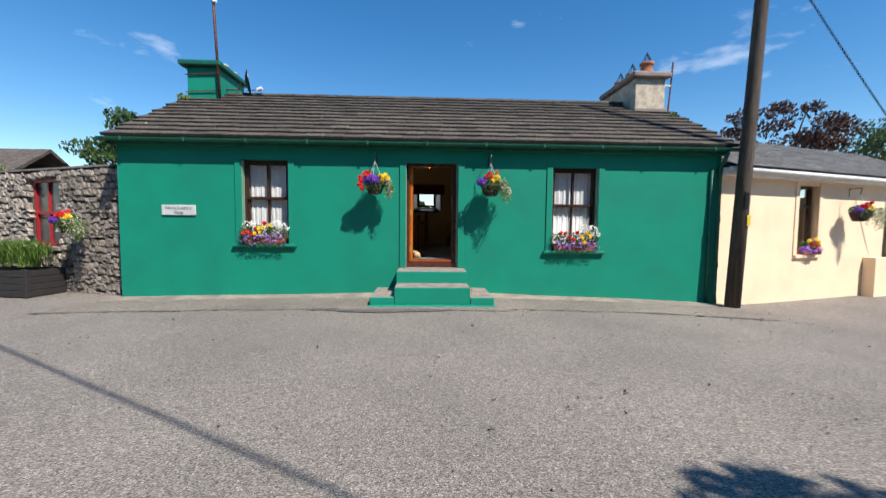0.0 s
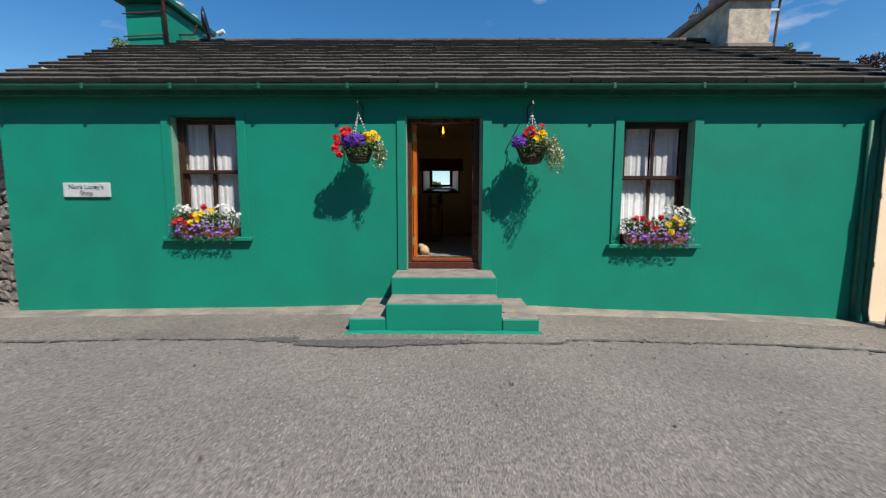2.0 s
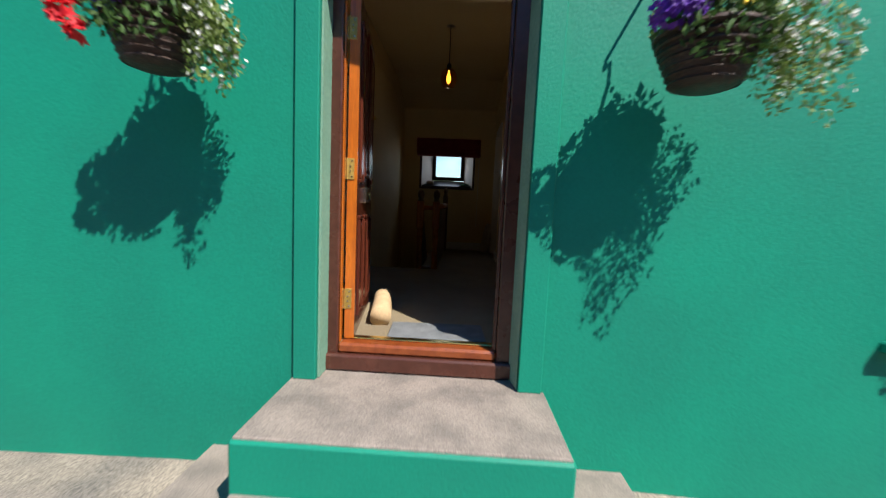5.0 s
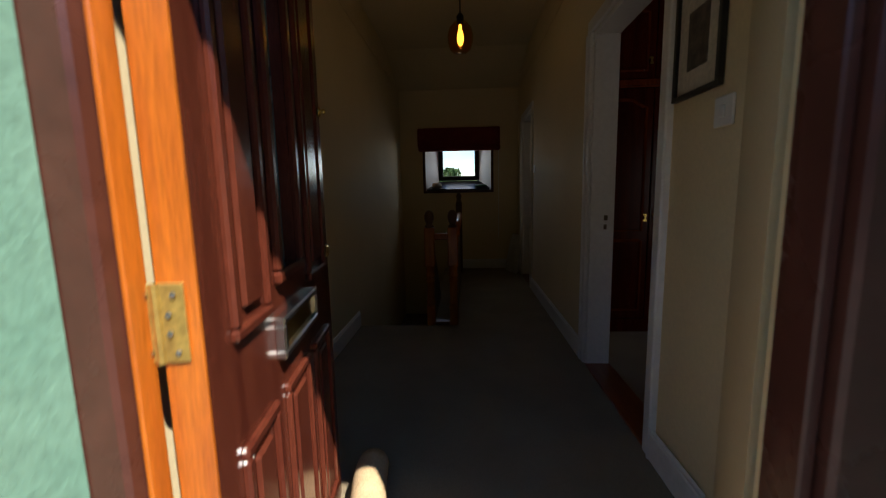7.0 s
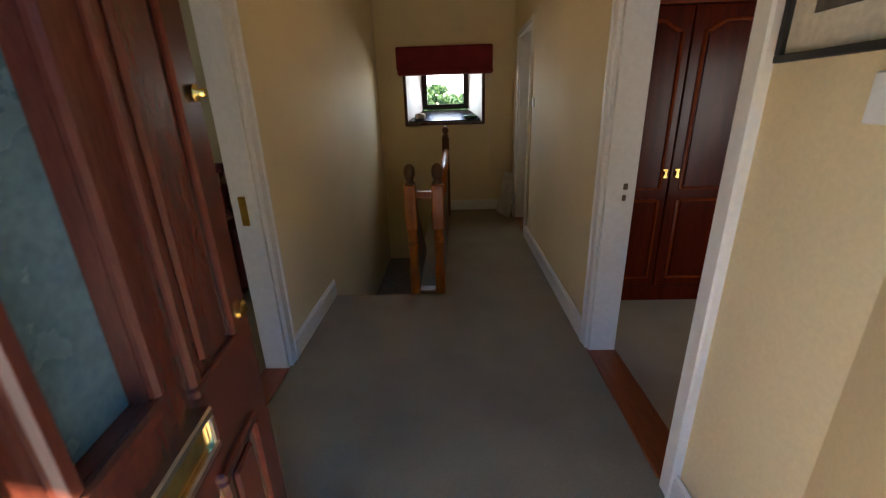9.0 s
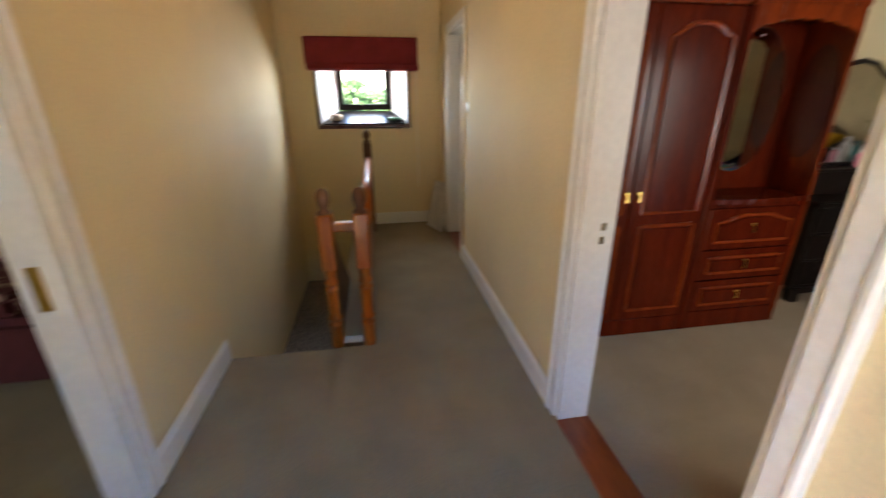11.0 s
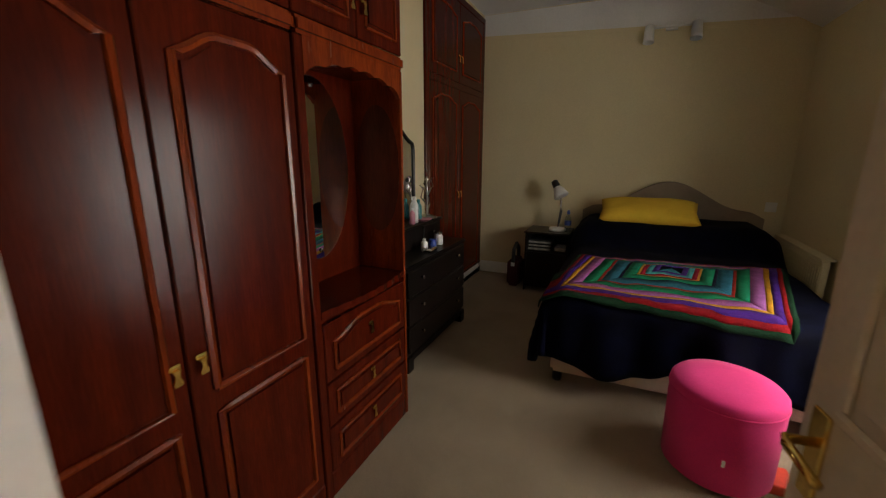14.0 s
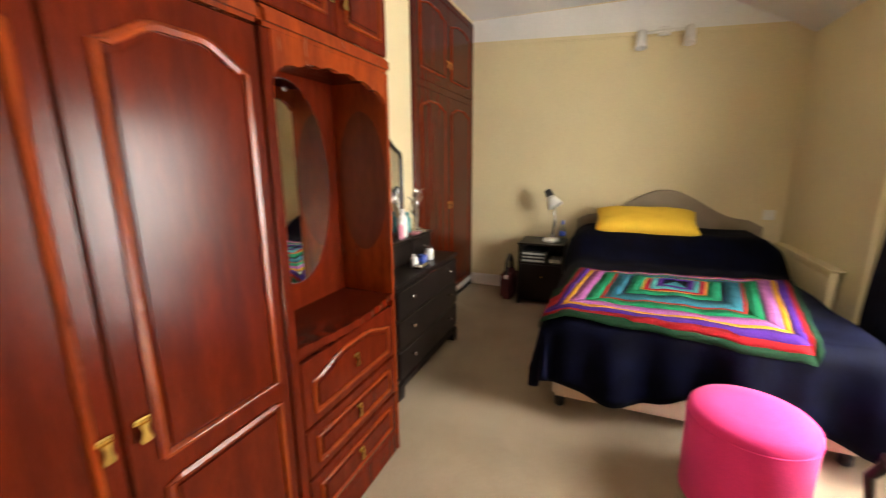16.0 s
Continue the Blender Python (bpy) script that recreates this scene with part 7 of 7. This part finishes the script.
def on_bed(s, w, lift):
    """The blanket lies askew: its corners are set by the four places given."""
    a, b = (s - S0) / SL, (w - WA) / (WB - WA)
    front = Vector((-0.10, 0.34)).lerp(Vector((0.0, 1.57)), b)
    rear = Vector((1.10, 0.06)).lerp(Vector((0.93, 1.44)), b)
    q = front.lerp(rear, a)
    n = 0.5 * noise.noise((s * 5, w * 5, 7)) + 0.25 * noise.noise((s * 12, w * 12, 2))
    p = drape(q.x, q.y)
    return p + Vector((-lift * 0.8 if q.x < 0.02 else 0, lift if q.y > BY1 - BY0 else 0, lift + 0.016 * max(0, n + 0.3)))


off = 0.0
ws_ = (WB - WA) / 2 / total
ls_ = (SL - 0.06) / total * 0.80
rs_ = (SL - 0.06) / total * 0.20
for i, (c, wdt) in enumerate(STRIPES):
    a, b = off, off + wdt
    off = b
    bm = bmesh.new()

    def strip(p00, p10, n1, n2):
        """A band from edge p00 to edge p10, each (s, w) -> (s, w)."""
        (a0, a1), (b0, b1) = p00, p10
        gr = []
        for u in range(n1 + 1):
            row = []
            for v in range(n2 + 1):
                e0 = (a0[0] + (a1[0] - a0[0]) * u / n1, a0[1] + (a1[1] - a0[1]) * u / n1)
                e1 = (b0[0] + (b1[0] - b0[0]) * u / n1, b0[1] + (b1[1] - b0[1]) * u / n1)
                q = (e0[0] + (e1[0] - e0[0]) * v / n2, e0[1] + (e1[1] - e0[1]) * v / n2)
                row.append(bm.verts.new(on_bed(*q, 0.014)))
            gr.append(row)
        for u in range(n1):
            for v in range(n2):
                bm.faces.new((gr[u][v], gr[u + 1][v], gr[u + 1][v + 1], gr[u][v + 1]))

    sa, sb, wa, wb, va, vb = S0 + a * ls_, S0 + b * ls_, WA + a * ws_, WA + b * ws_, WB - a * ws_, WB - b * ws_
    ea, eb = S0 + SL - a * rs_, S0 + SL - b * rs_
    last = i == len(STRIPES) - 1
    strip(((sa, wa), (sa, va)), ((sb, wb), (sb, vb)), 26, 2)
    if not last:
        strip(((sa, wa), (ea, wa)), ((sb, wb), (eb, wb)), 18, 2)
        strip(((sa, va), (ea, va)), ((sb, vb), (eb, vb)), 18, 2)
        strip(((ea, wa), (ea, va)), ((eb, wb), (eb, vb)), 26, 1)
    else:
        strip(((sb, wb), (ea, wb)), ((sb, vb), (ea, vb)), 4, 4)
    w = part("stripe", bm, mat("wool_band", c, tuple(v * 0.75 for v in c), 0.95, s1=20, s2=220, amt=0.3, bump=0.8, dist=0.004, spec=0.15), bkt, smooth=True)
    mod = w.modifiers.new("thickness", "SOLIDIFY")
    mod.thickness, mod.offset = 0.008, 0.0


def cushion(name, at, size, material, label, category, rot):
    bm = bmesh.new()
    m = Matrix.Translation(at) @ rot
    n = 22
    g = {}
    for top in (1, -1):
        for i in range(n + 1):
            for j in range(n + 1):
                u, v = i / n * 2 - 1, j / n * 2 - 1
                edge = i in (0, n) or j in (0, n)
                if edge and top < 0:
                    g[top, i, j] = g[1, i, j]
                    continue
                k = max(0, (1 - u ** 4) * (1 - v ** 4)) ** 0.5
                pin = 1 - 0.05 * (abs(u) ** 2) * (1 - abs(v)) - 0.05 * abs(v) ** 2 * (1 - abs(u))
                g[top, i, j] = bm.verts.new(m @ Vector((u * size[0] * pin, v * size[1] * pin, top * size[2] * k + 0.006 * noise.noise((u * 3, v * 3, top)))))
    for top in (1, -1):
        for i in range(n):
            for j in range(n):
                bm.faces.new((g[top, i, j], g[top, i + 1, j], g[top, i + 1, j + 1], g[top, i, j + 1]))
    return solid(name, bm, material, label, category, smooth=True, at=at)


cushion("pillow", (5.10, 9.27, 1.60), (0.19, 0.42, 0.085), YELLOW_CLOTH, "plump yellow cotton pillow at the head of the bed", "pillow", Matrix.Rotation(radians(-24), 4, "Y"))

# pouffe
pf = thing("pouffe", (2.88, 8.985, FLOOR), "round hot pink felt pouffe stool", "pouffe")
part("seat", lathe([(0.205, 0.015), (0.222, 0.03), (0.225, 0.40), (0.222, 0.425), (0.205, 0.442), (0.12, 0.452), (0.01, 0.455)], 40, (2.88, 8.985, FLOOR)), PINK, pf, smooth=True)
for k in range(3):
    part("foot", lathe([(0.018, 0), (0.02, 0.018)], 10, (2.88 + 0.16 * math.cos(k * 2.1 + 0.9), 8.985 + 0.16 * math.sin(k * 2.1 + 0.9), FLOOR)), BLACK, pf)
part("seam", tubed([(2.88 + 0.226 * math.cos(a), 8.985 + 0.226 * math.sin(a), FLOOR + 0.395) for a in [6.2832 * i / 40 for i in range(41)]], 0.003, n=5), PINK, pf)
part("tag", boxed(2.655, 2.66, 9.0, 9.012, FLOOR + 0.16, FLOOR + 0.19), WHITE_PLASTIC, pf, "tiny white tag")
solid("red_box", boxed(2.78, 2.92, 8.70, 8.80, FLOOR + 0.002, FLOOR + 0.05, 0.004), mat("red_card", (0.62, 0.05, 0.02), None, 0.6), "small orange-red box on the carpet", "box", at=(2.85, 8.75, FLOOR))

# side table with glass top, tissue
st = thing("side_table", (2.580, 8.420, FLOOR), "near-black wooden side table with a pale glass top", "side table")
TZ = 1.105
part("frame", frame_ring(Matrix(((1, 0, 0, 0), (0, 1, 0, 0), (0, 0, 1, 0), (0, 0, 0, 1))) @ Matrix.Translation((0, 0, TZ - 0.05)), 2.350, 2.815, 8.230, 8.610, 0.03, 0.0, 0.045, 0.005), EBONY, st)
part("glass_top", boxed(2.365, 2.800, 8.245, 8.595, TZ - 0.008, TZ, 0.002), mat("pale_glass_top", (0.55, 0.62, 0.66), None, 0.06, amt=0.02, bump=0), st, "pale glass top")
for lx, ly, sx, sy in ((2.370, 8.250, -1, -1), (2.795, 8.250, 1, -1), (2.370, 8.590, -1, 1), (2.795, 8.590, 1, 1)):
    part("leg", tubed([(lx, ly, TZ - 0.03), (lx + 0.03 * sx, ly + 0.03 * sy, TZ - 0.12), (lx + 0.01 * sx, ly + 0.01 * sy, TZ - 0.30), (lx + 0.03 * sx, ly + 0.03 * sy, FLOOR + 0.01)], 0.022, 0.012, n=10), EBONY, st, "curved cabriole leg", smooth=True)
def crumpled(cx, cy, cz, r, seed):
    """A crumpled sheet, drawn up to a point."""
    bm, n = bmesh.new(), 12
    g = []
    for i in range(n + 1):
        row = []
        for j in range(n + 1):
            u, v = i / n * 2 - 1, j / n * 2 - 1
            q = noise.noise((u * 2.3, v * 2.3, seed))
            k = noise.noise((u * 5, v * 5, seed + 4))
            h = 0.055 * max(0, 1 - math.hypot(u, v)) + 0.03 * abs(q) + 0.014 * abs(k)
            row.append(bm.verts.new((cx + u * r + 0.02 * q, cy + v * r + 0.02 * k, cz + 0.003 + h)))
        g.append(row)
    for i in range(n):
        for j in range(n):
            bm.faces.new((g[i][j], g[i + 1][j], g[i + 1][j + 1], g[i][j + 1]))
    return bm


solid("tissue", crumpled(2.61, 8.49, TZ, 0.06, 3), WHITE_PLASTIC, "crumpled white tissue on the glass table", "tissue", at=(2.61, 8.49, TZ))

# bedroom door, standing open
bdo = thing("door_2", (HX1 + 0.125, 9.05, FLOOR + 0.012), "cream panelled bedroom door standing open into the room", "door", kind="structure", turn=7.8)
DOOR_CREAM = mat("cream_gloss_door", (0.66, 0.58, 0.46), (0.62, 0.54, 0.42), 0.35, s1=3, s2=40, amt=0.05, bump=0.05)
part("leaf", boxed(0.0, 0.765, -0.04, 0.0, 0.0, 1.95, 0.003), DOOR_CREAM, bdo, local=True)
md_ = Matrix(((1, 0, 0, 0), (0, 0, -1, 0), (0, 1, 0, 0), (0, 0, 0, 1)))
for a in ((0.09, 0.35, 0.16, 0.84), (0.42, 0.68, 0.16, 0.84), (0.09, 0.35, 1.00, 1.82), (0.42, 0.68, 1.00, 1.82)):
    bm = bmesh.new()
    frame_ring(md_, a[0], a[1], a[2], a[3], 0.025, -0.010, 0.002, 0.006, bm)
    box(bm, a[0] + 0.05, a[1] - 0.05, a[2] + 0.05, a[3] - 0.05, -0.008, 0.002, 0.007, md_)
    part("panel", bm, DOOR_CREAM, bdo, local=True)
hp = part("handle_plate", boxed(0.685, 0.73, 0.0, 0.008, 0.83, 1.0, 0.002), BRASS, bdo, "brass handle plate", local=True)
part("lever", tubed([(0.708, 0.005, 0.94), (0.708, 0.05, 0.94), (0.69, 0.055, 0.94), (0.60, 0.055, 0.935)], 0.009, n=8), BRASS, hp, "brass lever handle", local=True, smooth=True)

# picture rail, spotlight bar, conduit, radiator, curtain
bm = bmesh.new()
prism([(RY1 - 0.002, 3.398), (RY1 - 0.002, 3.366), (8.14, 3.224), (8.14, 3.256)], 0.016, Matrix.Translation((RX1 - 0.018, 0, 0)) @ ALONG_Y, bm)
prism([(RY1 - 0.002, 3.366), (RY1 - 0.002, 3.352), (8.14, 3.210), (8.14, 3.224)], 0.008, Matrix.Translation((RX1 - 0.010, 0, 0)) @ ALONG_Y, bm)
solid("trim", bm, CREAM_ROOM, "cream picture rail along the bedroom wall", "trim", "structure")
solid("wall_frieze", prism([(RY1 - 0.002, 3.61), (RY1 - 0.002, 3.399), (8.28, 3.263), (8.93, 3.60)], 0.004, Matrix.Translation((RX1 - 0.006, 0, 0)) @ ALONG_Y), WHITE_WALL, "white painted frieze above the picture rail", "wall", "structure")
sp = thing("spotlight_bar", (RX1 - 0.05, 9.21, 3.21), "white twin spotlight bar on the wall over the bed", "spotlight")
part("bar", tubed([(RX1 - 0.05, 9.01, 3.29), (RX1 - 0.05, 9.46, 3.29)], 0.014, n=8), WHITE_PLASTIC, sp)
part("mount", boxed(RX1 - 0.05, RX1 - 0.003, 9.18, 9.28, 3.26, 3.33, 0.005), WHITE_PLASTIC, sp)
for yy in (9.03, 9.42):
    part("lamp_head", lathe([(0.03, 0.06), (0.042, 0.05), (0.046, -0.06), (0.050, -0.10), (0.042, -0.10), (0.04, -0.02)], 18, (RX1 - 0.075, yy, 3.25), m=Matrix.Rotation(radians(14), 4, "Y")), WHITE_PLASTIC, sp, smooth=True)
solid("conduit", tubed([(4.17, INNER + 0.031, FLOOR + 0.1), (4.17, INNER + 0.031, 3.15)], 0.012, n=8), CREAM_ROOM, "cream painted pipe up the window wall", "pipe", at=(4.17, INNER + 0.031, FLOOR))
solid("socket", boxed(RX1 - 0.012, RX1 - 0.002, 8.18, 8.27, 1.60, 1.69, 0.003), WHITE_PLASTIC, "white wall socket beside the headboard", "socket", at=(RX1 - 0.005, 8.22, 1.6))
rd = thing("radiator", (4.85, 8.17, FLOOR + 0.12), "cream panel radiator under the window wall beside the bed", "radiator")
part("panel", boxed(4.38, 5.38, 8.15, 8.20, FLOOR + 0.14, FLOOR + 0.72, 0.008), CREAM_ROOM, rd)
for i in range(24):
    part("rib", boxed(4.40 + i * 0.041, 4.418 + i * 0.041, 8.20, 8.207, FLOOR + 0.18, FLOOR + 0.68, 0.002), CREAM_ROOM, rd)
part("top_grille", boxed(4.38, 5.38, 8.12, 8.205, FLOOR + 0.72, FLOOR + 0.735, 0.003), CREAM_ROOM, rd)
ct = thing("curtain", (3.72, 8.17, FLOOR + 0.05), "floor-length navy curtain drawn aside at the bedroom window", "curtain")
bm = bmesh.new()
nu, nv = 90, 30
g = []
for i in range(nu + 1):
    u = i / nu
    row = []
    for j in range(nv + 1):
        v = j / nv
        z = FLOOR + 0.06 + (2.74 - FLOOR - 0.06) * v
        wv = 0.86 + 0.14 * abs(2 * v - 0.9)
        x = 3.81 - (0.44 * wv) * u
        d = (0.035 + 0.018 * math.sin(v * 5)) * math.sin(u * 6.283 * 6.5 + 0.5 * math.sin(v * 4)) + 0.012 * math.sin(u * 40 + v * 5)
        row.append(bm.verts.new((x, 8.20 + d + 0.03 * (1 - v), z)))
    g.append(row)
for i in range(nu):
    for j in range(nv):
        bm.faces.new((g[i][j], g[i + 1][j], g[i + 1][j + 1], g[i][j + 1]))
cl = part("cloth", bm, NAVY_CURTAIN, ct, smooth=True)
mod = cl.modifiers.new("thickness", "SOLIDIFY")
mod.thickness = 0.005
part("rail", boxed(2.2, 4.05, 8.13, 8.155, 2.745, 2.775, 0.004), WHITE_PLASTIC, ct, "white curtain rail")
for i in range(9):
    part("hook", boxed(3.50 + i * 0.055, 3.512 + i * 0.055, 8.155, 8.18, 2.735, 2.765, 0.002), WHITE_PLASTIC, ct, "small white hook")
solid("window_panel", boxed(2.30, 3.50, INNER + 0.026, INNER + 0.045, FLOOR + 0.002, W2[2] - 0.035, 0.004), DARK_PANEL, "dark stained panel under the bedroom window", "panel", "structure")
solid("cable", tubed([(2.34 + 0.09 * math.cos(a), 9.08 + 0.07 * math.sin(a), FLOOR + 0.006) for a in [0.4 + 0.35 * i for i in range(16)]], 0.004, n=6), WHITE_PLASTIC, "looped white cable lying on the carpet", "cable", at=(2.34, 9.08, FLOOR))

# ---- many small pieces: stones, tiles, slates ----
def pebble(seed):
    """A squared, lumpy stone of unit size."""
    rng = random.Random(seed)
    bm = boxed(-0.5, 0.5, -0.5, 0.5, -0.5, 0.5, 0.14)
    for v in bm.verts:
        v.co += Vector((rng.uniform(-.09, .09), rng.uniform(-.09, .09), rng.uniform(-.09, .09)))
    return mesh_of(bm, STONE, "stone")


STONES = [pebble(i) for i in range(8)]
rng = random.Random(12)


def stone(x, z, w, h):
    me = rng.choice(STONES)
    m = Matrix.Translation((x, -0.04 + rng.uniform(-0.012, 0.022), z)) @ Matrix.Rotation(radians(rng.uniform(-16, 16)), 4, "Y") @ Matrix.Diagonal((w, 0.15, h, 1))
    if x < 2.0:
        ob = new("stone", me)
        ob.parent = sw
        ob.matrix_basis = m
    else:
        base = len(far_v)
        far_v.extend(tuple(m @ v.co) for v in me.vertices)
        far_f.extend([base + i for i in p.vertices] for p in me.polygons)


far_v, far_f = [], []
z = -0.12
while z < 2.42:
    h = rng.uniform(0.07, 0.15)
    x = 0.02 + rng.uniform(0, 0.1)
    while x < 6.4:
        w = rng.uniform(0.07, 0.27)
        hole = RWIN[0] - 0.06 < x + w / 2 < RWIN[1] + 0.06 and RWIN[2] - 0.12 < z + h / 2 < RWIN[3] + 0.08
        if not hole:
            stone(x + w / 2, z + h / 2 + rng.uniform(-0.03, 0.03), w * rng.uniform(0.85, 1.02), h * rng.uniform(0.8, 1.12))
        x += w
    z += h

far_me = bpy.data.meshes.new("stones")
far_me.from_pydata(far_v, [], far_f)
far_me.materials.append(STONE)
far_ob = new("stones", far_me)
far_ob.parent = sw
tagged(far_ob, kind="stuff")

# roof tiles, in courses that follow the slope; each course laps over the one below
TW, TG = 0.36, 0.27
run = math.hypot(RIDGE_Y - EAVE_Y, RIDGE_Z - EAVE_Z)
courses = int(run / TG) + 1
tile_bm = boxed(-TW / 2 + 0.002, TW / 2 - 0.002, -0.02, 0.33, -0.040, 0.018, 0.003)
# near-black colour standing in for the shade under each course
EDGE_DARK = mat("shadow_line_tile_edge", (0.022, 0.020, 0.017), (0.035, 0.033, 0.024), 0.95, s1=20, s2=80, bump=0.4)


def shadowed_edge(me):
    """Paints the shadow line between courses onto a tile's exposed lower edge."""
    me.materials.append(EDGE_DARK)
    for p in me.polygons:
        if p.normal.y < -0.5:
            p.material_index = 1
    return me


TILE_MESH = shadowed_edge(mesh_of(tile_bm, TILE, "tile"))
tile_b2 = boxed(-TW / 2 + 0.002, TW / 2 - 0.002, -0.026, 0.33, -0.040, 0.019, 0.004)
TILE_MESH_B = shadowed_edge(mesh_of(tile_b2, TILE_LICHEN, "tile"))
rest = bmesh.new()
rng = random.Random(21)
n_parts = 0
for c in range(courses):
    s = c * TG
    y, zz = EAVE_Y - 0.02 + s * math.cos(slope), EAVE_Z + 0.026 + s * math.sin(slope)
    cols = int(11.85 / TW)
    for k in range(cols + 1):
        x = -5.86 + TW / 2 + k * TW + (TW * 0.22 if c % 2 else 0)
        if x > 6.0:
            continue
        if -5.80 < x < -4.98 and y > 10.0 or 5.1 < x < 5.92 and y > 9.75:
            continue
        m = Matrix.Translation((x, y, zz + rng.uniform(-0.004, 0.006))) @ Matrix.Rotation(slope - radians(7.6) + radians(rng.uniform(-0.9, 0.9)), 4, "X") @ Matrix.Rotation(radians(rng.uniform(-1.3, 1.3)), 4, "Z")
        if c < 7 and n_parts < 300 and abs(x) < 6.1:
            ob = new("tile", TILE_MESH if rng.random() < 0.88 else TILE_MESH_B)
            ob.parent = roof
            ob.matrix_basis = PLACE[roof].inverted() @ m
            n_parts += 1
        else:
            box(rest, -TW / 2 + 0.002, TW / 2 - 0.002, -0.02, 0.33, -0.040, 0.018, 0, m)
rest.normal_update()
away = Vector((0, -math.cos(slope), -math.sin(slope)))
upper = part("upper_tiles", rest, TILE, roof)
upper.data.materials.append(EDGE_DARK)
# the upper courses get the same painted shadow line on their lower edges
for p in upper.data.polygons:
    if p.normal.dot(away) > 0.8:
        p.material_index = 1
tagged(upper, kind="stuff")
ridge = bmesh.new()
for k in range(30):
    x = -4.9 + k * 0.34
    if x > 5.0:
        break
    bmk = [(0.11 * math.cos(a), 0.09 * math.sin(a)) for a in [math.pi * i / 6 for i in range(7)]] + [(-0.09, 0), (0.09, 0)]
    prism([(RIDGE_Y + u, RIDGE_Z - 0.03 + v + rng.uniform(-.004, .004)) for u, v in bmk], 0.33, Matrix.Translation((x, 0, 0)) @ ALONG_Y, ridge)
part("ridge_tiles", ridge, TILE, roof, "half-round ridge tiles")
part("weeds", leaves(bmesh.new(), (-5.75, 9.95, 4.33), (0.18, 0.15, 0.10), 180, 0.03, rng), LEAF_TRAIL, roof, "yellow-green weeds at the chimney foot")
part("weeds", leaves(bmesh.new(), (-5.78, 7.62, 2.72), (0.10, 0.06, 0.22), 120, 0.03, rng), LEAF, roof, "trailing creeper at the eaves corner")
part("weeds", leaves(bmesh.new(), (5.7, 9.2, 4.0), (0.06, 0.05, 0.06), 40, 0.025, rng), LEAF_TRAIL, roof, "moss tuft")

# cream cottage slates, joined
sl = bmesh.new()
cs = math.atan2(4.15 - 2.84, 2.65 + 0.22)
for c in range(15):
    s = c * 0.21
    for k in range(int(9.2 / 0.26)):
        x = 0.17 + k * 0.26 + (0.13 if c % 2 else 0)
        m = Matrix.Translation((x, -0.26 + s * math.cos(cs), 2.865 + s * math.sin(cs) + rng.uniform(-.003, .004))) @ Matrix.Rotation(cs - radians(2.5), 4, "X")
        box(sl, -0.128, 0.128, 0, 0.27, -0.006, 0.006, 0, m)
slates = part("slates", skewed(sl), SLATE, croof, local=True)
tagged(slates, kind="stuff")

# loose stones and dead leaves on the road
gr = bmesh.new()
rng = random.Random(8)
for i in range(420):
    x, y = rng.uniform(-6, 6.5), rng.uniform(6.0, 7.6) if i < 330 else rng.uniform(1.5, 6.5)
    s = rng.uniform(0.004, 0.011)
    gz = ground_z(x, y) + 0.012
    if y > 6.65 and -1.0 < x < 1.2:
        continue
    box(gr, x - s, x + s, y - s * 0.8, y + s * 0.8, gz - 0.006, gz + s * 0.9, 0.002, None)
tagged(solid("gravel", gr, APRON, "scattered loose grit along the road edge", "gravel"), kind="stuff")
lf = leaves(bmesh.new(), (0, 0, 0), (0.001, 0.001, 0.001), 1, 0.001, rng)
for i in range(34):
    x, y = rng.uniform(-4.5, 5.5), rng.uniform(1.2, 6.2)
    leaves(lf, (x, y, ground_z(x, y) + 0.018), (0.02, 0.02, 0.003), rng.choice((1, 1, 2, 3)), 0.022, rng)
tagged(solid("fallen_leaves", lf, BARK, "a few brown dead leaves scattered on the road", "leaves"), kind="stuff")
